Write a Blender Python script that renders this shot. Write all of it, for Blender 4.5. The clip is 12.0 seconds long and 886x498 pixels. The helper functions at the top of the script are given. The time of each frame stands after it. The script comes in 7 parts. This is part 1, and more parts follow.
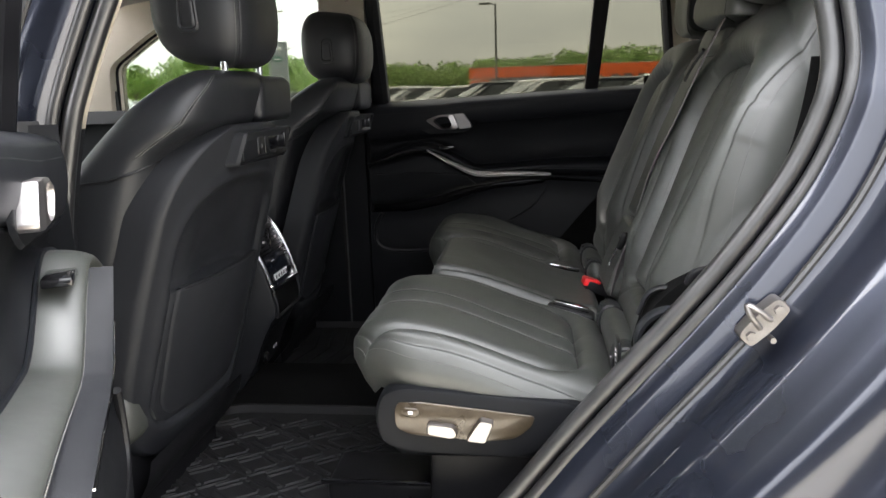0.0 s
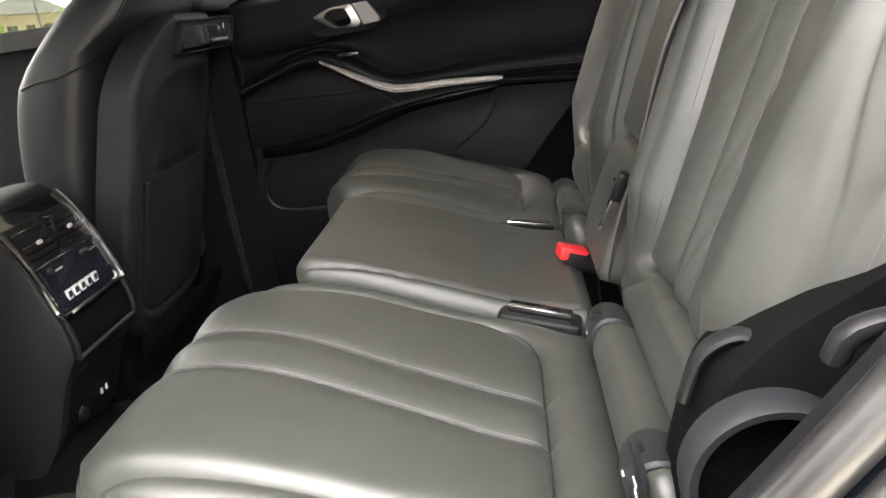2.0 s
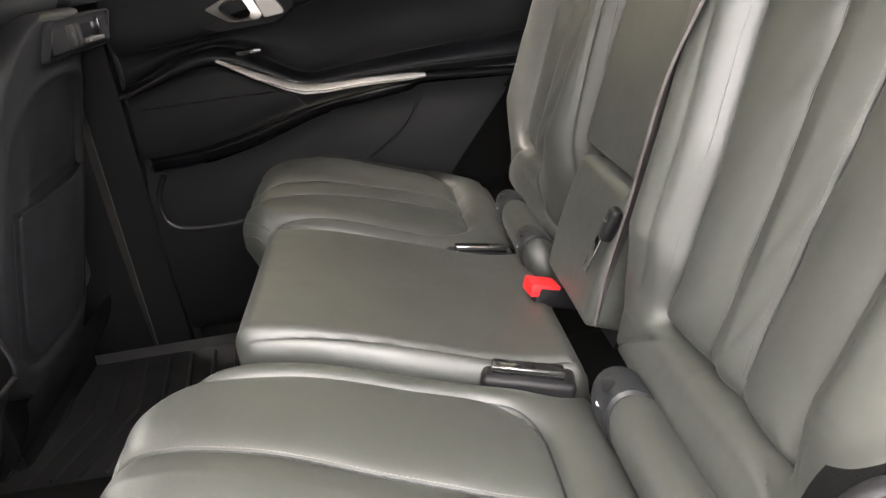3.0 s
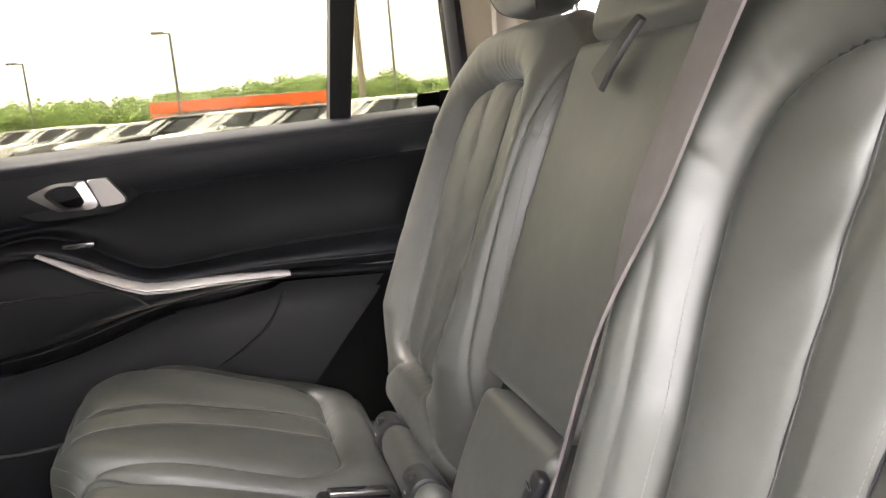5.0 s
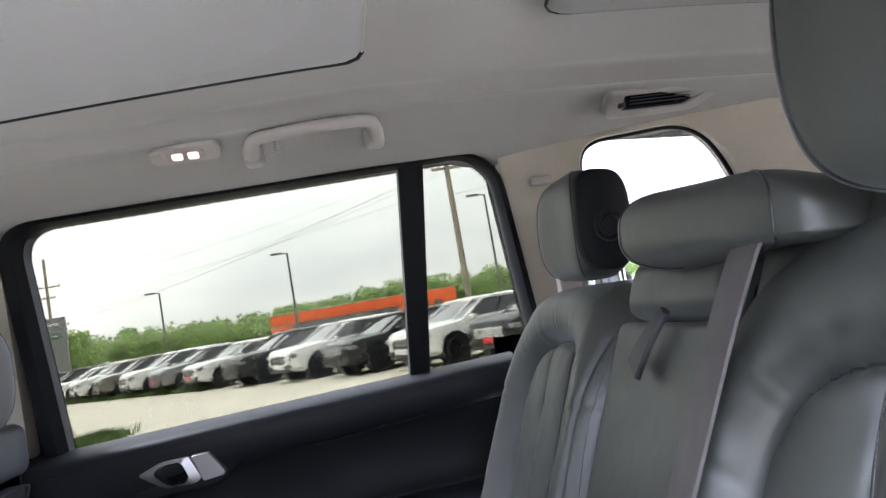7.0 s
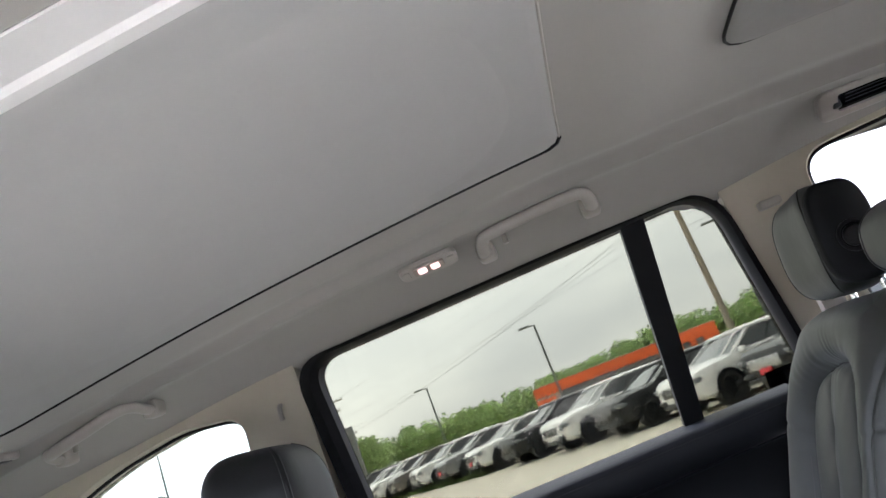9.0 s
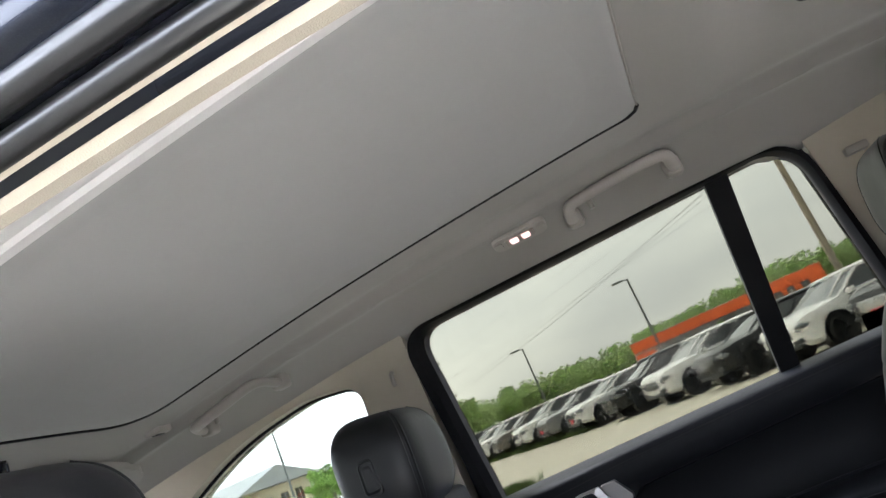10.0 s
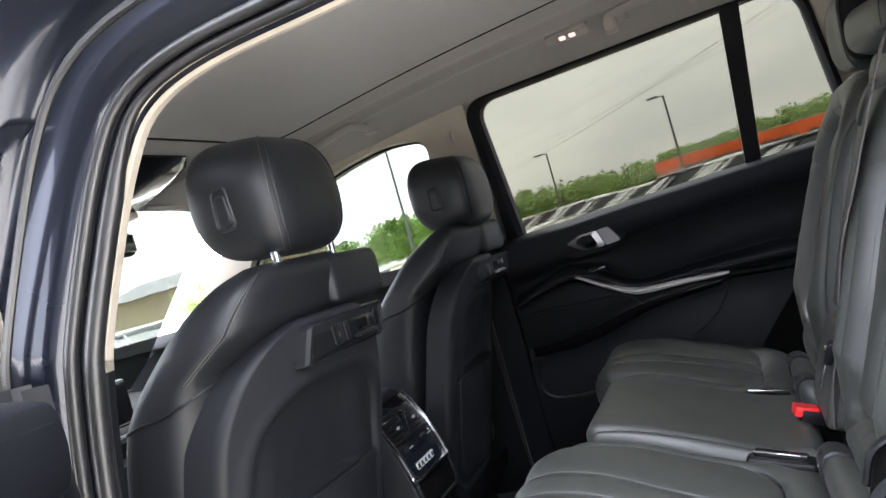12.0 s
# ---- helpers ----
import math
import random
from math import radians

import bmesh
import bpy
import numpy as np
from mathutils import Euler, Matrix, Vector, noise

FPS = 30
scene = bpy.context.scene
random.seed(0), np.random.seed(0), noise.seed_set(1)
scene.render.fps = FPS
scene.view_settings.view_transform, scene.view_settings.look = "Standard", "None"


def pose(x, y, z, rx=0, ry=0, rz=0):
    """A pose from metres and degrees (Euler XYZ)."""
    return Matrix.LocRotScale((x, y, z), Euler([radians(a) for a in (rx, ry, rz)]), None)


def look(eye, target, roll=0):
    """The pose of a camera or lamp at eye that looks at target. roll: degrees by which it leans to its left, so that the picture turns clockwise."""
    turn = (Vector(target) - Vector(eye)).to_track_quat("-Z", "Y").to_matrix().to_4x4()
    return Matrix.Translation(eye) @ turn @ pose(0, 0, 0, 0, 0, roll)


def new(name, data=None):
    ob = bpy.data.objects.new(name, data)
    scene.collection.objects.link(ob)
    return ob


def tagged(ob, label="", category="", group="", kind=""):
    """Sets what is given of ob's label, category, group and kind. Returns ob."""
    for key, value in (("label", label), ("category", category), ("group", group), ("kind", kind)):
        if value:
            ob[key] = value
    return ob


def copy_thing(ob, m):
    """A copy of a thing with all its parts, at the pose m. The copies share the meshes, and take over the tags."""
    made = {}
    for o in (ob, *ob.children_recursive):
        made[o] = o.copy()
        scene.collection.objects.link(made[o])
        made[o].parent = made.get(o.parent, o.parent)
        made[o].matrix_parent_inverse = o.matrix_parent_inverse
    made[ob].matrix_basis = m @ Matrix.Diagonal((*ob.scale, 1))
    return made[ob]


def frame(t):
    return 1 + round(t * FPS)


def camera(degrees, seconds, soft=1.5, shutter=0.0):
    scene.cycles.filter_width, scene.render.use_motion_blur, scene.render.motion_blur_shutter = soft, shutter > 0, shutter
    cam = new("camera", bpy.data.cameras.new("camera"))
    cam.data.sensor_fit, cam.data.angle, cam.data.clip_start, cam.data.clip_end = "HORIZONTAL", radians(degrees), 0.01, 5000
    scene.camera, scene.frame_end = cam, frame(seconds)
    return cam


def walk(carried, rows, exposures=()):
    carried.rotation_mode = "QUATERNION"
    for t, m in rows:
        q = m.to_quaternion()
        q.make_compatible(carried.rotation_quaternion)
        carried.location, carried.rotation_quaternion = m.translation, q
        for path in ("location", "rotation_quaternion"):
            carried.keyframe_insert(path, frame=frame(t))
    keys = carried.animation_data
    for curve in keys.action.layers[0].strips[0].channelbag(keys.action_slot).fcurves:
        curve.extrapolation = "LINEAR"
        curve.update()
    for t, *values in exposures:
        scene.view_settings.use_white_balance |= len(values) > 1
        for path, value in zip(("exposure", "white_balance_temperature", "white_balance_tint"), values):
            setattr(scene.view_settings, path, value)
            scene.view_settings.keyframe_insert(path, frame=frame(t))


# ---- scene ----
cam = camera(61.5, 12.0)
PATH = [
    (0, (0.023, -0.004, 1.311), (-0.212, 1.939, 0.9), -1.9),
    (0.5, (0.059, 0.24, 1.301), (-0.226, 2.166, 0.844), -3.2),
    (1, (0.094, 0.464, 1.268), (-0.227, 2.371, 0.759), -5.0),
    (1.5, (0.113, 0.644, 1.255), (-0.191, 2.536, 0.681), -7.0),
    (2, (0.107, 0.778, 1.221), (-0.117, 2.662, 0.587), -8.2),
    (2.5, (0.048, 0.918, 1.217), (-0.034, 2.793, 0.526), -8.6),
    (2.7, (0.021, 0.926, 1.285), (0.002, 2.773, 0.519), -8.6),
    (4.3, (-0.015, 1.143, 1.278), (0.427, 3.016, 0.733), -5.5),
    (4.5, (-0.012, 1.143, 1.293), (0.464, 3.019, 0.788), -5.1),
    (5, (0.0, 1.145, 1.318), (0.531, 3.035, 0.937), -4.7),
    (5.5, (0.017, 1.136, 1.348), (0.562, 3.044, 1.098), -4.8),
    (6, (0.037, 1.12, 1.38), (0.548, 3.05, 1.266), -5.7),
    (6.5, (0.055, 1.095, 1.406), (0.489, 3.048, 1.434), -7.3),
    (7, (0.069, 1.068, 1.43), (0.388, 3.036, 1.591), -9.8),
    (7.5, (0.074, 1.045, 1.44), (0.259, 3.017, 1.721), -12.8),
    (7.7, (0.073, 1.041, 1.441), (0.203, 3.01, 1.766), -14.0),
    (9.3, (0.076, 0.966, 1.439), (-0.234, 2.875, 1.947), -22.1),
    (9.5, (0.08, 0.948, 1.441), (-0.28, 2.849, 1.948), -22.7),
    (10, (0.089, 0.888, 1.436), (-0.395, 2.767, 1.921), -23.5),
    (10.5, (0.08, 0.811, 1.398), (-0.487, 2.678, 1.839), -23.4),
    (11, (0.102, 0.723, 1.369), (-0.552, 2.584, 1.7), -22.1),
    (11.5, (0.122, 0.585, 1.334), (-0.587, 2.446, 1.517), -19.8),
    (12, (0.153, 0.34, 1.312), (-0.578, 2.201, 1.309), -15.9),
]
# seconds, stops, white balance
EXPOSURES = [(0, 2.35, 6350, 12), (1, 2.75, 6550, 12), (1.5, 3.1, 6800, 12), (2, 3.55, 6900, 13), (2.7, 3.9, 7000, 14), (4.3, 4.5, 6900, 16), (5.5, 4.15, 6700, 17), (6.5, 3.65, 5900, 17), (7.5, 3.38, 5350, 17),
             (9.5, 3.0, 5700, 14), (10.5, 2.8, 5750, 12), (11.2, 2.65, 5850, 13), (12, 2.75, 5900, 15)]
walk(cam, [(t, look(eye, target, roll)) for t, eye, target, roll in PATH], EXPOSURES)

C = 1.88          # the car's centre line
TAU = 2 * math.pi

# ---- daylight: a bright overcast sky ----
world = bpy.data.worlds.new("overcast_sky")
scene.world = world
world.use_nodes = True
wn = world.node_tree
wn.nodes.clear()
w_out = wn.nodes.new("ShaderNodeOutputWorld")
w_bg = wn.nodes.new("ShaderNodeBackground")
w_sky = wn.nodes.new("ShaderNodeTexSky")
w_sky.sky_type = "NISHITA"
w_sky.sun_disc = False
w_sky.sun_elevation = radians(53)
w_sky.sun_rotation = radians(297)
w_sky.air_density, w_sky.dust_density = 1.0, 4.0
w_co = wn.nodes.new("ShaderNodeTexCoord")
w_map = wn.nodes.new("ShaderNodeMapping")
w_map.inputs["Scale"].default_value = (1.0, 1.0, 3.2)
w_noise = wn.nodes.new("ShaderNodeTexNoise")
w_noise.inputs["Scale"].default_value = 2.6
w_noise.inputs["Detail"].default_value = 6.0
w_noise.inputs["Roughness"].default_value = 0.55
w_ramp = wn.nodes.new("ShaderNodeValToRGB")
w_ramp.color_ramp.elements[0].position = 0.30
w_ramp.color_ramp.elements[0].color = (7.2, 7.3, 7.6, 1)
w_ramp.color_ramp.elements[1].position = 0.72
w_ramp.color_ramp.elements[1].color = (11.5, 11.4, 11.0, 1)
w_mix = wn.nodes.new("ShaderNodeMix")
w_mix.data_type = "RGBA"
w_mix.inputs["Factor"].default_value = 0.88
wn.links.new(w_co.outputs["Generated"], w_map.inputs["Vector"])
wn.links.new(w_map.outputs["Vector"], w_noise.inputs["Vector"])
wn.links.new(w_noise.outputs["Fac"], w_ramp.inputs["Fac"])
wn.links.new(w_sky.outputs["Color"], w_mix.inputs["A"])
wn.links.new(w_ramp.outputs["Color"], w_mix.inputs["B"])
# the cloud is brighter ahead of the car, where the sun stands behind it
w_dot = wn.nodes.new("ShaderNodeVectorMath")
w_dot.operation = "DOT_PRODUCT"
w_dot.inputs[1].default_value = (-0.66, 0.68, 0.32)
w_half = wn.nodes.new("ShaderNodeMapRange")
w_half.inputs["From Min"].default_value = -1.0
w_pow = wn.nodes.new("ShaderNodeMath")
w_pow.operation = "POWER"
w_pow.inputs[1].default_value = 1.5
w_grad = wn.nodes.new("ShaderNodeMapRange")
w_grad.inputs["To Min"].default_value = 0.66
w_grad.inputs["To Max"].default_value = 1.95
# an overcast sky is two to three times as bright overhead as at the horizon
w_sep = wn.nodes.new("ShaderNodeSeparateXYZ")
w_zen = wn.nodes.new("ShaderNodeMapRange")
w_zen.inputs["To Min"].default_value = 0.85
w_zen.inputs["To Max"].default_value = 1.9
w_both = wn.nodes.new("ShaderNodeMath")
w_both.operation = "MULTIPLY"
wn.links.new(w_co.outputs["Generated"], w_sep.inputs["Vector"])
wn.links.new(w_sep.outputs["Z"], w_zen.inputs["Value"])
w_mul = wn.nodes.new("ShaderNodeVectorMath")
w_mul.operation = "SCALE"
wn.links.new(w_co.outputs["Generated"], w_dot.inputs[0])
wn.links.new(w_dot.outputs["Value"], w_half.inputs["Value"])
wn.links.new(w_half.outputs["Result"], w_pow.inputs[0])
wn.links.new(w_pow.outputs[0], w_grad.inputs["Value"])
wn.links.new(w_mix.outputs["Result"], w_mul.inputs[0])
wn.links.new(w_grad.outputs["Result"], w_both.inputs[0])
wn.links.new(w_zen.outputs["Result"], w_both.inputs[1])
wn.links.new(w_both.outputs[0], w_mul.inputs["Scale"])
wn.links.new(w_mul.outputs["Vector"], w_bg.inputs["Color"])
wn.links.new(w_bg.outputs["Background"], w_out.inputs["Surface"])
w_bg.inputs["Strength"].default_value = 0.15

sun = new("sun", bpy.data.lights.new("sun", "SUN"))
sun.data.energy = 0.9
sun.data.angle = radians(14)
sun.data.color = (1.0, 0.96, 0.9)
sun.matrix_world = look((0, 0, 30), (8.0, -4.0, 18.0))

# ---- materials ----
def mat(name, colour, rough=0.5, metal=0.0, coat=0.0, coat_rough=0.06, spec=0.5, grain=0.0, grain_size=300.0, var=0.15, var_size=6.0, stain=0.0,
        bump2=0.0, bump2_size=30.0, sheen=0.0, coords="Object", rough_var=0.1, voronoi=False, per_object=0.0):
    """A surface with colour variation at two scales, a fine relief and uneven gloss."""
    m = bpy.data.materials.new(name)
    m.use_nodes = True
    n, l = m.node_tree.nodes, m.node_tree.links
    b = n["Principled BSDF"]
    b.inputs["Roughness"].default_value = rough
    b.inputs["Metallic"].default_value = metal
    b.inputs["Coat Weight"].default_value = coat
    b.inputs["Coat Roughness"].default_value = coat_rough
    b.inputs["Specular IOR Level"].default_value = spec
    b.inputs["Sheen Weight"].default_value = sheen
    co = n.new("ShaderNodeTexCoord")
    big = n.new("ShaderNodeTexNoise")
    big.inputs["Scale"].default_value = var_size
    big.inputs["Detail"].default_value = 5.0
    l.new(co.outputs[coords], big.inputs["Vector"])
    fine = n.new("ShaderNodeTexNoise")
    fine.inputs["Scale"].default_value = var_size * 9
    fine.inputs["Detail"].default_value = 3.0
    l.new(co.outputs[coords], fine.inputs["Vector"])
    add = n.new("ShaderNodeMath")
    add.operation = "MULTIPLY_ADD"
    add.inputs[1].default_value = 0.4
    l.new(fine.outputs["Fac"], add.inputs[0])
    l.new(big.outputs["Fac"], add.inputs[2])
    span = n.new("ShaderNodeMapRange")
    span.inputs["From Min"].default_value = 0.35
    span.inputs["From Max"].default_value = 1.05
    span.inputs["To Min"].default_value = 1 - var
    span.inputs["To Max"].default_value = 1 + var
    l.new(add.outputs[0], span.inputs["Value"])
    value = span.outputs["Result"]
    if per_object:
        info = n.new("ShaderNodeObjectInfo")
        rnd = n.new("ShaderNodeMapRange")
        rnd.inputs["To Min"].default_value = 1 - per_object
        rnd.inputs["To Max"].default_value = 1 + per_object
        l.new(info.outputs["Random"], rnd.inputs["Value"])
        mul = n.new("ShaderNodeMath")
        mul.operation = "MULTIPLY"
        l.new(value, mul.inputs[0])
        l.new(rnd.outputs["Result"], mul.inputs[1])
        value = mul.outputs[0]
    tint = n.new("ShaderNodeVectorMath")
    tint.operation = "SCALE"
    tint.inputs[0].default_value = colour
    l.new(value, tint.inputs["Scale"])
    l.new(tint.outputs["Vector"], b.inputs["Base Color"])
    rr = n.new("ShaderNodeMapRange")
    rr.inputs["From Min"].default_value = 0.3
    rr.inputs["From Max"].default_value = 0.7
    rr.inputs["To Min"].default_value = max(0.02, rough - rough_var)
    rr.inputs["To Max"].default_value = min(1.0, rough + rough_var)
    l.new(big.outputs["Fac"], rr.inputs["Value"])
    l.new(rr.outputs["Result"], b.inputs["Roughness"])
    last = None
    for strength, size, kind in ((grain, grain_size, voronoi), (bump2, bump2_size, False)):
        if strength <= 0:
            continue
        tex = n.new("ShaderNodeTexVoronoi" if kind else "ShaderNodeTexNoise")
        tex.inputs["Scale"].default_value = size
        l.new(co.outputs[coords], tex.inputs["Vector"])
        bump = n.new("ShaderNodeBump")
        bump.inputs["Strength"].default_value = strength
        bump.inputs["Distance"].default_value = 0.6 / size
        l.new(tex.outputs["Distance" if kind else "Fac"], bump.inputs["Height"])
        if last:
            l.new(last.outputs["Normal"], bump.inputs["Normal"])
        last = bump
    if last:
        l.new(last.outputs["Normal"], b.inputs["Normal"])
    return m


def glass_mat(name, tint, gloss=1.0):
    """A thin pane: it lets light through, tinted, and mirrors by Fresnel."""
    m = bpy.data.materials.new(name)
    m.use_nodes = True
    n, l = m.node_tree.nodes, m.node_tree.links
    n.clear()
    out = n.new("ShaderNodeOutputMaterial")
    clear = n.new("ShaderNodeBsdfTransparent")
    clear.inputs["Color"].default_value = (*tint, 1)
    shine = n.new("ShaderNodeBsdfGlossy")
    shine.inputs["Roughness"].default_value = 0.02
    shine.inputs["Color"].default_value = (gloss, gloss, gloss, 1)
    face = n.new("ShaderNodeLayerWeight")
    face.inputs["Blend"].default_value = 0.5
    power = n.new("ShaderNodeMath")
    power.operation = "POWER"
    power.inputs[1].default_value = 4.0
    l.new(face.outputs["Facing"], power.inputs[0])
    fres = n.new("ShaderNodeMath")
    fres.operation = "MULTIPLY_ADD"
    fres.inputs[1].default_value, fres.inputs[2].default_value = 0.7, 0.05
    l.new(power.outputs[0], fres.inputs[0])
    mix = n.new("ShaderNodeMixShader")
    l.new(fres.outputs[0], mix.inputs["Fac"])
    l.new(clear.outputs["BSDF"], mix.inputs[1])
    l.new(shine.outputs["BSDF"], mix.inputs[2])
    l.new(mix.outputs["Shader"], out.inputs["Surface"])
    return m


def lamp_mat(name, colour, strength):
    m = bpy.data.materials.new(name)
    m.use_nodes = True
    b = m.node_tree.nodes["Principled BSDF"]
    b.inputs["Base Color"].default_value = (*colour, 1)
    b.inputs["Emission Color"].default_value = (*colour, 1)
    b.inputs["Emission Strength"].default_value = strength
    return m


SHELL = mat("seat_shell_plastic", (0.0150, 0.0158, 0.0182), 0.52, spec=0.24, grain=0.2, grain_size=900, voronoi=True, var=0.12, var_size=5)
LEATHER = mat("black_leather", (0.0275, 0.0298, 0.0258), 0.50, spec=0.85, coat=0.27, coat_rough=0.55, grain=0.07, grain_size=900, voronoi=True, var=0.14, var_size=9, bump2=0.05, bump2_size=22, rough_var=0.06)
# front seats share LEATHER's hide; this darker tone puts their shade into the colour
LEATHER_SMOOTH = mat("smooth_leather", (0.0102, 0.0110, 0.0130), 0.46, spec=0.45, grain=0.25, grain_size=700, voronoi=True, var=0.1, var_size=7, rough_var=0.05)
DOOR_LEATHER = mat("door_leather", (0.0075, 0.0082, 0.0105), 0.46, spec=0.18, grain=0.2, grain_size=800, voronoi=True, var=0.1, var_size=7, rough_var=0.05)
HANDLE = mat("satin_handle", (0.30, 0.285, 0.28), 0.34, metal=1.0, var=0.05, rough_var=0.05)
PLASTIC = mat("black_soft_plastic", (0.0060, 0.0065, 0.0078), 0.55, spec=0.16, grain=0.3, grain_size=900, voronoi=True, var=0.12, var_size=5)
PLASTIC_HARD = mat("black_hard_plastic", (0.007, 0.007, 0.008), 0.42, spec=0.3, grain=0.2, grain_size=1100, voronoi=True, var=0.12, var_size=8)
GLOSS = mat("gloss_black", (0.006, 0.006, 0.007), 0.12, coat=0.5, var=0.05, rough_var=0.04)
SATIN = mat("satin_metal", (0.70, 0.665, 0.665), 0.40, metal=0.5, var=0.05, grain=0.05, grain_size=900, rough_var=0.05)
CHROME = mat("chrome", (0.75, 0.75, 0.76), 0.10, metal=1.0, var=0.04, rough_var=0.03)
BRONZE = mat("dark_bronze_trim", (0.050, 0.038, 0.024), 0.32, metal=0.35, coat=0.4, var=0.45, var_size=22, rough_var=0.08)
SEAL_RUBBER = mat("door_seal_rubber", (0.010, 0.0098, 0.0100), 0.44, spec=0.6, coat=0.5, coat_rough=0.26, grain=0.1, grain_size=700, var=0.15, var_size=12)
RUBBER = mat("black_rubber", (0.0035, 0.0035, 0.0045), 0.5, spec=0.14, grain=0.15, grain_size=700, var=0.15, var_size=12)
CARPET = mat("black_carpet", (0.0035, 0.0035, 0.0035), 0.95, grain=0.9, grain_size=800, var=0.3, var_size=14, spec=0.07)
MAT_RUBBER = mat("mat_rubber", (0.013, 0.013, 0.014), 0.60, spec=0.2, grain=0.3, grain_size=500, var=0.25, var_size=9)
HEADLINER = mat("beige_headliner", (0.283, 0.266, 0.247), 0.92, grain=0.35, grain_size=1000, var=0.05, var_size=4, sheen=0.2)
SHADE = mat("beige_shade_cloth", (0.300, 0.292, 0.287), 0.9, grain=0.35, grain_size=1200, var=0.05, var_size=3, sheen=0.15)
TRIM = mat("beige_trim", (0.42, 0.375, 0.305), 0.65, grain=0.3, grain_size=900, voronoi=True, var=0.06, var_size=5)
TRIM_GREY = mat("greige_plastic", (0.34, 0.31, 0.285), 0.5, grain=0.2, grain_size=900, var=0.06, var_size=5)
PAINT = mat("dark_blue_grey_paint", (0.017, 0.020, 0.031), 0.28, metal=0.7, coat=0.8, var=0.05, var_size=3, rough_var=0.02)
WEB = mat("seat_belt_webbing", (0.085, 0.077, 0.077), 0.62, grain=0.5, grain_size=900, var=0.12, var_size=30)
THREAD = mat("grey_thread", (0.105, 0.105, 0.10), 0.7, var=0.2, var_size=40)
RED = mat("red_plastic", (0.75, 0.02, 0.025), 0.35, var=0.08)
WHITE_MARK = mat("white_print", (0.75, 0.75, 0.75), 0.5, var=0.05)
GLASS_TINT = glass_mat("privacy_glass", (0.215, 0.212, 0.183), 0.10)
GLASS_CLEAR = glass_mat("window_glass", (0.32, 0.335, 0.31), 0.3)
GLASS_MID = glass_mat("rear_window_glass", (0.45, 0.45, 0.44), 0.15)
LAMP = lamp_mat("reading_lamp_glow", (1.0, 0.60, 0.50), 0.28)
DARK_LENS = mat("smoked_lens", (0.006, 0.0075, 0.012), 0.2, coat=0.6, var=0.2, var_size=40)

# ---- mesh tools ----
XF = [Matrix.Identity(4)]     # the pose in which parts are laid down


def part(name, shape, material, parent=None, label="", angle=38):
    """One mesh object from (verts, faces) or a bmesh, under a thing or a part."""
    me = bpy.data.meshes.new(name)
    if isinstance(shape, bmesh.types.BMesh):
        shape.to_mesh(me)
        shape.free()
    else:
        v, f = shape
        me.from_pydata([tuple(map(float, p)) for p in v], [], [tuple(map(int, q)) for q in f])
    me.transform(XF[-1])
    if XF[-1].determinant() < 0:
        me.flip_normals()
    me.shade_smooth()
    me.set_sharp_from_angle(angle=radians(angle))
    me.materials.append(material)
    ob = new(name, me)
    if parent is not None:
        ob.parent = parent
        ob.matrix_parent_inverse = parent.matrix_basis.inverted() if parent.type == "EMPTY" and parent.parent is None else Matrix.Identity(4)
    if label:
        ob["label"] = label
    return ob


def thing(name, label, category, group="", kind="", at=(0, 0, 0)):
    """An Empty at a thing's base, under which its parts go."""
    ob = new(name)
    ob.empty_display_size = 0.1
    ob.matrix_basis = Matrix.Translation(at)
    return tagged(ob, label, category, group, kind)


def join(*shapes):
    v, f = [], []
    for a, b in shapes:
        k = len(v)
        v += list(a)
        f += [tuple(i + k for i in q) for q in b]
    return v, f


def moved(shape, m):
    return [tuple(m @ Vector(p)) for p in shape[0]], shape[1]


def rbox(x0, x1, y0, y1, z0, z1, r=0.004, seg=2):
    """A box with rounded edges."""
    bm = bmesh.new()
    bmesh.ops.create_cube(bm, size=1)
    for v in bm.verts:
        v.co = Vector(((x0 + x1) / 2 + v.co.x * (x1 - x0), (y0 + y1) / 2 + v.co.y * (y1 - y0), (z0 + z1) / 2 + v.co.z * (z1 - z0)))
    if r > 0:
        bmesh.ops.bevel(bm, geom=list(bm.edges), offset=r, segments=seg, affect="EDGES", profile=0.5)
    bm.verts.index_update()
    out = [tuple(v.co) for v in bm.verts], [tuple(v.index for v in f.verts) for f in bm.faces]
    bm.free()
    return out


def skin(rows, closed=True, caps=True):
    """A skin over rows of points of one length; closed: each row is a loop."""
    rows = [np.asarray(r, float) for r in rows]
    n, v, f = len(rows[0]), np.concatenate(rows), []
    for i in range(len(rows) - 1):
        for j in range(n if closed else n - 1):
            k = (j + 1) % n
            f.append((i * n + j, i * n + k, (i + 1) * n + k, (i + 1) * n + j))
    if caps and closed:
        f.append(tuple(reversed(range(n))))
        f.append(tuple(range((len(rows) - 1) * n, len(rows) * n)))
    return v, f


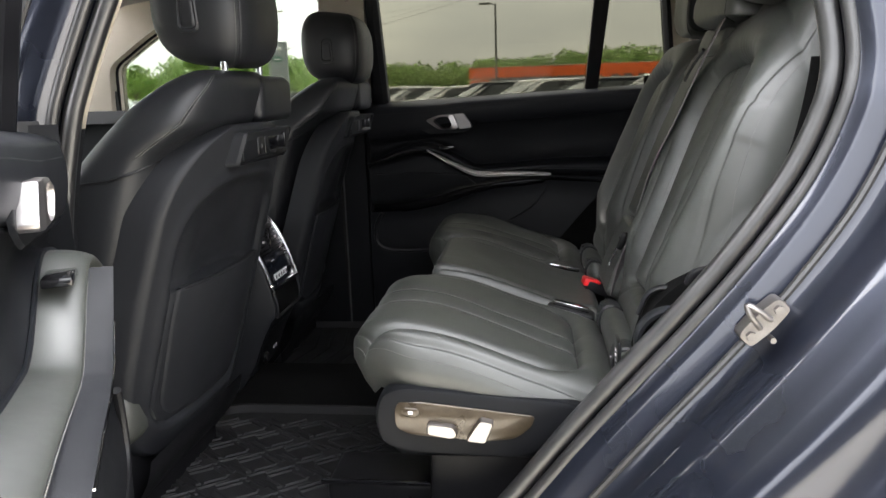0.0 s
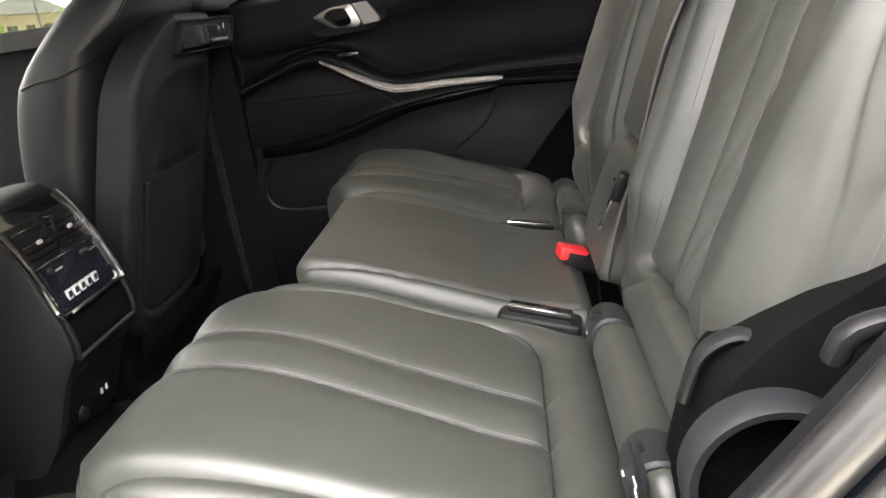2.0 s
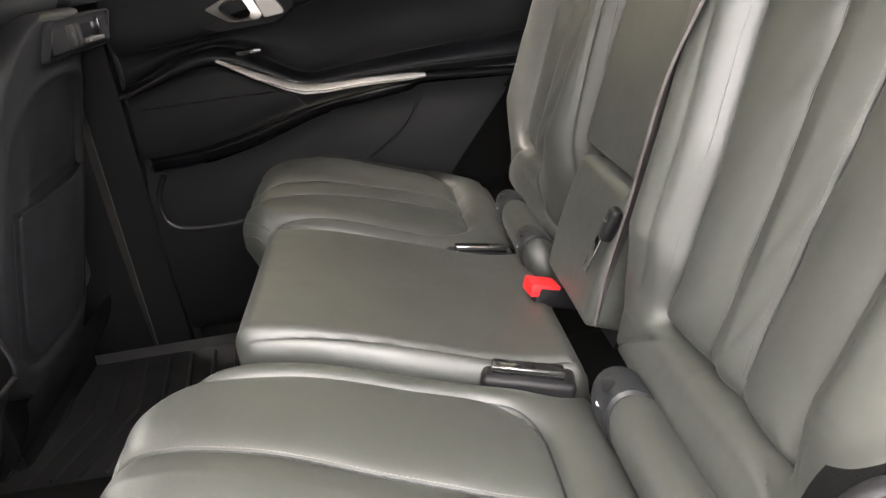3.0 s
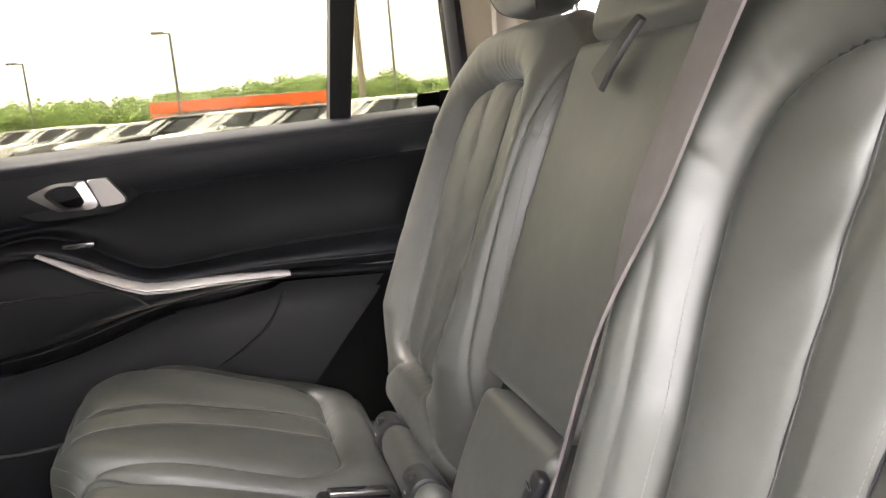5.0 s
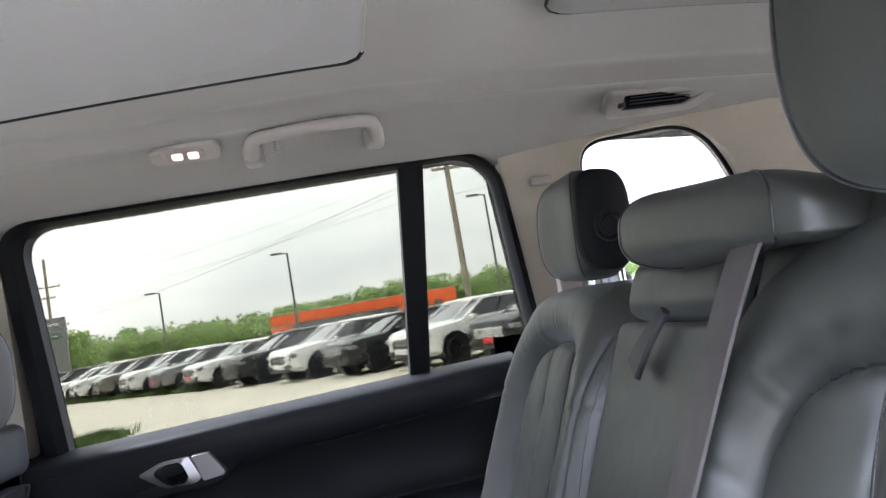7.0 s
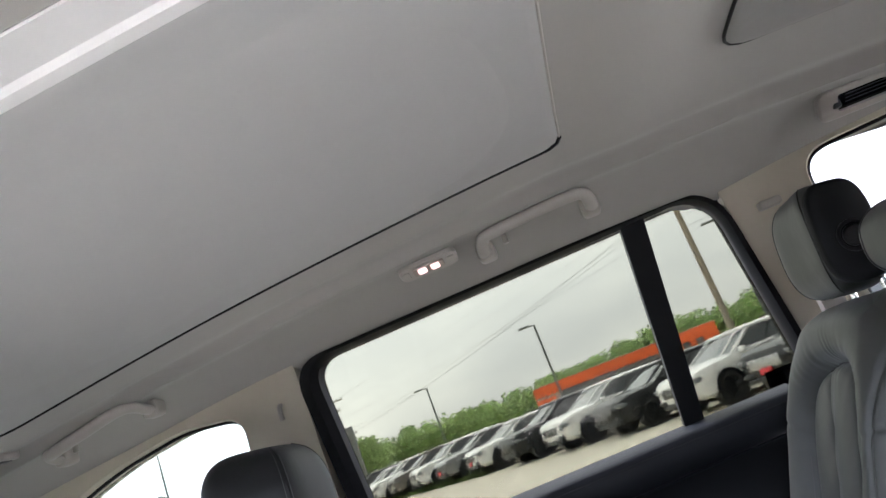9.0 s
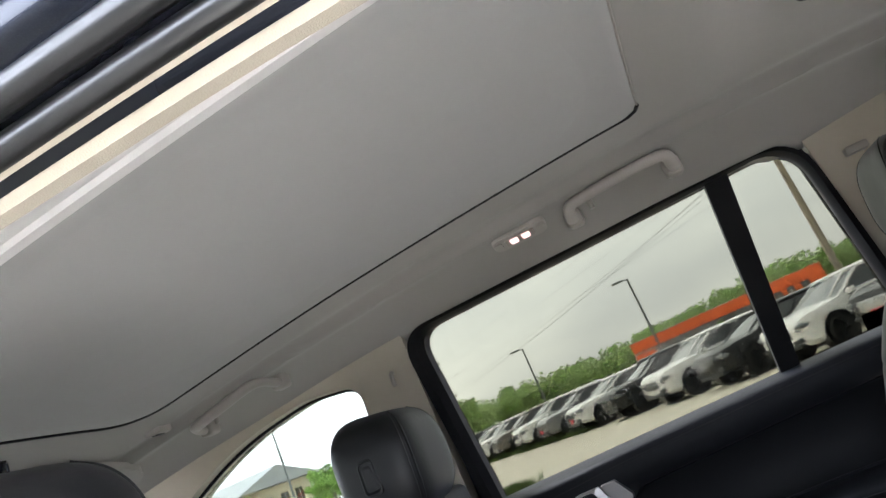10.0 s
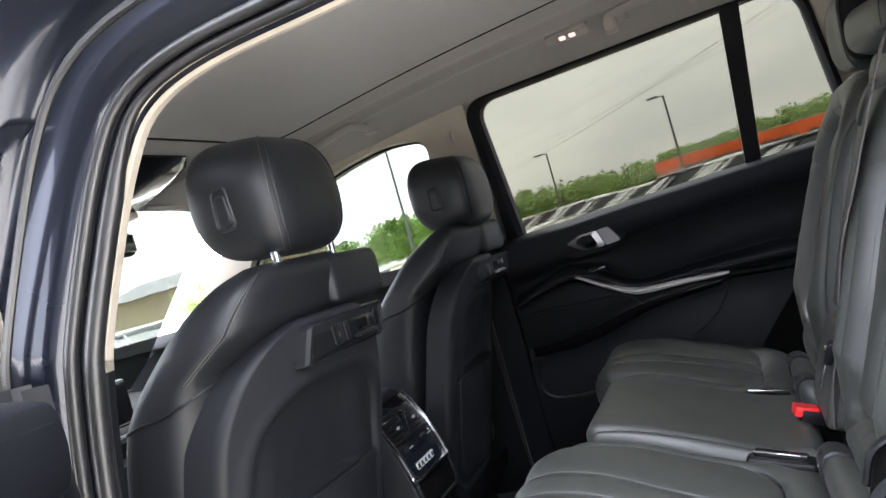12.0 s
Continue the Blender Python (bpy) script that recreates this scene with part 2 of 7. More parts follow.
def smooth_path(pts, n=40, closed=False):
    """A Catmull-Rom curve through the points, evenly stepped."""
    p = np.asarray(pts, float)
    if closed:
        p = np.concatenate([p[-1:], p, p[:2]])
    else:
        p = np.concatenate([2 * p[:1] - p[1:2], p, 2 * p[-1:] - p[-2:-1]])
    out = []
    for i in range(1, len(p) - 2):
        for t in np.linspace(0, 1, 14, endpoint=False):
            a, b, c, d = p[i - 1 : i + 3]
            out.append(0.5 * (2 * b + (c - a) * t + (2 * a - 5 * b + 4 * c - d) * t**2 + (3 * b - a - 3 * c + d) * t**3))
    out.append(p[-2])
    out = np.array(out)
    s = np.r_[0, np.cumsum(np.linalg.norm(np.diff(out, axis=0), axis=1))]
    u = np.linspace(0, s[-1], n + 1 if closed else n)
    res = np.stack([np.interp(u, s, out[:, k]) for k in range(out.shape[1])], 1)
    return res[:-1] if closed else res


def tube(pts, r, closed=False, n=8, flat=1.0, up=None):
    """A round or flattened cord along points."""
    p = np.asarray(pts, float)
    rows = []
    m = len(p)
    ref = np.array(up if up is not None else (0, 0, 1.0))
    for i in range(m):
        a, b = (p[i - 1], p[(i + 1) % m]) if closed else (p[max(i - 1, 0)], p[min(i + 1, m - 1)])
        t = (b - a) / (np.linalg.norm(b - a) + 1e-9)
        s = np.cross(t, ref)
        if np.linalg.norm(s) < 1e-3:
            s = np.cross(t, (1.0, 0.2, 0.1))
        s /= np.linalg.norm(s)
        u = np.cross(s, t)
        if up is None:
            ref = u
        rr = r[i] if hasattr(r, "__len__") else r
        rows.append([p[i] + rr * (math.cos(k) * s + flat * math.sin(k) * u) for k in np.linspace(0, TAU, n, endpoint=False)])
    if closed:
        rows.append(rows[0])
    return skin(rows, True, not closed)



def ease(n, k=0.85):
    t = np.linspace(0, 1, n)
    return t - k * np.sin(TAU * t) / TAU


def pad(length, half, height, place, nu=70, nv=60, r=0.03, drop=None, depth=0.05, rc=0.05, rc2=None, kv=0.85, under=0.0):
    """A cushion: a sheet over (a, b) with rounded rim and corners, and a skirt. half(a): half its width; height(a, b, d): how far it
    stands up at a distance d from the rim; place(a, b, h): the point in the room."""
    drop = r if drop is None else drop
    rc2 = rc if rc2 is None else rc2
    aa, vv = length * ease(nu), 2 * ease(nv, kv) - 1
    hw = np.array([half(a) for a in aa])
    for k, a in enumerate(aa):
        if a < rc:
            hw[k] -= rc - math.sqrt(max(0, rc**2 - (rc - a) ** 2))
        if length - a < rc2:
            hw[k] -= rc2 - math.sqrt(max(0, rc2**2 - (rc2 - length + a) ** 2))
    A, V = np.meshgrid(aa, vv, indexing="ij")
    B = V * hw[:, None]
    D = np.minimum(np.minimum(hw[:, None] - np.abs(B), A), length - A).clip(0)
    E = drop * (1 - np.sqrt(1 - (1 - np.minimum(D / r, 1)) ** 2))
    H = height(A, B, D) - E
    v = [place(A[i, j], B[i, j], H[i, j]) for i in range(nu) for j in range(nv)]
    f = [(i * nv + j, (i + 1) * nv + j, (i + 1) * nv + j + 1, i * nv + j + 1) for i in range(nu - 1) for j in range(nv - 1)]
    rim = [(0, j) for j in range(nv)] + [(i, nv - 1) for i in range(1, nu)] + [(nu - 1, j) for j in range(nv - 2, -1, -1)] + [(i, 0) for i in range(nu - 2, 0, -1)]
    base = len(v)
    low = [place(length / 2 + (A[i, j] - length / 2) * (1 - under), B[i, j] * (1 - under), H[i, j] - depth) for i, j in rim]
    v += low
    n = len(rim)
    idx = [i * nv + j for i, j in rim]
    f += [(idx[k], idx[(k + 1) % n], base + (k + 1) % n, base + k) for k in range(n)]
    f.append(tuple(base + k for k in range(n)))
    return v, f


def groove(d, width, depth):
    return -depth * np.exp(-((d / width) ** 2))


def crease(d, width, depth):
    return -depth * np.exp(-np.abs(d) / width)


def on_sheet(grid, aa, path, lift):
    """Points (a, y) laid on a cushion's sheet of points."""
    out = []
    for a, y in path:
        i = int(np.clip(np.searchsorted(aa, a), 1, len(aa) - 1))
        k = (a - aa[i - 1]) / (aa[i] - aa[i - 1])
        p, q = ([np.interp(y, r[:, 1], r[:, c]) for c in range(3)] for r in (grid[i - 1], grid[i]))
        out.append((1 - k) * np.array(p) + k * np.array(q) + lift)
    return np.array(out)


def flip(shape):
    return shape[0], [tuple(reversed(q)) for q in shape[1]]


def stitches(path, step=0.0050, length=0.0038, r=0.0007):
    """A row of thread stitches along a path."""
    p = np.asarray(path, float)
    s = np.r_[0, np.cumsum(np.linalg.norm(np.diff(p, axis=0), axis=1))]
    out_v, out_f = [], []
    for u in np.arange(0, s[-1] - length, step):
        a = np.array([np.interp(u, s, p[:, k]) for k in range(3)])
        b = np.array([np.interp(u + length, s, p[:, k]) for k in range(3)])
        t = (b - a) / (np.linalg.norm(b - a) + 1e-9)
        q = np.cross(t, (0.3, 0.2, 0.9))
        q /= np.linalg.norm(q) + 1e-9
        w = np.cross(q, t)
        k = len(out_v)
        for c in (a, b):
            out_v += [c + r * q, c + r * w, c - r * q, c - r * w]
        out_f += [(k, k + 1, k + 5, k + 4), (k + 1, k + 2, k + 6, k + 5), (k + 2, k + 3, k + 7, k + 6), (k + 3, k, k + 4, k + 7), (k, k + 3, k + 2, k + 1), (k + 4, k + 5, k + 6, k + 7)]
    return out_v, out_f


def cyl(x, y, z, r, h, axis="z", n=24, r2=None, bevel=0.0):
    """A turned piece from its base, along an axis, with a softened rim."""
    r2 = r if r2 is None else r2
    prof = [(r, 0), (r2, h)] if not bevel else [(r - bevel, 0), (r, bevel), (r2, h - bevel), (r2 - bevel, h)]
    rows = []
    for rad, hh in prof:
        ring = []
        for k in np.linspace(0, TAU, n, endpoint=False):
            u, w = rad * math.cos(k), rad * math.sin(k)
            ring.append({"z": (x + u, y + w, z + hh), "y": (x + w, y + hh, z + u), "x": (x + hh, y + u, z + w)}[axis])
        rows.append(ring)
    return skin(rows)


def rounded(pts, r, n=6):
    """A closed outline with its corners rounded by r (one number or one for each corner)."""
    p = [np.asarray(q, float) for q in pts]
    out = []
    for i, b in enumerate(p):
        a, c = p[i - 1], p[(i + 1) % len(p)]
        rr = r[i] if hasattr(r, "__len__") else r
        da, dc = a - b, c - b
        la, lc = np.linalg.norm(da), np.linalg.norm(dc)
        k = min(rr, 0.48 * la, 0.48 * lc)
        s, e = b + da / la * k, b + dc / lc * k
        for t in np.linspace(0, 1, n):
            out.append((1 - t) ** 2 * s + 2 * t * (1 - t) * b + t**2 * e)
    return np.array(out)


def even(loop, n):
    """A closed loop stepped evenly into n points."""
    p = np.concatenate([loop, loop[:1]])
    s = np.r_[0, np.cumsum(np.linalg.norm(np.diff(p, axis=0), axis=1))]
    u = np.linspace(0, s[-1], n, endpoint=False)
    return np.stack([np.interp(u, s, p[:, k]) for k in range(p.shape[1])], 1)


def plate(loop, thick, direction):
    """A flat plate with the outline loop, thickened along a direction."""
    loop = np.asarray(loop, float)
    return skin([loop, loop + thick * np.asarray(direction, float)])



def line(*knots):
    """A smooth function through knots (x, value)."""
    p = smooth_path(knots, 120)
    return lambda x: float(np.interp(x, p[:, 0], p[:, 1]))

# ---- the cabin: roof lining, floor, walls ----
ROOF = line((-1.7, 1.60), (-1.45, 1.685), (-1.25, 1.722), (-0.96, 1.760), (-0.5, 1.815), (0.0, 1.853), (0.3, 1.86), (0.8, 1.85), (1.5, 1.80), (2.1, 1.72))
SIDE = line((-1.7, 0.07), (-0.9, 0.08), (-0.476, 0.10), (0.0, 0.132), (0.5, 0.14), (1.0, 0.16), (2.1, 0.2))


def roof_z(x, y):
    d = abs(y - C)
    return ROOF(x) - SIDE(x) * (d / 0.725) ** 3.2


def ceiling_shape():
    rows = []
    for x in np.linspace(-1.43, 2.05, 110):
        row = []
        edge = 0.690 + 0.040 * math.exp(-(((x - 0.45) / 0.09) ** 4)) + 0.045 * math.exp(-(((x + 0.60) / 0.10) ** 4))
        for d in np.linspace(-edge, edge + 0.024 / (1 + math.exp((x - 0.34) / 0.02)), 90):
            z = roof_z(x, C + d)
            z += groove(abs(d) - 0.500, 0.014, 0.011) + 0.007 * math.exp(-(((abs(d) - 0.466) / 0.016) ** 2))
            z -= 0.014 * math.exp(-(((x - 0.30) / 0.075) ** 2)) / (1 + math.exp((abs(d) - 0.40) / 0.04))
            row.append((x, C + d, z))
        rows.append(row)
    top = [[(x, y, z + 0.035) for x, y, z in row] for row in rows]
    a, b = skin(rows, False, False), skin(top, False, False)
    return join(a, flip(b))


tagged(part("ceiling", ceiling_shape(), HEADLINER), "beige-grey woven fabric roof lining of the cabin", "ceiling", kind="structure")


def roof_patch(loop, lift, n=22, thick=0.006, crown=0.0):
    """A panel on the roof lining with the outline loop (x, y); lift: how far it stands below the lining."""
    loop = np.asarray(loop)
    mid = loop.mean(0)
    rows = []
    for s in np.r_[0.02, np.linspace(0.1, 0.97, n), 0.985, 1.0]:
        edge = thick * (0 if s < 0.975 else (0.35 if s < 0.99 else 1.0))
        rows.append([(*(mid + s * (p - mid)), roof_z(*(mid + s * (p - mid))) - lift + edge) for p in loop])
    return skin(rows, True, True)


sun_loop = even(rounded([(-1.03, 1.47), (-1.03, 2.215), (0.178, 2.222), (0.178, 1.47)], [0.11, 0.11, 0.035, 0.035], 10), 200)
seal_loop = [p for p in sun_loop if p[1] > 1.60 and (p[0] < 0.15 or p[1] > 2.19)]
rear_loop = [p for p in sun_loop if 1.50 < p[1] < 2.20 and p[0] > 0.1]
sunroof = thing("sunroof", "closed beige fabric sunroof shade with dark seam in the roof lining", "sunroof", kind="structure", at=(-0.4, C, 1.8))
part("shade", roof_patch(sun_loop, 0.010), SHADE, sunroof)
part("seal", tube([(x, y, roof_z(x, y) - 0.0058) for x, y in seal_loop], 0.0038), RUBBER, sunroof, "thin black rubber seam round the shade")
part("rear_seam", tube([(x, y, roof_z(x, y) - 0.0052) for x, y in rear_loop], 0.0020), TRIM_GREY, sunroof)
# near flange of the sunroof, a pale strip beside the shade
FLANGE = mat("pale_flange", (0.62, 0.60, 0.60), 0.7, var=0.05, var_size=5)
part("flange", skin([[(x, y, roof_z(x, y) - h) for y, h in ((1.388, 0.0), (1.392, 0.006), (1.446, 0.007), (1.452, 0.012), (1.470, 0.012))] for x in np.linspace(-1.05, 0.22, 50)], False, False), FLANGE, sunroof, "pale strip along the shade")

aft_loop = even(rounded([(0.450, 1.66), (0.450, 2.136), (1.15, 2.155), (1.15, 1.64)], 0.055, 10), 120)
aft = thing("rear_sunroof", "closed grey fabric shade of the small rear roof window", "sunroof", kind="structure", at=(0.8, C, 1.85))
part("shade", roof_patch(aft_loop, 0.010), mat("grey_shade_cloth", (0.27, 0.26, 0.25), 0.9, grain=0.3, grain_size=1200, var=0.06), aft)
part("seal", tube([(x, y, roof_z(x, y) - 0.004) for x, y in aft_loop], 0.003, True), RUBBER, aft)

roof_rows = [[(x, C + d, ROOF(x) + 0.07 - 0.10 * (abs(d) / 0.86) ** 5) for d in np.linspace(-0.74, 0.74, 40)] for x in np.linspace(-1.5, 2.15, 40)]
tagged(part("roof", skin(roof_rows, False, False), PAINT), "dark blue-grey painted metal roof of the vehicle", "car roof", kind="structure")

floor_rows = []
for x in np.linspace(-1.9, 2.2, 60):
    floor_rows.append([(x, y, 0.46 + 0.10 * math.exp(-(((y - 1.935) / 0.112) ** 4)) + 0.12 / (1 + math.exp(-(x + 0.02) * 40))) for y in np.linspace(1.05, 2.70, 60)])
tagged(part("floor", skin(floor_rows, False, False), CARPET), "black carpeted cabin floor with a raised middle tunnel", "floor", kind="structure")

# the rear edge of the door openings, x over z
REAR = line((0.40, -0.08), (0.56, -0.06), (0.664, 0.015), (0.776, 0.102), (0.882, 0.192), (0.979, 0.280), (1.079, 0.352), (1.194, 0.410), (1.304, 0.434), (1.40, 0.44))


def win_y(z):
    return 2.67 - (z - 1.32) * 0.1625


# dark side wall behind the doors, with the quarter windows
def ring(outer, inner, depth_y, yf):
    """A wall piece between two outlines (x, z) of as many points, depth_y thick; yf(x, z): its inner face."""
    o, i = [np.asarray(k) for k in (outer, inner)]
    f = lambda loop, dy: [(x, yf(x, z) + dy, z) for x, z in loop]  # noqa: E731
    return skin([f(o, 0), f(o + 0.35 * (i - o), 0), f(o + 0.97 * (i - o), 0.0), f(i, 0.012), f(i, depth_y), f(o, depth_y), f(o, 0)], True, False)


def quarter_y(x, z):
    return win_y(z) - 0.012 - 0.20 * max(0, x - 0.47)


q_in = rounded([(0.650, 1.40), (0.635, 1.732), (0.885, 1.737), (0.965, 1.60), (0.985, 1.40)], [0.04, 0.06, 0.08, 0.10, 0.04], 8)
q_out = rounded([(0.505, 1.33), (0.462, 1.765), (0.92, 1.765), (1.30, 1.72), (1.42, 1.32)], [0.01, 0.03, 0.03, 0.05, 0.02], 8)


def lower_wall(yy):
    rows = []
    for z in np.linspace(0.40, 1.345, 40):
        x0 = REAR(z) - 0.01
        rows.append([(x0 + (2.2 - x0) * t, yy(x0 + (2.2 - x0) * t, z), z) for t in np.linspace(0, 1, 30)])
    return skin(rows, False, False)


def side_walls(name, near):
    XF.append(Matrix.Translation((0, 2 * C, 0)) @ Matrix.Diagonal((1, -1, 1, 1)) if near else Matrix.Identity(4))
    w = thing(name, "cabin side wall with beige pillar trim and quarter window", "wall", kind="structure", at=(1.0, 1.10 if near else 2.66, 0.5))
    # carpet black puts the shade of the gap between door and seat into the panel
    part("lower_panel", lower_wall(lambda x, z: 2.60 - 0.05 * max(0, x - 0.4)), CARPET, w)
    if not near:
        part("outer_panel", lower_wall(lambda x, z: 2.80 + 0.03 * math.sin(z * 3)), PAINT, w)
    part("pillar_trim", ring(q_out, q_in, 0.045, quarter_y), TRIM, w, "beige moulded rear pillar trim")
    gl = [(x, quarter_y(x, z) + 0.034, z) for x, z in q_in]
    pane = part("quarter_glass", plate(gl, 0.004, (0, 1, 0)), GLASS_MID, w)
    pane.visible_shadow = False
    part("window_seal", tube([(x, quarter_y(x, z) + 0.018, z) for x, z in even(q_in, 120)], 0.007, True), RUBBER, w)
    # rear end of the wall, closed to the tailgate
    part("rear_panel", skin([[(1.25, 2.52, 1.3), (1.25, 2.46, 1.78)], [(2.15, 2.42, 1.3), (2.15, 2.36, 1.74)]], False, False), TRIM, w)
    # belt cover and vent flap on the rear pillar
    part("belt_cover", rbox(0.535, 0.585, 2.545, 2.575, 1.40, 1.60, 0.012), TRIM_GREY, w)
    part("pillar_flap", rbox(0.52, 0.566, 2.560, 2.588, 1.655, 1.672, 0.004), TRIM_GREY, w)
    # front pillar, front window
    f_out = rounded([(-0.545, 1.28), (-0.53, 1.735), (-0.80, 1.745), (-1.15, 1.715), (-1.40, 1.640), (-1.62, 1.46), (-1.90, 1.15)], [0.01, 0.02, 0.05, 0.1, 0.1, 0.1, 0.03], 8)
    f_in = rounded([(-0.735, 1.26), (-0.69, 1.665), (-0.84, 1.685), (-1.05, 1.655), (-1.27, 1.570), (-1.47, 1.44), (-1.49, 1.26)], [0.02, 0.05, 0.05, 0.15, 0.15, 0.03, 0.02], 8)
    fy = lambda x, z: win_y(z) - 0.03 + 0.05 * min(0, x + 0.9)  # noqa: E731
    if near:
        f_out = rounded([(-0.78, 1.26), (-0.72, 1.70), (-0.95, 1.735), (-1.20, 1.705), (-1.42, 1.635), (-1.64, 1.46), (-1.90, 1.15)], [0.01, 0.02, 0.05, 0.1, 0.1, 0.1, 0.03], 8)
        f_in = rounded([(-0.92, 1.24), (-0.86, 1.63), (-1.00, 1.665), (-1.15, 1.63), (-1.30, 1.56), (-1.48, 1.44), (-1.50, 1.26)], [0.02, 0.05, 0.05, 0.15, 0.15, 0.03, 0.02], 8)
    part("front_pillar_trim", ring(f_out, f_in, 0.10, fy), TRIM, w, "beige door pillar trim and window surround")
    pane = part("front_glass", plate([(x, fy(x, z) + 0.07, z) for x, z in f_in], 0.004, (0, 1, 0)), GLASS_CLEAR, w)
    pane.visible_shadow = False
    part("front_seal", tube([(x, fy(x, z) + 0.035, z) for x, z in even(f_in, 140)], 0.007, True), RUBBER, w)
    fd = [[(x, 2.60 - 0.03 * math.sin(3.1 * t) + 0.05 * min(0, x + 0.9), 0.45 + (1.27 - 0.45) * t) for t in np.linspace(0, 1, 16)] for x in np.linspace(-2.5, -0.80 if near else -0.645, 20)]
    part("front_door_panel", skin(fd, False, False), PLASTIC, w)
    part("front_outer_panel", skin([[(x, 2.80, z) for z in (0.3, 0.8, 1.25)] for x in np.linspace(-2.6, -0.85 if near else -0.6, 8)], False, False), PAINT, w)
    part("front_sill", skin([[(x, 2.575 + 0.05 * min(0, x + 0.9), 1.24), (x, 2.60 + 0.05 * min(0, x + 0.9), 1.285), (x, 2.72, 1.28)] for x in np.linspace(-2.5, -0.80 if near else -0.645, 12)], False, False), PLASTIC, w)
    if not near:
        # black sheet added so the gap beside the pillar stays dark
        part("pillar_backing", skin([[(-0.90, 2.770, z), (-0.74, 2.730, z), (-0.654, 2.644, z)] for z in np.linspace(0.42, 1.30, 10)], False, False), CARPET, w)
        part("pillar_lower", skin([[(-0.655, 2.640, z), (-0.640, 2.606, z), (-0.560, 2.606, z), (-0.546, 2.650, z)] for z in np.linspace(0.42, 1.30, 10)], False, False), PLASTIC, w)
    part("sail_panel", plate([(x, fy(x, z) + 0.012, z) for x, z in rounded([(-1.485, 1.25), (-1.475, 1.44), (-1.56, 1.45), (-1.70, 1.25)], 0.015, 5)], 0.02, (0, 1, 0)), PLASTIC_HARD, w)
    if not near:
        part("pillar_core", plate([(x, 2.715 - (z - 1.2) * 0.1625, z) for x, z in ((-0.66, 0.9), (-0.66, 1.72), (-0.535, 1.72), (-0.500, 0.9))], 0.03, (0, 1, 0)), PLASTIC, w)
        part("pillar_core", plate([(x, 2.715 - (z - 1.2) * 0.1625, z) for x, z in ((0.525, 1.0), (0.440, 1.765), (0.56, 1.765), (0.60, 1.0))], 0.03, (0, 1, 0)), PLASTIC, w)
    # belt hook on the door pillar
    bx, hy = (-0.600, -0.055) if near else (-0.590, 0.0)
    hk = part("coat_hook", rbox(bx - 0.016, bx + 0.016, 2.595 + hy, 2.620 + hy, 1.612, 1.665, 0.008), TRIM_GREY, w)
    part("hook_tongue", tube(smooth_path([(bx, 2.60 + hy, 1.655), (bx, 2.578 + hy, 1.652), (bx, 2.572 + hy, 1.632), (bx, 2.575 + hy, 1.622)], 12), 0.006), TRIM_GREY, hk)
    XF.pop()
    return w


side_walls("wall_right", False)
side_walls("wall_left", True)

# tailgate with its window, firewall and windscreen surround
tail_out = [(1.15, 0.45), (1.15, 1.80), (2.61, 1.80), (2.61, 0.45)]
tail_in = [(1.30, 1.25), (1.36, 1.68), (2.40, 1.68), (2.46, 1.25)]
tg = [[(2.12 + dx, y, z) for y, z in rounded(loop, 0.05, 6)] for loop, dx in ((tail_out, 0), (tail_in, 0), (tail_in, 0.06), (tail_out, 0.06), (tail_out, 0))]
tagged(part("wall_rear", skin(tg, True, False), PLASTIC), "dark tailgate with a wide rear window", "wall", kind="structure")
ws = thing("windscreen", "sloping windscreen of clear glass over the dashboard", "windscreen", kind="structure", at=(-1.7, C, 1.4))
ws_loop = rounded([(-2.10, 1.20, 1.12), (-1.43, 1.34, 1.670), (-1.43, 2.42, 1.670), (-2.10, 2.56, 1.12)], 0.05, 6)
pane = part("pane", plate(ws_loop, 0.004, (0.4, 0, 0.9)), GLASS_CLEAR, ws)
pane.visible_shadow = False
tagged(part("wall_front", skin([[(-2.5, y, z) for y in np.linspace(1.0, 2.76, 8)] for z in np.linspace(0.3, 1.16, 6)], False, False), PLASTIC_HARD), "dark firewall below the windscreen", "wall", kind="structure")

# ---- things on the roof lining ----
def grab_handle(x0, x1, y, drop):
    g = thing("grab_handle", "beige plastic grab handle folded against the roof lining", "grab handle", "grab handles", at=((x0 + x1) / 2, y, roof_z((x0 + x1) / 2, y)))
    zz = lambda x: roof_z(x, y + 0.02)  # noqa: E731
    xm = (x0 + x1) / 2
    yb = y - 0.052
    zb = lambda x: roof_z(x, yb) - 0.017  # noqa: E731
    path = smooth_path([(x0, y + 0.034, zz(x0) - 0.014), (x0 + 0.002, y - 0.004, zz(x0) - 0.014), (x0 + 0.010, y - 0.036, zb(x0) - 0.002), (x0 + 0.040, yb, zb(x0)), (xm, yb - 0.002, zb(xm)),
                        (x1 - 0.040, yb, zb(x1)), (x1 - 0.010, y - 0.036, zb(x1) - 0.002), (x1 - 0.002, y - 0.004, zz(x1) - 0.014), (x1, y + 0.034, zz(x1) - 0.014)], 60)
    part("grip", tube(path, 0.0135, n=14, flat=0.72, up=(0, 0.5, 0.8)), TRIM_GREY, g)
    for x in (x0 + 0.004, x1 - 0.004):
        part("end_cap", rbox(x - 0.019, x + 0.019, y + 0.002, y + 0.044, zz(x) - 0.030, zz(x) + 0.016, 0.010, 3), TRIM_GREY, g)
    part("hook", cyl(x0 + 0.05, y - 0.005, zz(x0) - 0.014, 0.006, 0.02, "z", 12), TRIM_GREY, g)
    return g


for x0, x1, y in ((-0.030, 0.205, 2.452), (-1.030, -0.800, 2.425)):
    grab_handle(x0, x1, y, 0.02)

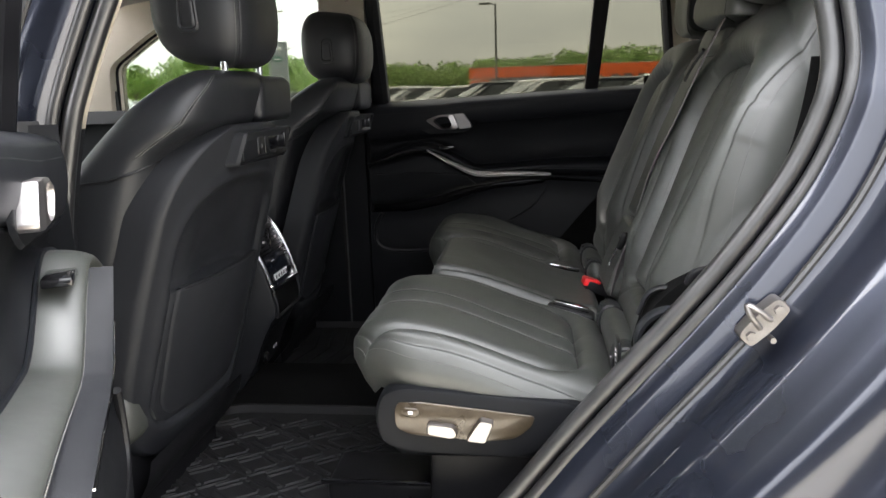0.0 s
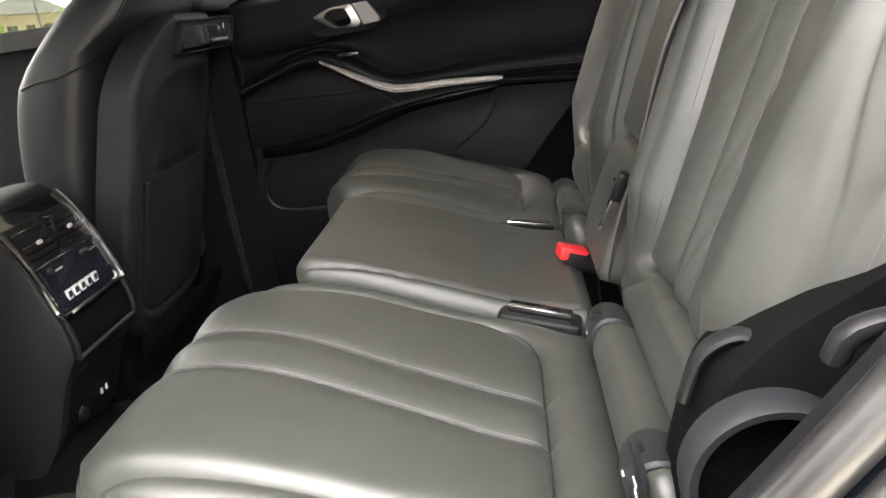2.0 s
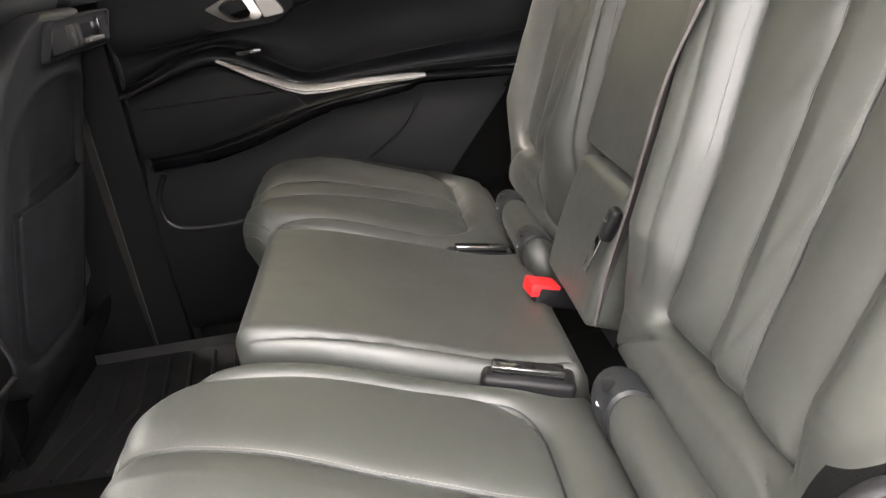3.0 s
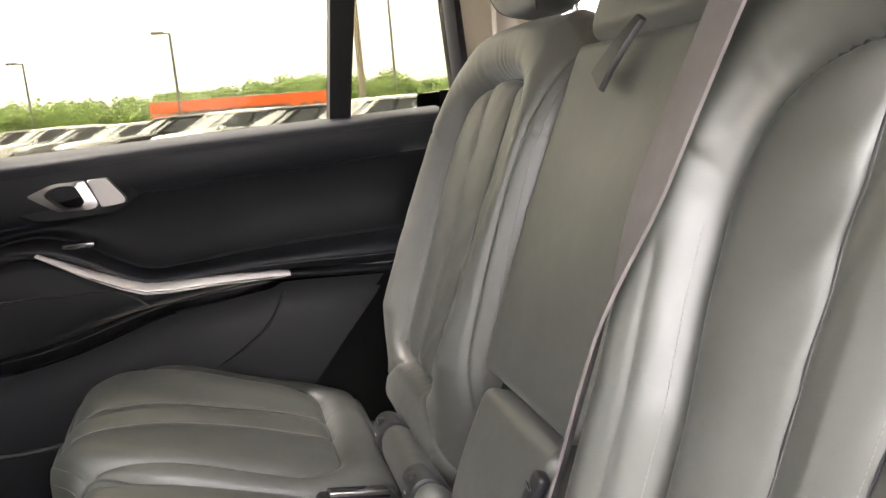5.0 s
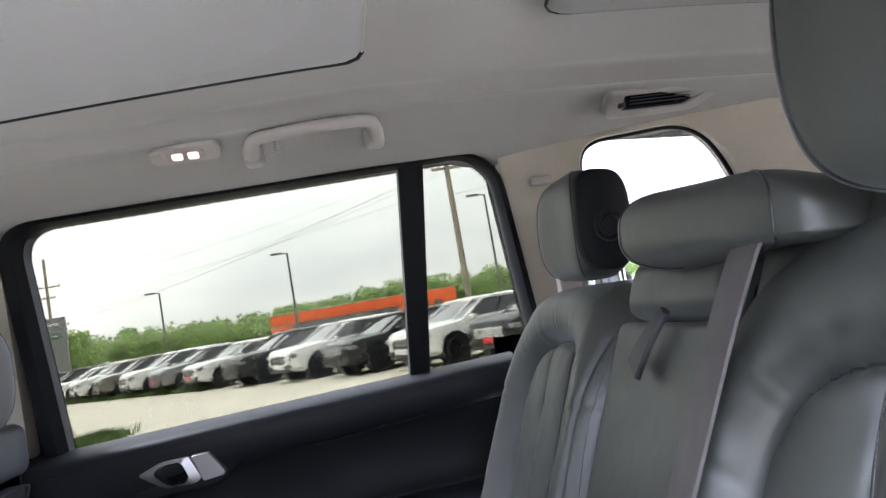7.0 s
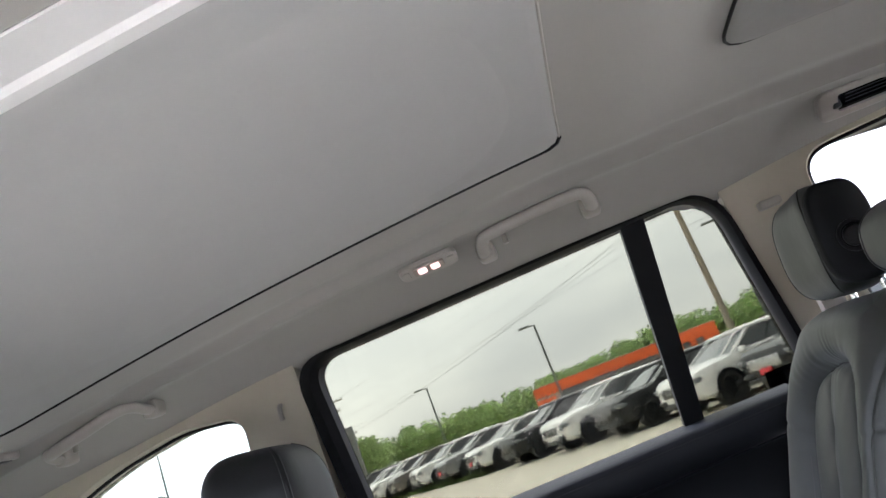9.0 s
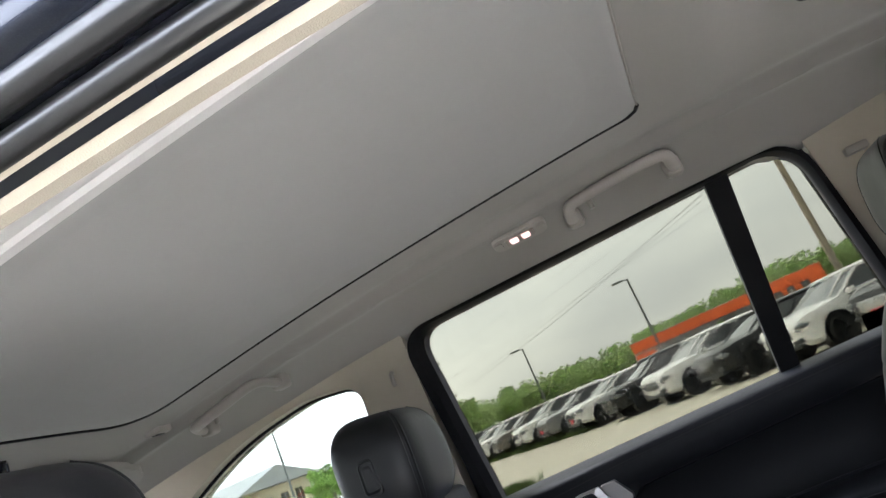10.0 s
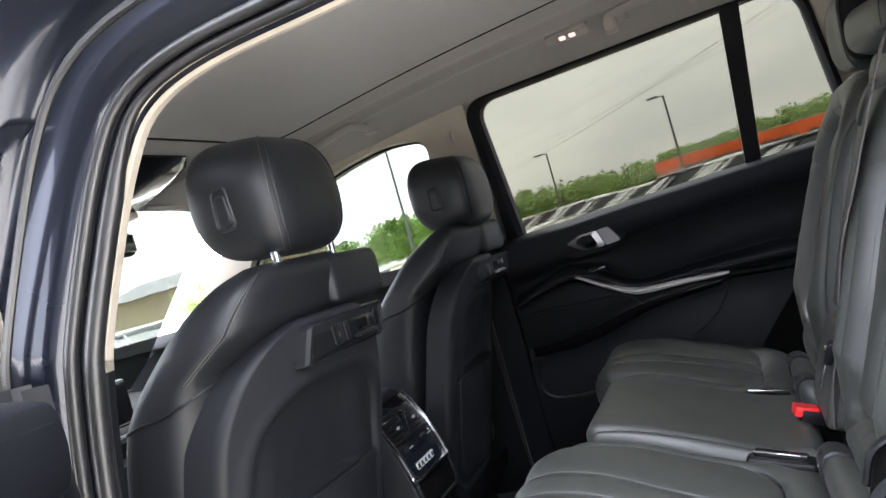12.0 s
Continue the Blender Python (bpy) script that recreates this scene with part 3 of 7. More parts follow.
def roof_lamp():
    g = thing("reading_lamp", "beige roof reading lamp with two lit bulbs behind a clear window", "reading lamp", at=(-0.14, 2.42, 1.785))
    nrm = Vector((0, -0.42, -0.9)).normalized()
    ux, uy = Vector((1, 0, 0)), nrm.cross(Vector((1, 0, 0)))
    o = Vector((-0.142, 2.432, roof_z(-0.142, 2.432) - 0.004))
    P = lambda a, b, h: tuple(o + ux * a + uy * b + nrm * h)  # noqa: E731
    def slab(a0, a1, b0, b1, h0, h1, r):
        lp = rounded([(a0, b0), (a1, b0), (a1, b1), (a0, b1)], r, 6)
        return skin([[P(a, b, h0) for a, b in lp], [P(a, b, h1 - 0.002) for a, b in lp], [P(a * 0.97, b * 0.94, h1) for a, b in lp]])
    part("housing", slab(-0.062, 0.062, -0.022, 0.022, -0.012, 0.009, 0.018), TRIM_GREY, g)
    w = part("lens_bed", slab(-0.034, 0.034, -0.012, 0.012, 0.007, 0.0105, 0.005), mat("lens_bed", (0.30, 0.25, 0.22), 0.3), g, "recessed lens bed")
    for a in (-0.014, 0.014):
        part("bulb", moved(slab(-0.009, 0.009, -0.008, 0.008, 0.009, 0.0125, 0.003), Matrix.Translation(ux * a)), LAMP, w, "glowing warm lamp lens")
    for a in (-0.049, 0.049):
        part("switch", moved(slab(-0.008, 0.008, -0.010, 0.010, 0.008, 0.011, 0.003), Matrix.Translation(ux * a)), TRIM_GREY, g)
    return g


roof_lamp()

def roof_vent():
    g = thing("roof_vent", "beige framed wedge-shaped air vent with dark slats in the roof lining", "air vent", at=(0.73, 2.34, 1.75))
    nrm = Vector((0, -0.62, -0.78)).normalized()
    o = Vector((0.785, 2.452, roof_z(0.785, 2.452) - 0.004))
    ux, uy = Vector((1, 0.06, 0)).normalized(), nrm.cross(Vector((1, 0, 0)))
    P = lambda a, b, h: tuple(o + ux * a + uy * b + nrm * h)  # noqa: E731
    out = rounded([(-0.125, -0.034), (0.075, -0.034), (0.150, 0.020), (0.125, 0.032), (-0.125, 0.032)], [0.02, 0.02, 0.008, 0.01, 0.02], 5)
    hole = rounded([(-0.088, -0.019), (0.052, -0.019), (0.108, 0.018), (0.09, 0.021), (-0.088, 0.021)], 0.006, 5)
    part("frame", skin([[P(a, b, -0.01) for a, b in out], [P(a, b, 0.005) for a, b in out], [P(a * 0.97, b * 0.9, 0.008) for a, b in out], [P(a, b, 0.008) for a, b in hole], [P(a, b, -0.004) for a, b in hole]], True, False), TRIM_GREY, g)
    part("duct", plate([P(a, b, 0.001) for a, b in hole], 0.002, tuple(nrm * -1)), DARK_LENS, g)
    for b in (-0.006, 0.002, 0.010):
        part("slat", skin([[P(a, b + db, h) for db, h in ((0, 0.001), (0.002, 0.006), (0.0028, 0.005), (0.001, 0.0))] for a in np.linspace(-0.07, 0.06 + b, 6)]), PLASTIC_HARD, g)
    part("thumb_wheel", rbox(*(o.x - 0.098, o.x - 0.082), *(o.y - 0.014, o.y + 0.004), *(o.z - 0.012, o.z + 0.004), 0.003), PLASTIC_HARD, g)
    return g


roof_vent()

hook = thing("roof_hook", "small beige clip of the sun blind in the roof lining", "hook", at=(-1.07, 2.33, 1.70))
part("plate", rbox(-1.09, -1.045, 2.30, 2.345, roof_z(-1.065, 2.32) - 0.010, roof_z(-1.065, 2.32) + 0.01, 0.006), TRIM_GREY, hook)
part("slot", rbox(-1.078, -1.058, 2.308, 2.337, roof_z(-1.065, 2.32) - 0.012, roof_z(-1.065, 2.32), 0.003), PLASTIC_HARD, hook)

# ---- rear doors: one shut, one swung open ----
BELT = lambda x: 1.2835 + (x + 0.47) * 0.037  # noqa: E731
SEAM = line((-0.62, 1.150), (-0.39, 1.160), (-0.31, 1.168), (-0.153, 1.199), (0.0, 1.209), (0.215, 1.221), (0.436, 1.232), (0.52, 1.236))
ARM_T = line((-0.62, 1.065), (-0.50, 1.095), (-0.42, 1.128), (-0.36, 1.140), (-0.32, 1.140), (-0.27, 1.122), (-0.17, 1.066), (-0.09, 1.063), (0.1, 1.076), (0.35, 1.081), (0.52, 1.082))
ARM_B = line((-0.62, 1.04), (-0.50, 1.075), (-0.42, 1.098), (-0.35, 1.106), (-0.27, 1.082), (-0.17, 1.034), (-0.13, 1.030), (0.0, 1.032), (0.1, 1.026), (0.30, 1.012), (0.52, 1.005))
SW_T = line((-0.62, 0.930), (-0.50, 0.926), (-0.42, 0.932), (-0.33, 0.947), (-0.235, 0.972), (-0.17, 0.986), (-0.03, 1.003), (0.09, 1.006), (0.3, 0.992), (0.52, 0.992))
SW_B = line((-0.62, 0.895), (-0.50, 0.898), (-0.40, 0.903), (-0.30, 0.922), (-0.24, 0.940), (-0.136, 0.970), (0.0, 0.984), (0.06, 0.990), (0.09, 1.000), (0.3, 0.9895), (0.52, 0.9895))
X0 = -0.545


def door_strip(lo, hi, prof, n=70, m=16, x0=X0):
    rows = []
    for u in np.linspace(0, 1, n):
        row = []
        for t in np.linspace(0, 1, m):
            x = x0 + u * (0.46 - x0)
            z = lo(x) + t * (hi(x) - lo(x))
            for _ in range(3):
                x = x0 + u * (min(REAR(z), 0.47) - x0)
                z = lo(x) + t * (hi(x) - lo(x))
            row.append((x, prof(t, x), z))
        rows.append(row)
    return skin(rows, False, False)


def bow(t):
    return math.sin(math.pi * min(max(t, 0), 1))


def build_door(name, label, near):
    mir = Matrix.Translation((0, 2 * C, 0)) @ Matrix.Diagonal((1, -1, 1, 1))
    hinge = Vector((-0.732, 1.143, 0))
    swing = Matrix.Translation(hinge) @ Matrix.Rotation(radians(-63.5), 4, "Z") @ Matrix.Translation(-hinge)
    XF.append(swing @ mir if near else Matrix.Identity(4))
    base = XF[-1] @ Vector((-0.5, 2.66, 0.5))
    d = thing(name, label, "car door", kind="structure", at=tuple(base))
    # inner panels
    # open door: daylight put into the materials, armrest paler, pull darker against glare
    pull_m, rest_m = (SHELL, LEATHER) if near else (SATIN, DOOR_LEATHER)
    part("upper_trim", door_strip(SEAM, BELT, lambda t, x: 2.618 - 0.022 * bow(t) ** 0.5 * (t < 0.82) - (0.022 * bow(0.82) ** 0.5 * (1 - ((t - 0.82) / 0.18) ** 2) if t >= 0.82 else 0) + (0.05 * ((t - 0.82) / 0.18) ** 2 if t >= 0.82 else 0), m=26), DOOR_LEATHER, d, "stitched black leather upper door trim")
    part("insert", door_strip(ARM_T, SEAM, lambda t, x: 2.618 + 0.016 * bow(t) ** 0.8 - 0.008 * (1 - t) ** 6), PLASTIC, d)
    part("armrest", door_strip(ARM_B, ARM_T, lambda t, x: 2.610 - 0.050 * bow(t) ** 0.55, m=20), rest_m, d, "padded black leather armrest")
    part("middle_panel", door_strip(SW_T, lambda x: max(ARM_B(x), SW_T(x) + 0.004), lambda t, x: 2.612 - 0.018 * bow(t) ** 0.5), PLASTIC, d)
    part("recess", door_strip(SW_B, SW_T, lambda t, x: 2.614 + 0.03 * bow(t)), GLOSS, d)
    part("pocket", door_strip(lambda x: 0.50, SW_B, lambda t, x: 2.614 - 0.040 * bow(t) ** 0.4 - 0.02 * t / (1 + math.exp(min(60, (x - 0.0) / 0.03)))), PLASTIC, d, "moulded black lower panel with pocket")
    part("pocket_rim", tube(smooth_path([(-0.50, 2.565, 0.90), (-0.525, 2.565, 0.85), (-0.52, 2.565, 0.79), (-0.46, 2.565, 0.765), (-0.3, 2.565, 0.77), (-0.05, 2.568, 0.80)], 40), 0.007), PLASTIC_HARD, d)
    part("rear_crease", tube(smooth_path([(0.078, 2.576, 0.990), (0.062, 2.571, 0.960), (0.036, 2.569, 0.925), (-0.01, 2.568, 0.890), (-0.06, 2.568, 0.862)], 30), 0.003), PLASTIC, d)
    part("speaker_seam", tube(smooth_path([(-0.52, 2.594, 1.036), (-0.41, 2.594, 1.036), (-0.29, 2.594, 1.033), (-0.215, 2.592, 1.030), (-0.168, 2.592, 0.994)], 30), 0.0022), PLASTIC_HARD, d)
    # seams
    part("stitching", stitches([(x, 2.5975, SEAM(x) + 0.62 * (BELT(x) - SEAM(x))) for x in np.linspace(-0.5, 0.44, 120)]), THREAD, d)
    part("stitching", stitches(smooth_path([(x, 2.6355, z) for x, z in ((-0.26, 1.137), (-0.11, 1.152), (0.047, 1.168), (0.17, 1.172), (0.223, 1.170), (0.30, 1.145), (0.40, 1.108))], 120)), THREAD, d)
    part("stitching", stitches([(x, 2.5600, ARM_B(x) + 0.40 * (ARM_T(x) - ARM_B(x))) for x in np.linspace(-0.30, 0.36, 120)]), THREAD, d)
    part("piping", tube([(x, 2.6130, SEAM(x)) for x in np.linspace(-0.53, 0.43, 80)], 0.0030, n=6), DOOR_LEATHER, d)
    part("piping", tube([(x, 2.6080, ARM_T(x) + 0.001) for x in np.linspace(-0.53, 0.34, 80)], 0.0032, n=6), DOOR_LEATHER, d)
    part("belt_groove", tube([(x, 2.6, SEAM(x) + 0.68 * (BELT(x) - SEAM(x))) for x in np.linspace(-0.53, 0.45, 60)], 0.0025), PLASTIC_HARD, d)
    # metal pull under the armrest
    def pull_sec(x):
        w = 0.5 * np.interp(x, [-0.330, -0.26, -0.17, -0.05, 0.07, 0.092], [0.003, 0.012, 0.021, 0.016, 0.012, 0.005])
        zc = float(np.interp(x, [-0.330, -0.26, -0.20, -0.165, -0.12, -0.044, 0.09], [1.1185, 1.077, 1.047, 1.0345, 1.031, 1.032, 1.028]))
        y = 2.552
        return [(x, y + 0.02, zc + w), (x, y - 0.010, zc + w * 0.8), (x, y - 0.018, zc + w * 0.2), (x, y - 0.014, zc - w * 0.7), (x, y + 0.02, zc - w)]
    pull = part("door_pull", skin([pull_sec(x) for x in np.linspace(-0.330, 0.092, 60)]), pull_m, d, "satin metal door pull, toned down against glare on the open door")
    part("pull_line", tube([(x, 2.5335, float(np.interp(x, [-0.26, -0.20, -0.165, -0.12, -0.044, 0.09], [1.077, 1.047, 1.0345, 1.031, 1.032, 1.028])) - 0.001) for x in np.linspace(-0.25, 0.06, 50)], 0.0012), CHROME, pull)
    # window switch on the armrest
    part("window_switch", rbox(-0.292, -0.238, 2.568, 2.600, 1.119, 1.130, 0.003), GLOSS, d)
    # release lever
    h0 = Vector((-0.255, 2.588, 1.210))
    cup = rounded([(-0.083, 0.008), (-0.040, 0.025), (0.014, 0.027), (0.032, -0.016), (0.022, -0.026), (-0.036, -0.025), (-0.058, -0.010)], [0.004, 0.012, 0.004, 0.004, 0.006, 0.010, 0.008], 6)
    hole = rounded([(-0.052, 0.006), (-0.034, 0.019), (-0.002, 0.019), (0.010, -0.010), (0.002, -0.019), (-0.026, -0.019)], 0.009, 7)
    part("lever_bed", skin([[(h0.x + a, 2.606, h0.z + b) for a, b in lp_] for lp_ in (rounded([(-0.15, 0.010), (-0.118, 0.030), (0.088, 0.036), (0.100, -0.012), (0.06, -0.040), (-0.075, -0.044), (-0.125, -0.020)], 0.014, 6),)] + [[(h0.x + a * 0.94, 2.6015, h0.z + b * 0.9) for a, b in rounded([(-0.15, 0.010), (-0.118, 0.030), (0.088, 0.036), (0.100, -0.012), (0.06, -0.040), (-0.075, -0.044), (-0.125, -0.020)], 0.014, 6)]]), PLASTIC, d, "recessed black bed round the release lever")
    cup, hole = even(cup, 60), even(hole, 60)
    hole = np.roll(hole, -int(np.argmin(np.linalg.norm(hole - cup[0] * 0.6, axis=1))), axis=0)
    lever = part("release_lever", skin([[(h0.x + a, 2.603, h0.z + b) for a, b in cup], [(h0.x + a * 0.99, 2.586, h0.z + b * 0.97) for a, b in cup], [(h0.x + a, 2.583, h0.z + b) for a, b in hole * 1.08], [(h0.x + a, 2.590, h0.z + b) for a, b in hole], [(h0.x + a, 2.602, h0.z + b) for a, b in hole]], True, False), HANDLE, d, "satin metal door release lever")
    # plate in carpet black, for the dark inside of the lever's opening
    part("finger_cup", plate([(h0.x + a, 2.5995, h0.z + b) for a, b in hole], 0.002, (0, 1, 0)), CARPET, lever)
    wing = rounded([(0.018, 0.027), (0.052, 0.028), (0.079, -0.012), (0.076, -0.020), (0.036, -0.024)], 0.004, 5)
    part("lever_wing", skin([[(h0.x + a, 2.603, h0.z + b) for a, b in wing], [(h0.x + a, 2.584, h0.z + b) for a, b in wing], [(h0.x + 0.05 + (a - 0.05) * 0.95, 2.582, h0.z + 0.002 + (b - 0.002) * 0.95) for a, b in wing]]), HANDLE, lever)
    # window frame, divider, panes
    g_in = rounded([(-0.472, 1.215), (-0.494, 1.716), (0.440, 1.736), (0.494, 1.235)], [0.01, 0.065, 0.085, 0.01], 10)
    g_out = rounded([(-0.512, 1.19), (-0.538, 1.729), (0.458, 1.750), (0.528, 1.19)], [0.01, 0.08, 0.10, 0.01], 10)
    part("window_frame", skin([[(x, win_y(z) - 0.030, z) for x, z in g_out], [(x, win_y(z) - 0.032, z) for x, z in g_in + 0.45 * (g_out - g_in)], [(x, win_y(z) - 0.018, z) for x, z in g_in + 0.03 * (g_out - g_in)], [(x, win_y(z) + 0.02, z) for x, z in g_in], [(x, win_y(z) + 0.05, z) for x, z in g_out], [(x, win_y(z) - 0.030, z) for x, z in g_out]], True, False), RUBBER, d, "black window frame")
    part("frame_seal", tube([(x, win_y(z) + 0.012, z) for x, z in even(g_out, 160) if z > 1.30 and x > 0.2], 0.014, n=8), RUBBER, d)
    bar = [(0.210, 1.29), (0.252, 1.29), (0.303, 1.740), (0.250, 1.740)]
    part("window_bar", skin([[(x, win_y(z) + dy, z) for x, z in bar] for dy in (-0.022, -0.018, 0.02)]), RUBBER, d)
    pane = part("window_pane", plate([(x, win_y(z) + 0.012, z) for x, z in g_in], 0.004, (0, 1, 0)), GLASS_TINT, d, "lightly tinted window glass")
    pane.visible_shadow = False
    # lock pin and outer skin
    part("lock_pin", skin([[(0.463 + r * math.cos(k), 2.640 + r * math.sin(k), z) for k in np.linspace(0, TAU, 14, endpoint=False)] for r, z in ((0.011, 1.298), (0.011, 1.306), (0.005, 1.310), (0.0045, 1.326), (0.0055, 1.334), (0.003, 1.338))]), PLASTIC_HARD, d)
    skin_rows = [[(x, 2.80 - 0.05 * ((z - 0.75) / 0.55) ** 2, z) for z in np.linspace(0.42, 1.215, 14)] for x in np.linspace(-0.60, 0.30, 16)]
    part("outer_skin", flip(skin(skin_rows, False, False)), PAINT, d, "dark blue-grey painted outer door skin")
    if near:
        part("edge", skin([[(-0.56, 2.625, z), (-0.60, 2.67, z), (-0.602, 2.78, z)] for z in np.linspace(0.45, 1.29, 12)], False, False), PLASTIC, d)
    part("edge_trim", skin([[(X0 - 0.002, 2.60, z), (-0.556, 2.618, z), (-0.562, 2.64, z)] for z in np.linspace(0.48, 1.285, 12)], False, False), PLASTIC, d)
    XF.pop()
    return d


build_door("door_1", "shut rear car door with black leather trim and satin metal handle", False)
build_door("door_2", "rear car door swung open, black trim with satin handle", True)

# ---- the near door opening: rubber seals, painted jamb, striker ----
OPEN = smooth_path([(-0.66, 0.56), (-0.40, 0.535), (-0.20, 0.54), (-0.085, 0.585), (-0.013, 0.664), (0.074, 0.776), (0.162, 0.882), (0.244, 0.979), (0.322, 1.079), (0.395, 1.194), (0.434, 1.304), (0.433, 1.390), (0.405, 1.50), (0.345, 1.58), (0.22, 1.630), (0.0, 1.642), (-0.25, 1.640), (-0.43, 1.634), (-0.530, 1.605), (-0.585, 1.54), (-0.640, 1.42), (-0.690, 1.28), (-0.730, 1.10), (-0.745, 0.90), (-0.745, 0.72), (-0.735, 0.62)], 220, True)


def open_y(z):
    return 1.10 + max(0, z - 1.30) * 0.16


def open_frames(pts):
    p = np.asarray(pts)
    t = np.roll(p, -1, 0) - np.roll(p, 1, 0)
    t /= np.linalg.norm(t, axis=1)[:, None]
    n = np.stack([t[:, 1], -t[:, 0]], 1)
    return n


nrm = open_frames(OPEN)
path3 = np.array([(x, open_y(z), z) for x, z in OPEN])
frames3 = [(np.array((n[0], 0, n[1])), np.array((0, 1.0, 0))) for n in nrm]
jamb = thing("door_opening", "dark blue-grey painted door opening with black rubber seals", "door frame", kind="structure", at=(0, 1.05, 0.5))
lean = [0.14 * max(0, z - 1.30) for x, z in OPEN]
prof = [(-0.002, 0.016), (0.014, 0.008), (0.020, -0.014), (0.030, -0.034), (0.045, -0.042), (0.075, -0.049), (0.100, -0.058), (0.112, -0.072), (0.119, -0.100), (0.130, -0.124), (0.148, -0.140), (0.162, -0.160)]
rows = [[p + a * fx + np.array((0, b + (ln * min(1, -b / 0.15) if b < 0 else 0), 0)) for a, b in prof] for p, (fx, fy), ln in zip(path3, frames3, lean)]
part("painted_jamb", flip(skin(rows + [rows[0]], False, False)), PAINT, jamb, angle=60)
high = np.clip((path3[:, 2] - 1.50) / 0.10, 0, 1)
part("inner_seal", tube(path3 + np.array((0, 0.004, 0)) + np.outer(high, (0, -0.004, 0.008)), 0.0145 - 0.0065 * high, True, 12), SEAL_RUBBER, jamb)
part("outer_seal", tube([p + 0.022 * fx + np.array((0, -0.014, 0)) for p, (fx, fy) in zip(path3, frames3)], 0.011 - 0.002 * high, True, 10), SEAL_RUBBER, jamb)
part("rim_seal", tube([p + 0.070 * fx + np.array((0, -0.072, 0)) for p, (fx, fy) in zip(path3, frames3)], 0.006, True, 8), SEAL_RUBBER, jamb)
# trim on the cabin side of the opening: beige above the belt, dark below
for nm, lo_z, hi_z, m_, lab in (("pillar_cover", 1.285, 3, TRIM, "beige trim round the upper door opening"), ("lower_cover", 0.5, 1.285, PLASTIC, "")):
    sel = [i for i in range(len(OPEN)) if lo_z - 0.012 <= OPEN[i][1] <= hi_z + 0.012]
    runs, cur = [], [sel[0]]
    for i in sel[1:]:
        if i == cur[-1] + 1:
            cur.append(i)
        else:
            runs.append(cur)
            cur = [i]
    runs.append(cur)
    for run in runs:
        rr = [[path3[i] + a * frames3[i][0] + np.array((0, b, 0)) for a, b in ((0.012, 0.006), (-0.006, 0.022), (-0.004, 0.036), (0.02, 0.052), (0.07, 0.06), (0.12, 0.05))] for i in run]
        part(nm, skin(rr, False, False), m_, jamb, lab)
# outer body: rear quarter, sill and front pillar
sel = [i for i in range(len(OPEN)) if OPEN[i][0] > -0.1 and OPEN[i][1] < 1.62]
rr = [[path3[i] + np.array((0, lean[i], 0)) + np.array((a * frames3[i][0][0], b, a * frames3[i][0][2])) for a, b in ((0.160, -0.157), (0.172, -0.178), (0.190, -0.188), (0.215, -0.189), (0.250, -0.187), (0.268, -0.196), (0.30, -0.210), (0.38, -0.221), (0.5, -0.220), (0.7, -0.205), (1.1, -0.17))] for i in sel]
part("quarter_panel", flip(skin(rr, False, False)), PAINT, jamb, "glossy dark blue-grey rear quarter panel", angle=60)
# pillar foot is black instead of painted, to leave out a white sky reflection
for nm_, m_, sel in (("pillar_skin", PAINT, [i for i in range(len(OPEN)) if OPEN[i][0] < -0.50 and OPEN[i][1] > 1.22]), ("pillar_foot", PLASTIC, [i for i in range(len(OPEN)) if OPEN[i][0] < -0.50 and 0.6 < OPEN[i][1] < 1.24])):
    rr = [[path3[i] + np.array((0, lean[i], 0)) + np.array((-a, b, 0.0)) for a, b in ((0.130, -0.115), (0.150, -0.140), (0.18, -0.146), (0.20, -0.12), (0.205, 0.02))] for i in sel]
    part(nm_, skin(rr, False, False), m_, jamb, angle=60)
rail = [i for i in range(len(OPEN)) if OPEN[i][1] > 1.60]
rr = [[path3[i] + np.array((0, lean[i], 0)) + np.array((0, b, a)) for a, b in ((0.150, -0.150), (0.172, -0.150), (0.185, -0.110), (0.20, -0.02), (0.22, 0.1))] for i in rail]
part("roof_rail", flip(skin(rr, False, False)), PAINT, jamb, angle=60)
part("sill_plate", rbox(-0.62, -0.10, 1.02, 1.16, 0.52, 0.540, 0.008), PLASTIC_HARD, jamb)

st = thing("door_striker", "bare metal door striker bolted to the painted jamb", "door striker", at=(0.335, 1.02, 1.0))
ZINC = mat("zinc_plated_steel", (0.20, 0.19, 0.185), 0.45, metal=1.0, var=0.25, var_size=40, grain=0.1, grain_size=600)
sd = Matrix.Translation((0.338, 1.016, 0.990)) @ Matrix.Rotation(radians(43), 4, "Y") @ Matrix.Diagonal((0.82, 1, 0.82, 1))
plate_loop = rounded([(-0.016, -0.047), (0.016, -0.047), (0.020, 0.0), (0.016, 0.047), (-0.016, 0.047), (-0.020, 0.0)], 0.012, 6)
part("base_plate", moved(skin([[(a, 0.020, b) for a, b in plate_loop], [(a, -0.004, b) for a, b in plate_loop], [(a * 0.93, -0.007, b * 0.96) for a, b in plate_loop]]), sd), ZINC, st)
part("loop", moved(tube(smooth_path([(0.004, 0.0, 0.012), (-0.010, -0.024, 0.010), (-0.036, -0.030, 0.008), (-0.052, -0.026, 0.002), (-0.036, -0.028, -0.006), (-0.012, -0.022, -0.010), (0.004, 0.0, -0.012)], 34), 0.0052, n=10), sd), ZINC, st)
for b in (-0.031, 0.031):
    part("bolt", moved(cyl(0.0, -0.013, b, 0.0085, 0.008, "y", 6), sd), ZINC, st)
part("stop_pin", moved(cyl(0.030, -0.012, -0.012, 0.005, 0.016, "y", 10), sd), ZINC, st)
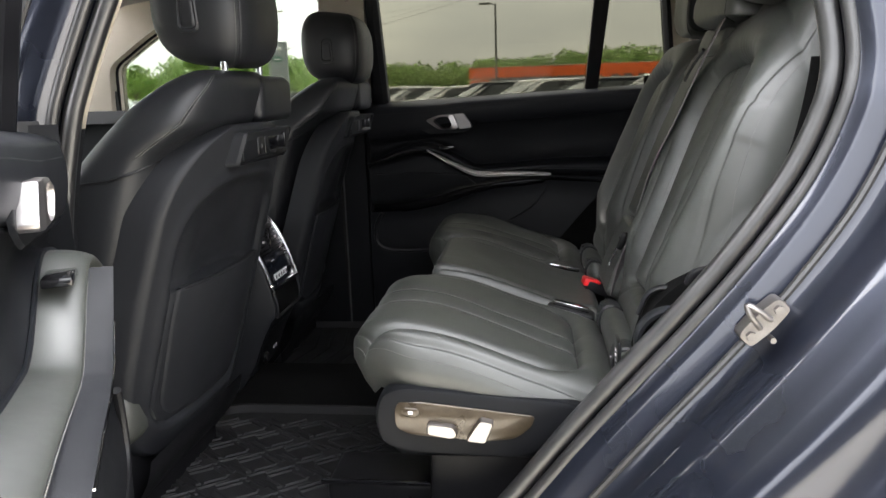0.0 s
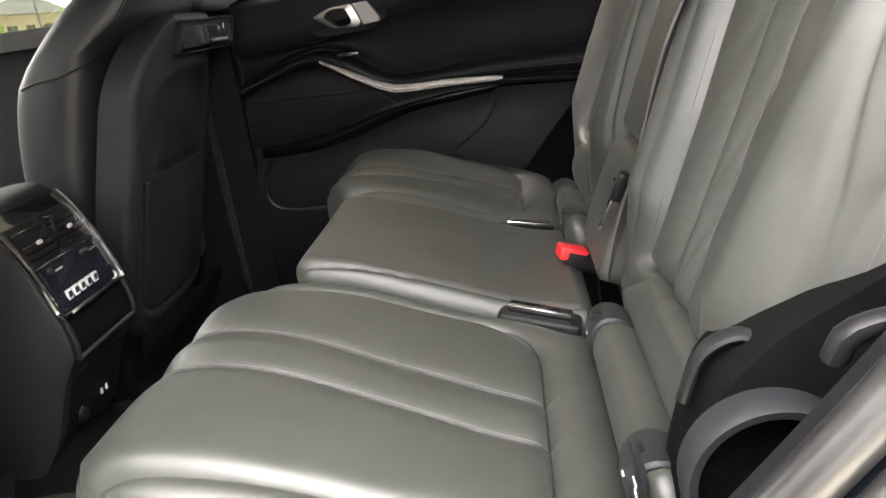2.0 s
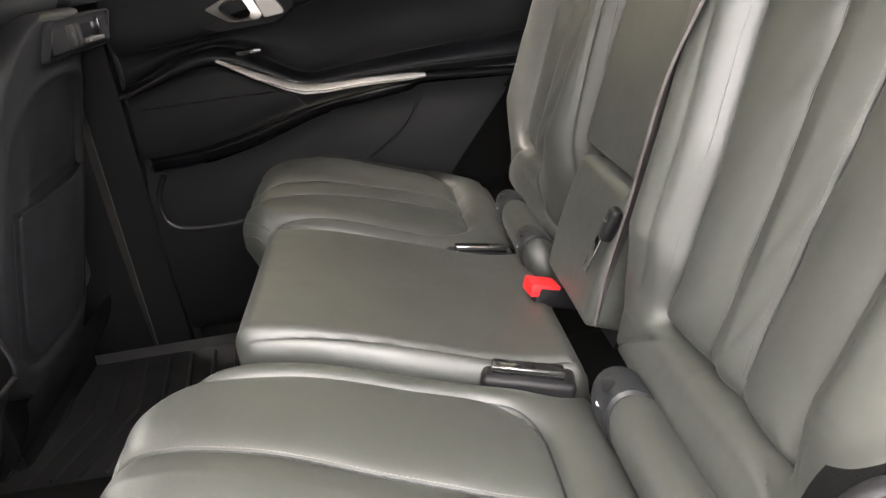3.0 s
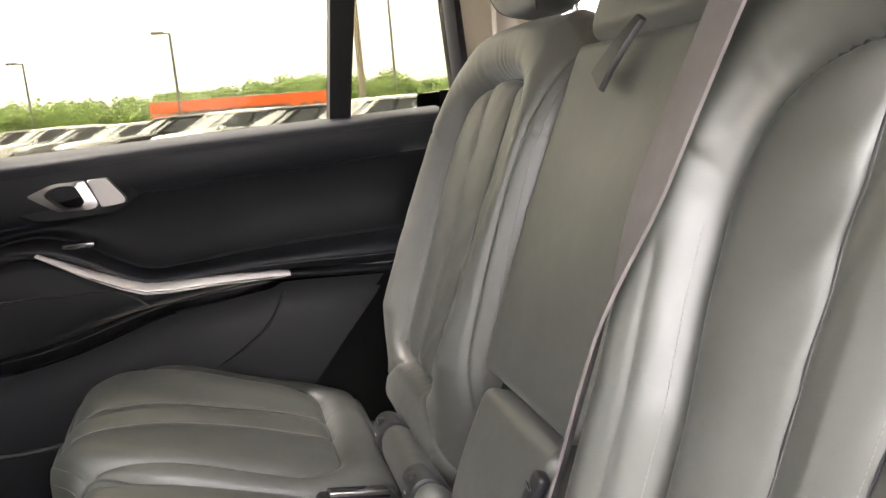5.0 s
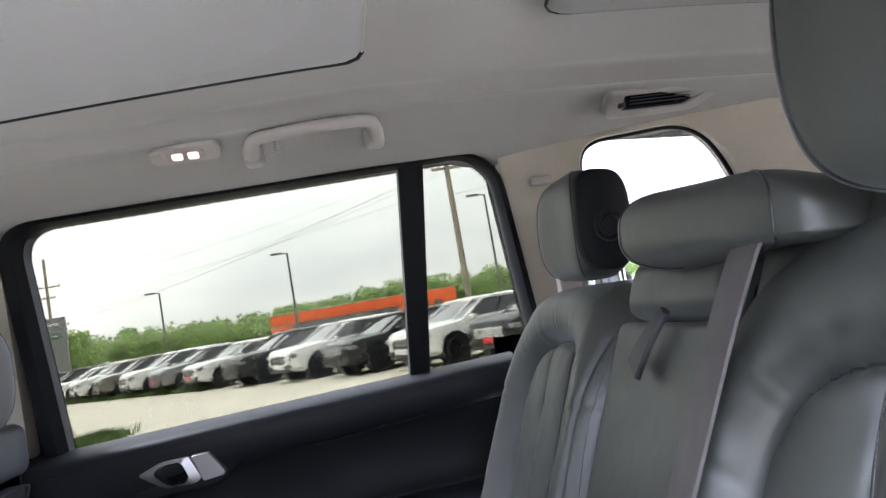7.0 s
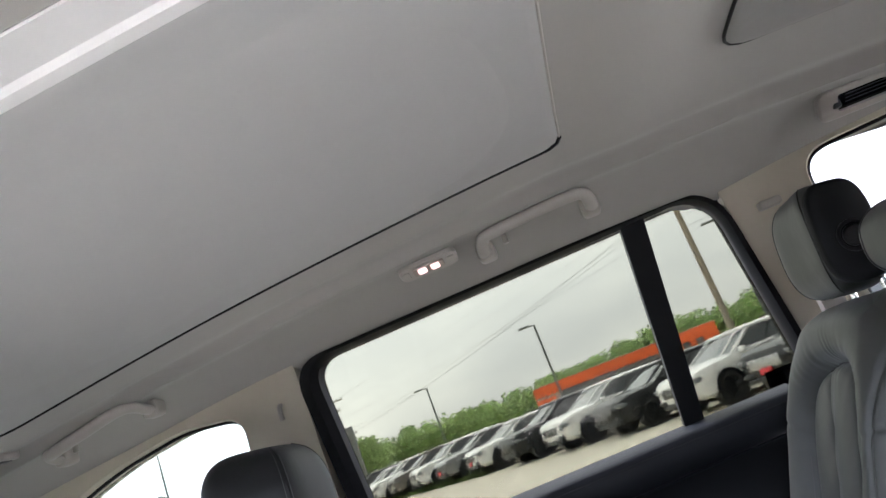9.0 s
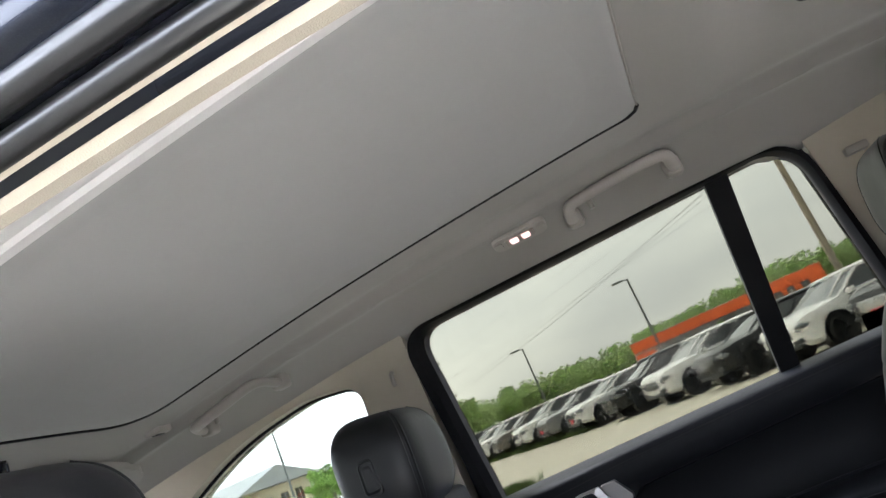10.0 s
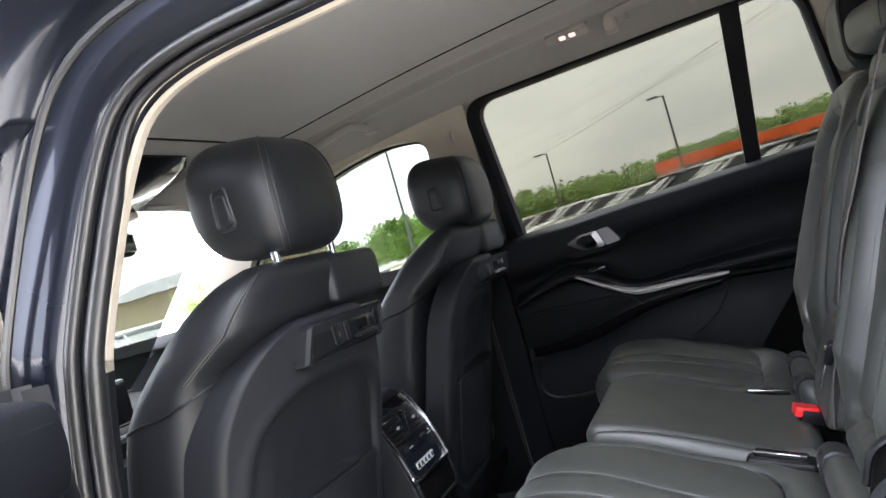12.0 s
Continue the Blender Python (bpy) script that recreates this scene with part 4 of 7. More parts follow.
# ---- rear seats ----
CUSH_Z = line((-0.36, 0.850), (-0.31, 0.884), (-0.25, 0.903), (-0.20, 0.905), (-0.12, 0.890), (0.0, 0.848), (0.08, 0.818), (0.14, 0.802), (0.24, 0.792))
CUSH_X = np.linspace(-0.36, 0.26, 200)
CUSH_T = np.array([CUSH_Z(x) for x in CUSH_X])


def box_dist(a, b, a0, a1, hb, rc):
    """Signed distance to a rounded rectangle a0..a1 by -hb..hb."""
    qa = np.abs(a - (a0 + a1) / 2) - (a1 - a0) / 2 + rc
    qb = np.abs(b) - hb + rc
    return np.minimum(np.maximum(qa, qb), 0) + np.hypot(np.maximum(qa, 0), np.maximum(qb, 0)) - rc


def outer_cushion(yc, w, sign, x0=-0.322):
    length = 0.20 - x0
    def height(a, b, d):
        x = a + x0
        z = np.interp(x, CUSH_X, CUSH_T)
        ins = box_dist(x, b, -0.6, 0.108, 0.188, 0.075)
        z = z + crease(ins, 0.0075, 0.015)
        inside = 1 / (1 + np.exp(ins / 0.006))
        fr = np.clip((0.05 - x) / 0.35, 0, 1) ** 1.3 * -sign
        k1, k2 = b + sign * 0.030 - 0.060 * fr, b - sign * 0.048 - 0.055 * fr
        near_line = np.minimum(np.abs(k1), np.abs(k2))
        z = z + inside * (crease(near_line, 0.0085, 0.0085) + 0.0055 * (1 - np.exp(-((near_line / 0.035) ** 2))))
        z = z + (1 - inside) * 0.010 * np.exp(-((ins - 0.03) / 0.03) ** 2)
        z = z + groove(d - 0.020, 0.0036, 0.0055) - 0.012 * np.clip((np.abs(b) - 0.16) / 0.08, 0, 1) ** 2
        z = z + 0.0013 * np.sin(x * 31 + 9 * b) * np.sin(b * 23 - 7 * x)
        return z
    return pad(length, lambda a: w / 2 - 0.014 * max(0, 1 - a / 0.2) ** 2, height, lambda a, b, h: (x0 + a, yc + b, h), 190, 320, r=0.060, drop=0.064, depth=0.050, rc=0.150 if sign < 0 else 0.190, rc2=0.03 if sign < 0 else 0.10, kv=0.45, under=0.07)


RECL = radians(21.7)
BACK_O = Vector((0.205, 0, 0.800))
BACK_U = Vector((math.sin(RECL), 0, math.cos(RECL)))
BACK_N = Vector((-math.cos(RECL), 0, math.sin(RECL)))


def back_point(yc):
    return lambda a, b, h: (BACK_O.x + a * BACK_U.x + h * BACK_N.x, yc + b, BACK_O.z + a * BACK_U.z + h * BACK_N.z)


ARCH_A, ARCH_B, ARCH_H = 0.45, 0.150, 0.142     # springing height, half width and rise of the insert's arch


def insert_half(a, wide):
    """Half the insert's width; wide: 1 for the near seat, whose insert is broader low down."""
    return np.interp(a, [0.10, 0.20, 0.45], [0.098, 0.116, ARCH_B]) + wide * np.interp(a, [0.10, 0.16, 0.285, 0.37, 0.45], [0.026, 0.010, 0.003, 0.008, 0.006])


def insert_dist(a, b, wide):
    """Signed distance to the arched insert of an outer backrest."""
    rc, foot, span = 0.045 - 0.031 * wide, 0.118 - 0.012 * wide, ARCH_B + 0.006 * wide
    q, p = foot - a + rc, np.abs(b) - insert_half(a, wide) + rc
    low = np.minimum(np.maximum(q, p), 0) + np.hypot(np.maximum(q, 0), np.maximum(p, 0)) - rc
    arch = ((np.abs(b) / span) ** 2.6 + (np.maximum(a - ARCH_A, 0) / ARCH_H) ** 2.6) ** (1 / 2.6)
    return np.where(a > ARCH_A, (arch - 1) * 0.15, low)


def back_half(w, wide):
    return lambda a: w / 2 - 0.020 * max(0, (a - 0.45) / 0.25) ** 2 - (0.050 - 0.036 * wide) * max(0, 1 - a / 0.22) ** 1.6


def outer_back(yc, w, length, corner, wide):
    def height(a, b, d):
        ins = insert_dist(a, b, wide)
        inside = 1 / (1 + np.exp(ins / 0.005))
        ring_ = np.sin(np.pi * np.clip(ins / 0.105, 0, 1)) ** 0.75
        z = (1 - inside) * 0.040 * ring_ * np.clip((a - 0.06) / 0.12, 0.15, 1) * (1 - 0.45 * np.clip((a - 0.50) / 0.12, 0, 1))
        z = z + crease(ins, 0.0080, 0.020)
        k = np.abs(np.abs(b) - (0.36 - 0.11 * wide) * insert_half(a, wide))
        z = z + inside * (crease(k, 0.0075, 0.0085) + 0.007 * (1 - np.exp(-((k / 0.03) ** 2))))
        # gathered leather over the arch, slack folds on the bolsters and low on the insert
        th = np.arctan2(b, a - 0.40)
        fold = np.exp(-((ins - 0.012) / 0.030) ** 2) * np.clip((a - 0.47) / 0.08, 0, 1)
        z = z + fold * 0.0008 * np.sin(th * 58 + 3.4 * np.sin(th * 9 + 1) + 14 * ins) * (0.55 + 0.45 * np.sin(th * 17 + 2))
        slack = np.exp(-((ins - 0.030) / 0.030) ** 2) * np.clip((a - 0.12) / 0.06, 0, 1) * np.clip((0.47 - a) / 0.05, 0, 1)
        z = z + (1 - wide) * slack * 0.0010 * np.sin(a * 47 + 3 * np.sin(a * 19) + 30 * np.abs(b)) * np.sin(a * 13 + 1)
        z = z + inside * 0.0016 * np.sin(a * 74 + 9 * np.sin(b * 22)) * np.exp(-((k - 0.016) / 0.018) ** 2) * (0.5 + 0.5 * np.sin(a * 13 + b * 41))
        z = z + wide * (1 - inside) * crease(ins - 0.032, 0.0080, 0.0050) * np.clip((0.43 - a) / 0.04, 0, 1) * np.clip((a - 0.12) / 0.04, 0, 1)
        # the bolster's cover is sewn in two pieces that meet at the arch's foot
        cut = np.abs(a - (ARCH_A + 0.02 + 0.55 * (np.abs(b) - ARCH_B)))
        z = z + (1 - inside) * crease(cut, 0.0045, 0.0036) * np.clip((np.abs(b) - ARCH_B + 0.01) / 0.02, 0, 1)
        low = np.abs(a - (0.112 - 0.6 * np.maximum(np.abs(b) - 0.07, 0)))
        z = z + (1 - inside) * crease(low, 0.0040, 0.0050) * (a < 0.13)
        z = z + groove(np.abs(b) - (w / 2 - 0.026), 0.003, 0.0045)
        return z
    return pad(length, back_half(w, wide), height, back_point(yc), 240, 280, r=0.055, drop=0.060, depth=0.07, rc=0.035, rc2=corner, kv=0.45)


def headrest_shell(cx, cy, cz, wx, wy, wz, tilt=0.0, n=40, m=44, sq=3.2, sq2=2.8, front=1.0, grid=False):
    """A padded head restraint: a rounded block, narrower at the top; wx, wy, wz: half its sizes."""
    rows = []
    for i in range(n + 1):
        ph = -math.pi / 2 + math.pi * i / n
        cz_, sz_ = math.cos(ph), math.sin(ph)
        r = abs(cz_) ** (2 / sq)
        zz = math.copysign(abs(sz_) ** (2 / sq2), sz_)
        row = []
        for k in range(m):
            th = TAU * k / m
            c, s = math.cos(th), math.sin(th)
            x = math.copysign(abs(c) ** (2 / sq), c) * r * wx
            y = math.copysign(abs(s) ** (2 / sq), s) * r * wy * (1 - 0.10 * max(0, zz) ** 2 - 0.05 * (zz < 0) * zz * zz)
            z = zz * wz
            x -= 0.12 * wx * zz + (0.22 * wx * (abs(y) / wy) ** 2 if front > 0 else 0)
            row.append((cx + x * math.cos(tilt) + z * math.sin(tilt), cy + y, cz - x * math.sin(tilt) + z * math.cos(tilt)))
        rows.append(row)
    return (skin(rows, True, False), np.array(rows)) if grid else skin(rows, True, False)


def rear_outer_seat(yc, w, byc, bw, sign, label, grp, tall, corner):
    s = thing("car_seat", label, "car seat", grp, at=(0, yc, 0.62))
    shape = outer_cushion(yc, w, sign, -0.322 if sign < 0 else -0.295)
    cu = part("cushion", shape, LEATHER, s, "fluted black leather seat cushion")
    grid = np.array(shape[0][:190 * 320]).reshape(190, 320, 3)
    along = np.linalg.norm(grid[:, 160] - grid[0, 160], axis=1)
    across = np.linalg.norm(grid[95] - grid[95, 0], axis=1)
    # sewn seams of the flutes and the insert; their dark cords paint in crease shade
    x0 = -0.322 if sign < 0 else -0.295
    aa = (0.20 - x0) * ease(190)
    up = np.array((0, 0, 0.0003))
    for b0, kf in ((-sign * 0.030, 0.060), (sign * 0.048, 0.055)):
        flute = [(x - x0, yc + b0 - sign * kf * max(0, (0.05 - x) / 0.35) ** 1.3) for x in np.linspace(x0 + 0.02, 0.104, 90)]
        part("seam", tube(on_sheet(grid, aa, flute, up), 0.0010, n=6), LEATHER_SMOOTH, cu)
        part("stitching", stitches(on_sheet(grid, aa, [(a_, b_ + 0.004) for a_, b_ in flute], up * 2)), THREAD, cu)
    rim = [(x - x0, yc + y) for x, y in even(rounded([(x0 + 0.08, -0.188), (0.108, -0.188), (0.108, 0.188), (x0 + 0.08, 0.188)], [0.001, 0.075, 0.075, 0.001], 12), 260) if x > x0 + 0.084]
    k0 = max(range(len(rim)), key=lambda k: math.dist(rim[k], rim[k - 1]))
    rim = rim[k0:] + rim[:k0]
    part("seam", tube(on_sheet(grid, aa, rim, up), 0.0012, n=6), LEATHER_SMOOTH, cu)
    # threads along the rolled front and side edges
    for d in (0.030,):
        i0, j0 = int(np.searchsorted(along, d)), int(np.searchsorted(across, d))
        pth = [grid[i, j0] for i in range(165, i0, -1)] + [grid[i0, j] for j in range(j0, 319 - j0)] + [grid[i, 319 - j0] for i in range(i0, 165)]
        part("stitching", stitches(np.array(pth) + (0, 0, 0.0004)), THREAD, cu)
    wide = 1 if sign < 0 else 0
    shape = outer_back(byc, bw, tall, corner, wide)
    ba = part("backrest", shape, LEATHER, s, "fluted black leather backrest with puffy bolsters")
    grid = np.array(shape[0][:240 * 280]).reshape(240, 280, 3)
    across = np.linalg.norm(grid[120] - grid[120, 0], axis=1)
    aa = tall * ease(240)
    up = np.array(BACK_N) * 0.0003
    fine = 0.00045 if sign < 0 else 0.0007
    def arch_path(off, steps=70):
        side = [(a, float(insert_half(a, wide)) + off) for a in np.linspace(0.135, ARCH_A - 0.004, steps)]
        top = [(ARCH_A + (ARCH_H + off) * math.sin(t) ** (2 / 2.6), (ARCH_B + 0.006 * wide + off) * math.cos(t) ** (2 / 2.6)) for t in np.linspace(0.01, math.pi / 2 - 0.001, steps)]
        half_ = side + top
        return [(a, byc - b) for a, b in half_] + [(a, byc + b) for a, b in reversed(half_)]
    # backrest seams, likewise with dark cords that deepen the creases' shade
    for sg in (-1, 1):
        flute = [(a, byc + sg * (0.36 - 0.11 * wide) * float(insert_half(a, wide))) for a in np.linspace(0.130, 0.575, 90)]
        part("seam", tube(on_sheet(grid, aa, flute, up), 0.0010, n=6), LEATHER_SMOOTH, ba)
        part("stitching", stitches(on_sheet(grid, aa, [(a_, b_ - sg * 0.004) for a_, b_ in flute], up * 2), r=fine), THREAD, ba)
    part("seam", tube(on_sheet(grid, aa, arch_path(0.0), up), 0.0014, n=6), LEATHER_SMOOTH, ba)
    part("stitching", stitches(on_sheet(grid, aa, [q for q in arch_path(0.009) if q[0] < ARCH_A], up)[:69], r=fine), THREAD, ba)
    part("stitching", stitches(on_sheet(grid, aa, [q for q in arch_path(0.009) if q[0] < ARCH_A], up)[-69:], r=fine), THREAD, ba)
    for j in (int(np.searchsorted(across, 0.046)), 279 - int(np.searchsorted(across, 0.046))):
        part("stitching", stitches(grid[35:205, j] + np.array(BACK_N) * 0.0004, r=fine), THREAD, ba)
    # seat base
    side_y = yc + sign * (w / 2 - 0.022)
    y0, y1 = sorted((side_y, yc - sign * (w / 2 - 0.03)))
    part("seat_base", rbox(-0.235, 0.20, y0, y1, 0.66, 0.760, 0.03, 4), PLASTIC, s)
    part("pedestal", rbox(-0.17, 0.24, yc - 0.19, yc + 0.19, 0.47, 0.73, 0.02), PLASTIC_HARD, s)
    return s


near_seat = rear_outer_seat(1.445, 0.49, 1.487, 0.505, -1, "black leather rear seat beside the open door, fluted cushion", "rear seats", 0.742, 0.070)
rear_outer_seat(2.318, 0.50, 2.230, 0.456, 1, "black leather rear seat beside the shut door, fluted cushion", "rear seats", 0.695, 0.10)

# valance with the seat switches, near seat
val = rounded([(-0.255, 0.755), (-0.243, 0.800), (-0.20, 0.812), (0.10, 0.786), (0.13, 0.770), (0.075, 0.715), (0.0, 0.682), (-0.20, 0.690), (-0.245, 0.705)], 0.02, 5)
vc = val.mean(0)
vl = part("valance", skin([[(x, 1.235, z) for x, z in val], [(x, 1.203, z) for x, z in val], [(x, 1.196, z) for x, z in vc + (val - vc) * 0.97], [(x, 1.194, z) for x, z in vc + (val - vc) * 0.90]]), PLASTIC, near_seat, "black moulded seat side cover")
pan = rounded([(-0.216, 0.772), (-0.21, 0.785), (-0.17, 0.787), (0.028, 0.764), (0.022, 0.746), (-0.005, 0.722), (-0.06, 0.716), (-0.19, 0.726), (-0.216, 0.738)], 0.014, 5)
sp = part("switch_panel", skin([[(x, 1.200, z) for x, z in pan], [(x, 1.1915, z) for x, z in pan], [(x, 1.1905, z) for x, z in pan.mean(0) + (pan - pan.mean(0)) * 0.97]]), BRONZE, vl, "dark bronze marbled switch panel")

def knob(loop, y, d, name, m_):
    lp = rounded(loop, 0.006, 5)
    c = lp.mean(0)
    part(name, skin([[(x, y, z) for x, z in lp], [(x, y - d * 0.8, z) for x, z in lp], [(x, y - d, z) for x, z in c + (lp - c) * 0.9]]), m_, vl)


knob([(-0.160, 0.734), (-0.158, 0.753), (-0.112, 0.748), (-0.104, 0.733), (-0.115, 0.726)], 1.193, 0.018, "seat_switch", HANDLE)
knob([(-0.092, 0.722), (-0.066, 0.762), (-0.042, 0.757), (-0.058, 0.718)], 1.193, 0.018, "seat_switch", HANDLE)
knob([(-0.203, 0.762), (-0.203, 0.777), (-0.174, 0.775), (-0.174, 0.760)], 1.193, 0.004, "memory_button", BRONZE)
part("button_mark", rbox(-0.192, -0.184, 1.1880, 1.1895, 0.765, 0.771, 0.0), WHITE_MARK, vl)

# ---- middle seat ----
mid = thing("middle_seat", "narrow plain black leather middle rear seat with folded armrest", "car seat", "rear seats", at=(0, C, 0.62))
MY, MW, MB = C, 0.375, 1.868
def mid_h(a, b, d):
    z = np.interp(a - 0.215, CUSH_X, CUSH_T) + 0.010
    return z + crease(np.abs(b) - 0.168, 0.004, 0.005) + 0.0012 * np.sin(a * 27 + 8 * b) * np.sin(b * 19)
part("cushion", pad(0.405, lambda a: MW / 2 - 0.012 * max(0, 1 - a / 0.2), mid_h, lambda a, b, h: (-0.215 + a, MY + b, h), 110, 90, r=0.028, drop=0.040, depth=0.07, rc=0.03, rc2=0.02), LEATHER, mid)
part("seat_base", rbox(-0.14, 0.20, MY - 0.17, MY + 0.17, 0.60, 0.755, 0.03, 3), PLASTIC_HARD, mid)
def flat_back(a0, a1, w, hh, r, name, lab="", soft=0.004, rc=0.02, mid_y=MB):
    P0 = back_point(mid_y)
    def hgt(a, b, d):
        return hh + soft * np.sin(np.pi * np.clip(a / (a1 - a0), 0, 1)) + 0.0012 * np.sin(a * 22 + 5 * b) * np.sin(b * 29)
    return part(name, pad(a1 - a0, lambda a: w / 2, hgt, lambda a, b, h: P0(a0 + a, b, h), 60, 50, r=r, depth=0.09, rc=rc), LEATHER, mid, lab)
flat_back(0.203, 0.620, 0.256, 0.004, 0.012, "armrest_panel", "plain fold-down armrest in black leather")
flat_back(0.020, 0.198, 0.205, 0.018, 0.014, "lower_pad", "small padded lower back panel", mid_y=1.842)
flat_back(0.626, 0.700, 0.25, -0.002, 0.02, "top_pad")
part("back_frame", skin([[back_point(MB)(a, b, h) for b, h in ((-0.125, -0.03), (0.125, -0.03), (0.125, -0.10), (-0.125, -0.10))] for a in (0.0, 0.66)]), PLASTIC_HARD, mid)
P0 = back_point(MB)
strap = smooth_path([P0(0.628, -0.026, 0.010), P0(0.612, -0.019, 0.014), P0(0.594, -0.009, 0.017), P0(0.576, 0.002, 0.018), P0(0.560, 0.012, 0.018)], 24)
strap_side = Vector((0.0, 1.0, 0.0)) * 0.82 + BACK_U * 0.57
rows = []
for p, w_ in zip(strap, np.linspace(0.007, 0.020, 24)):
    c, sd, up_ = Vector(p), strap_side * w_, BACK_N
    rows.append([c + sd + up_ * q for q in (0.0, 0.004)] + [c + sd * 0.86 + up_ * 0.0065, c - sd * 0.86 + up_ * 0.0065] + [c - sd + up_ * q for q in (0.004, 0.0)] + [c - up_ * 0.003])
part("pull_strap", skin([[tuple(v) for v in r] for r in rows]), LEATHER_SMOOTH, mid, "folded black leather pull strap")

# ---- rear head restraints ----
def rear_headrest(yc, cx, cz, half, label, tilt, side_insert=False, saddle=0.0, posts=True):
    h = thing("head_restraint", label, "head restraint", "rear head restraints", at=(cx, yc, cz - half[2]))
    shell, gr = headrest_shell(cx, yc, cz, *half, tilt=tilt, sq=4.2, sq2=3.0, grid=True)
    if saddle:
        under = np.clip((cz - gr[:, :, 2]) / half[2], 0, 1) * np.clip((yc + half[1] - 0.03 - gr[:, :, 1]) / 0.25, 0, 1)
        gr[:, :, 2] += saddle * under
        gr[:, :, 0] += 0.5 * saddle * under
        shell = gr.reshape(-1, 3), shell[1]
    part("cushion", shell, LEATHER, h)
    for k in (17, 27):
        part("seam", tube(smooth_path(gr[3:38, k][::4], 50), 0.0014, n=6), LEATHER_SMOOTH, h)
    for dy in (-0.07, 0.07) if posts else ():
        part("post", cyl(cx + 0.02, yc + dy, cz - half[2] - 0.09, 0.006, 0.11, "z", 12), CHROME, h)
    if side_insert:
        sd = yc - half[1] * 0.98
        side = [(math.copysign(abs(math.cos(k)) ** 0.62, math.cos(k)) * half[0] * 0.86, math.copysign(abs(math.sin(k)) ** 0.62, math.sin(k)) * half[2] * 0.90) for k in np.linspace(0, TAU, 48, endpoint=False)]
        face_loop = [(cx - 0.009 - 0.12 * half[0] * z / half[2] + x * math.cos(tilt) + z * math.sin(tilt), cz - x * math.sin(tilt) + z * math.cos(tilt)) for x, z in side]
        mid_ = np.mean(face_loop, 0)
        part("side_panel", skin([[(mid_[0] + s_ * (x - mid_[0]), sd + d_, mid_[1] + s_ * (z - mid_[1])) for x, z in face_loop] for d_, s_ in ((0.014, 1.0), (0.000, 0.99), (-0.0045, 0.95), (-0.0065, 0.88))]), PLASTIC, h, "black plastic side cover with a round button")
        part("side_button", cyl(cx - 0.006, sd - 0.013, cz - 0.012, 0.016, 0.012, "y", 24, bevel=0.003), PLASTIC_HARD, h)
        rim = [(cx - 0.006 + 0.021 * math.cos(k), sd - 0.007, cz - 0.012 + 0.021 * math.sin(k)) for k in np.linspace(0, TAU, 32, endpoint=False)]
        part("button_rim", tube(rim, 0.0028, True), PLASTIC_HARD, h)
    return h


rear_headrest(2.238, 0.497, 1.524, (0.050, 0.118, 0.086), "raised black leather head restraint beside the quarter window", 0.15, True)
rear_headrest(1.426, 0.464, 1.560, (0.062, 0.130, 0.112), "raised black leather head restraint by the open door", 0.15)
XF.append(Matrix.Translation((0, 1.78, 1.47)) @ Matrix.Rotation(radians(4.5), 4, "X") @ Matrix.Translation((0, -1.78, -1.47)))
rear_headrest(1.736, 0.468, 1.459, (0.060, 0.182, 0.046), "low black leather middle head restraint resting on the seat", 0.25, saddle=0.030, posts=False)
XF.pop()

# ---- belts and buckles ----
def ribbon(pts, width, across, low, thick=0.0016):
    """A strap along pts; across: its width's direction at the start, low: at the end."""
    p = smooth_path(pts, 60)
    rows = []
    for i in range(len(p)):
        t = p[min(i + 1, len(p) - 1)] - p[max(i - 1, 0)]
        t /= np.linalg.norm(t)
        f = min(1.0, max(0.0, (i / (len(p) - 1) - 0.42) / 0.25))
        f = f * f * (3 - 2 * f)
        ac = np.asarray(across, float) * (1 - f) + np.asarray(low, float) * f
        a = ac - t * (ac @ t)
        a /= np.linalg.norm(a)
        n = np.cross(t, a)
        a = a * (1 - 0.62 * f)
        rows.append([p[i] + a * width / 2 + n * thick, p[i] + n * thick * 1.3, p[i] - a * width / 2 + n * thick, p[i] - a * width / 2 - n * thick, p[i] - n * thick, p[i] + a * width / 2 - n * thick])
    return skin(rows)


def belt(pts, label, width, across, low, tongue):
    b = thing("seat_belt", label, "seat belt", "seat belts", at=tuple(pts[-1]))
    part("webbing", ribbon(pts, width, across, low), WEB, b)
    p = np.array(tongue)
    m = Matrix.Translation(tuple(p)) @ Matrix.Rotation(RECL, 4, "Y") @ Matrix.Rotation(radians(14), 4, "X")
    tg = part("tongue", moved(rbox(-0.009, 0.007, -0.008, 0.012, -0.014, 0.030, 0.006, 3), m), PLASTIC_HARD, b, "black belt tongue")
    part("tongue_plate", moved(rbox(-0.006, -0.003, -0.002, 0.012, -0.062, -0.012, 0.001), m), CHROME, tg, "bright metal latch plate")
    part("tongue_slot", moved(rbox(-0.0105, -0.0085, -0.004, 0.009, 0.012, 0.016, 0.0005), m), CHROME, tg)
    return b


PM = lambda a, y, h: back_point(y)(a, 0, h)  # noqa: E731
belt([PM(0.745, 1.640, -0.045), PM(0.725, 1.644, 0.004), PM(0.690, 1.650, 0.032), PM(0.64, 1.660, 0.038), PM(0.55, 1.674, 0.040), PM(0.44, 1.690, 0.040), PM(0.335, 1.704, 0.036), PM(0.25, 1.718, 0.026), PM(0.19, 1.727, 0.018), PM(0.10, 1.736, 0.012), PM(0.03, 1.745, 0.0)],
     "grey-black seat belt lying along the gap between middle and outer seat", 0.056, (-0.12, -1, 0), (-0.45, -0.55, 0.30), PM(0.150, 1.737, 0.030))


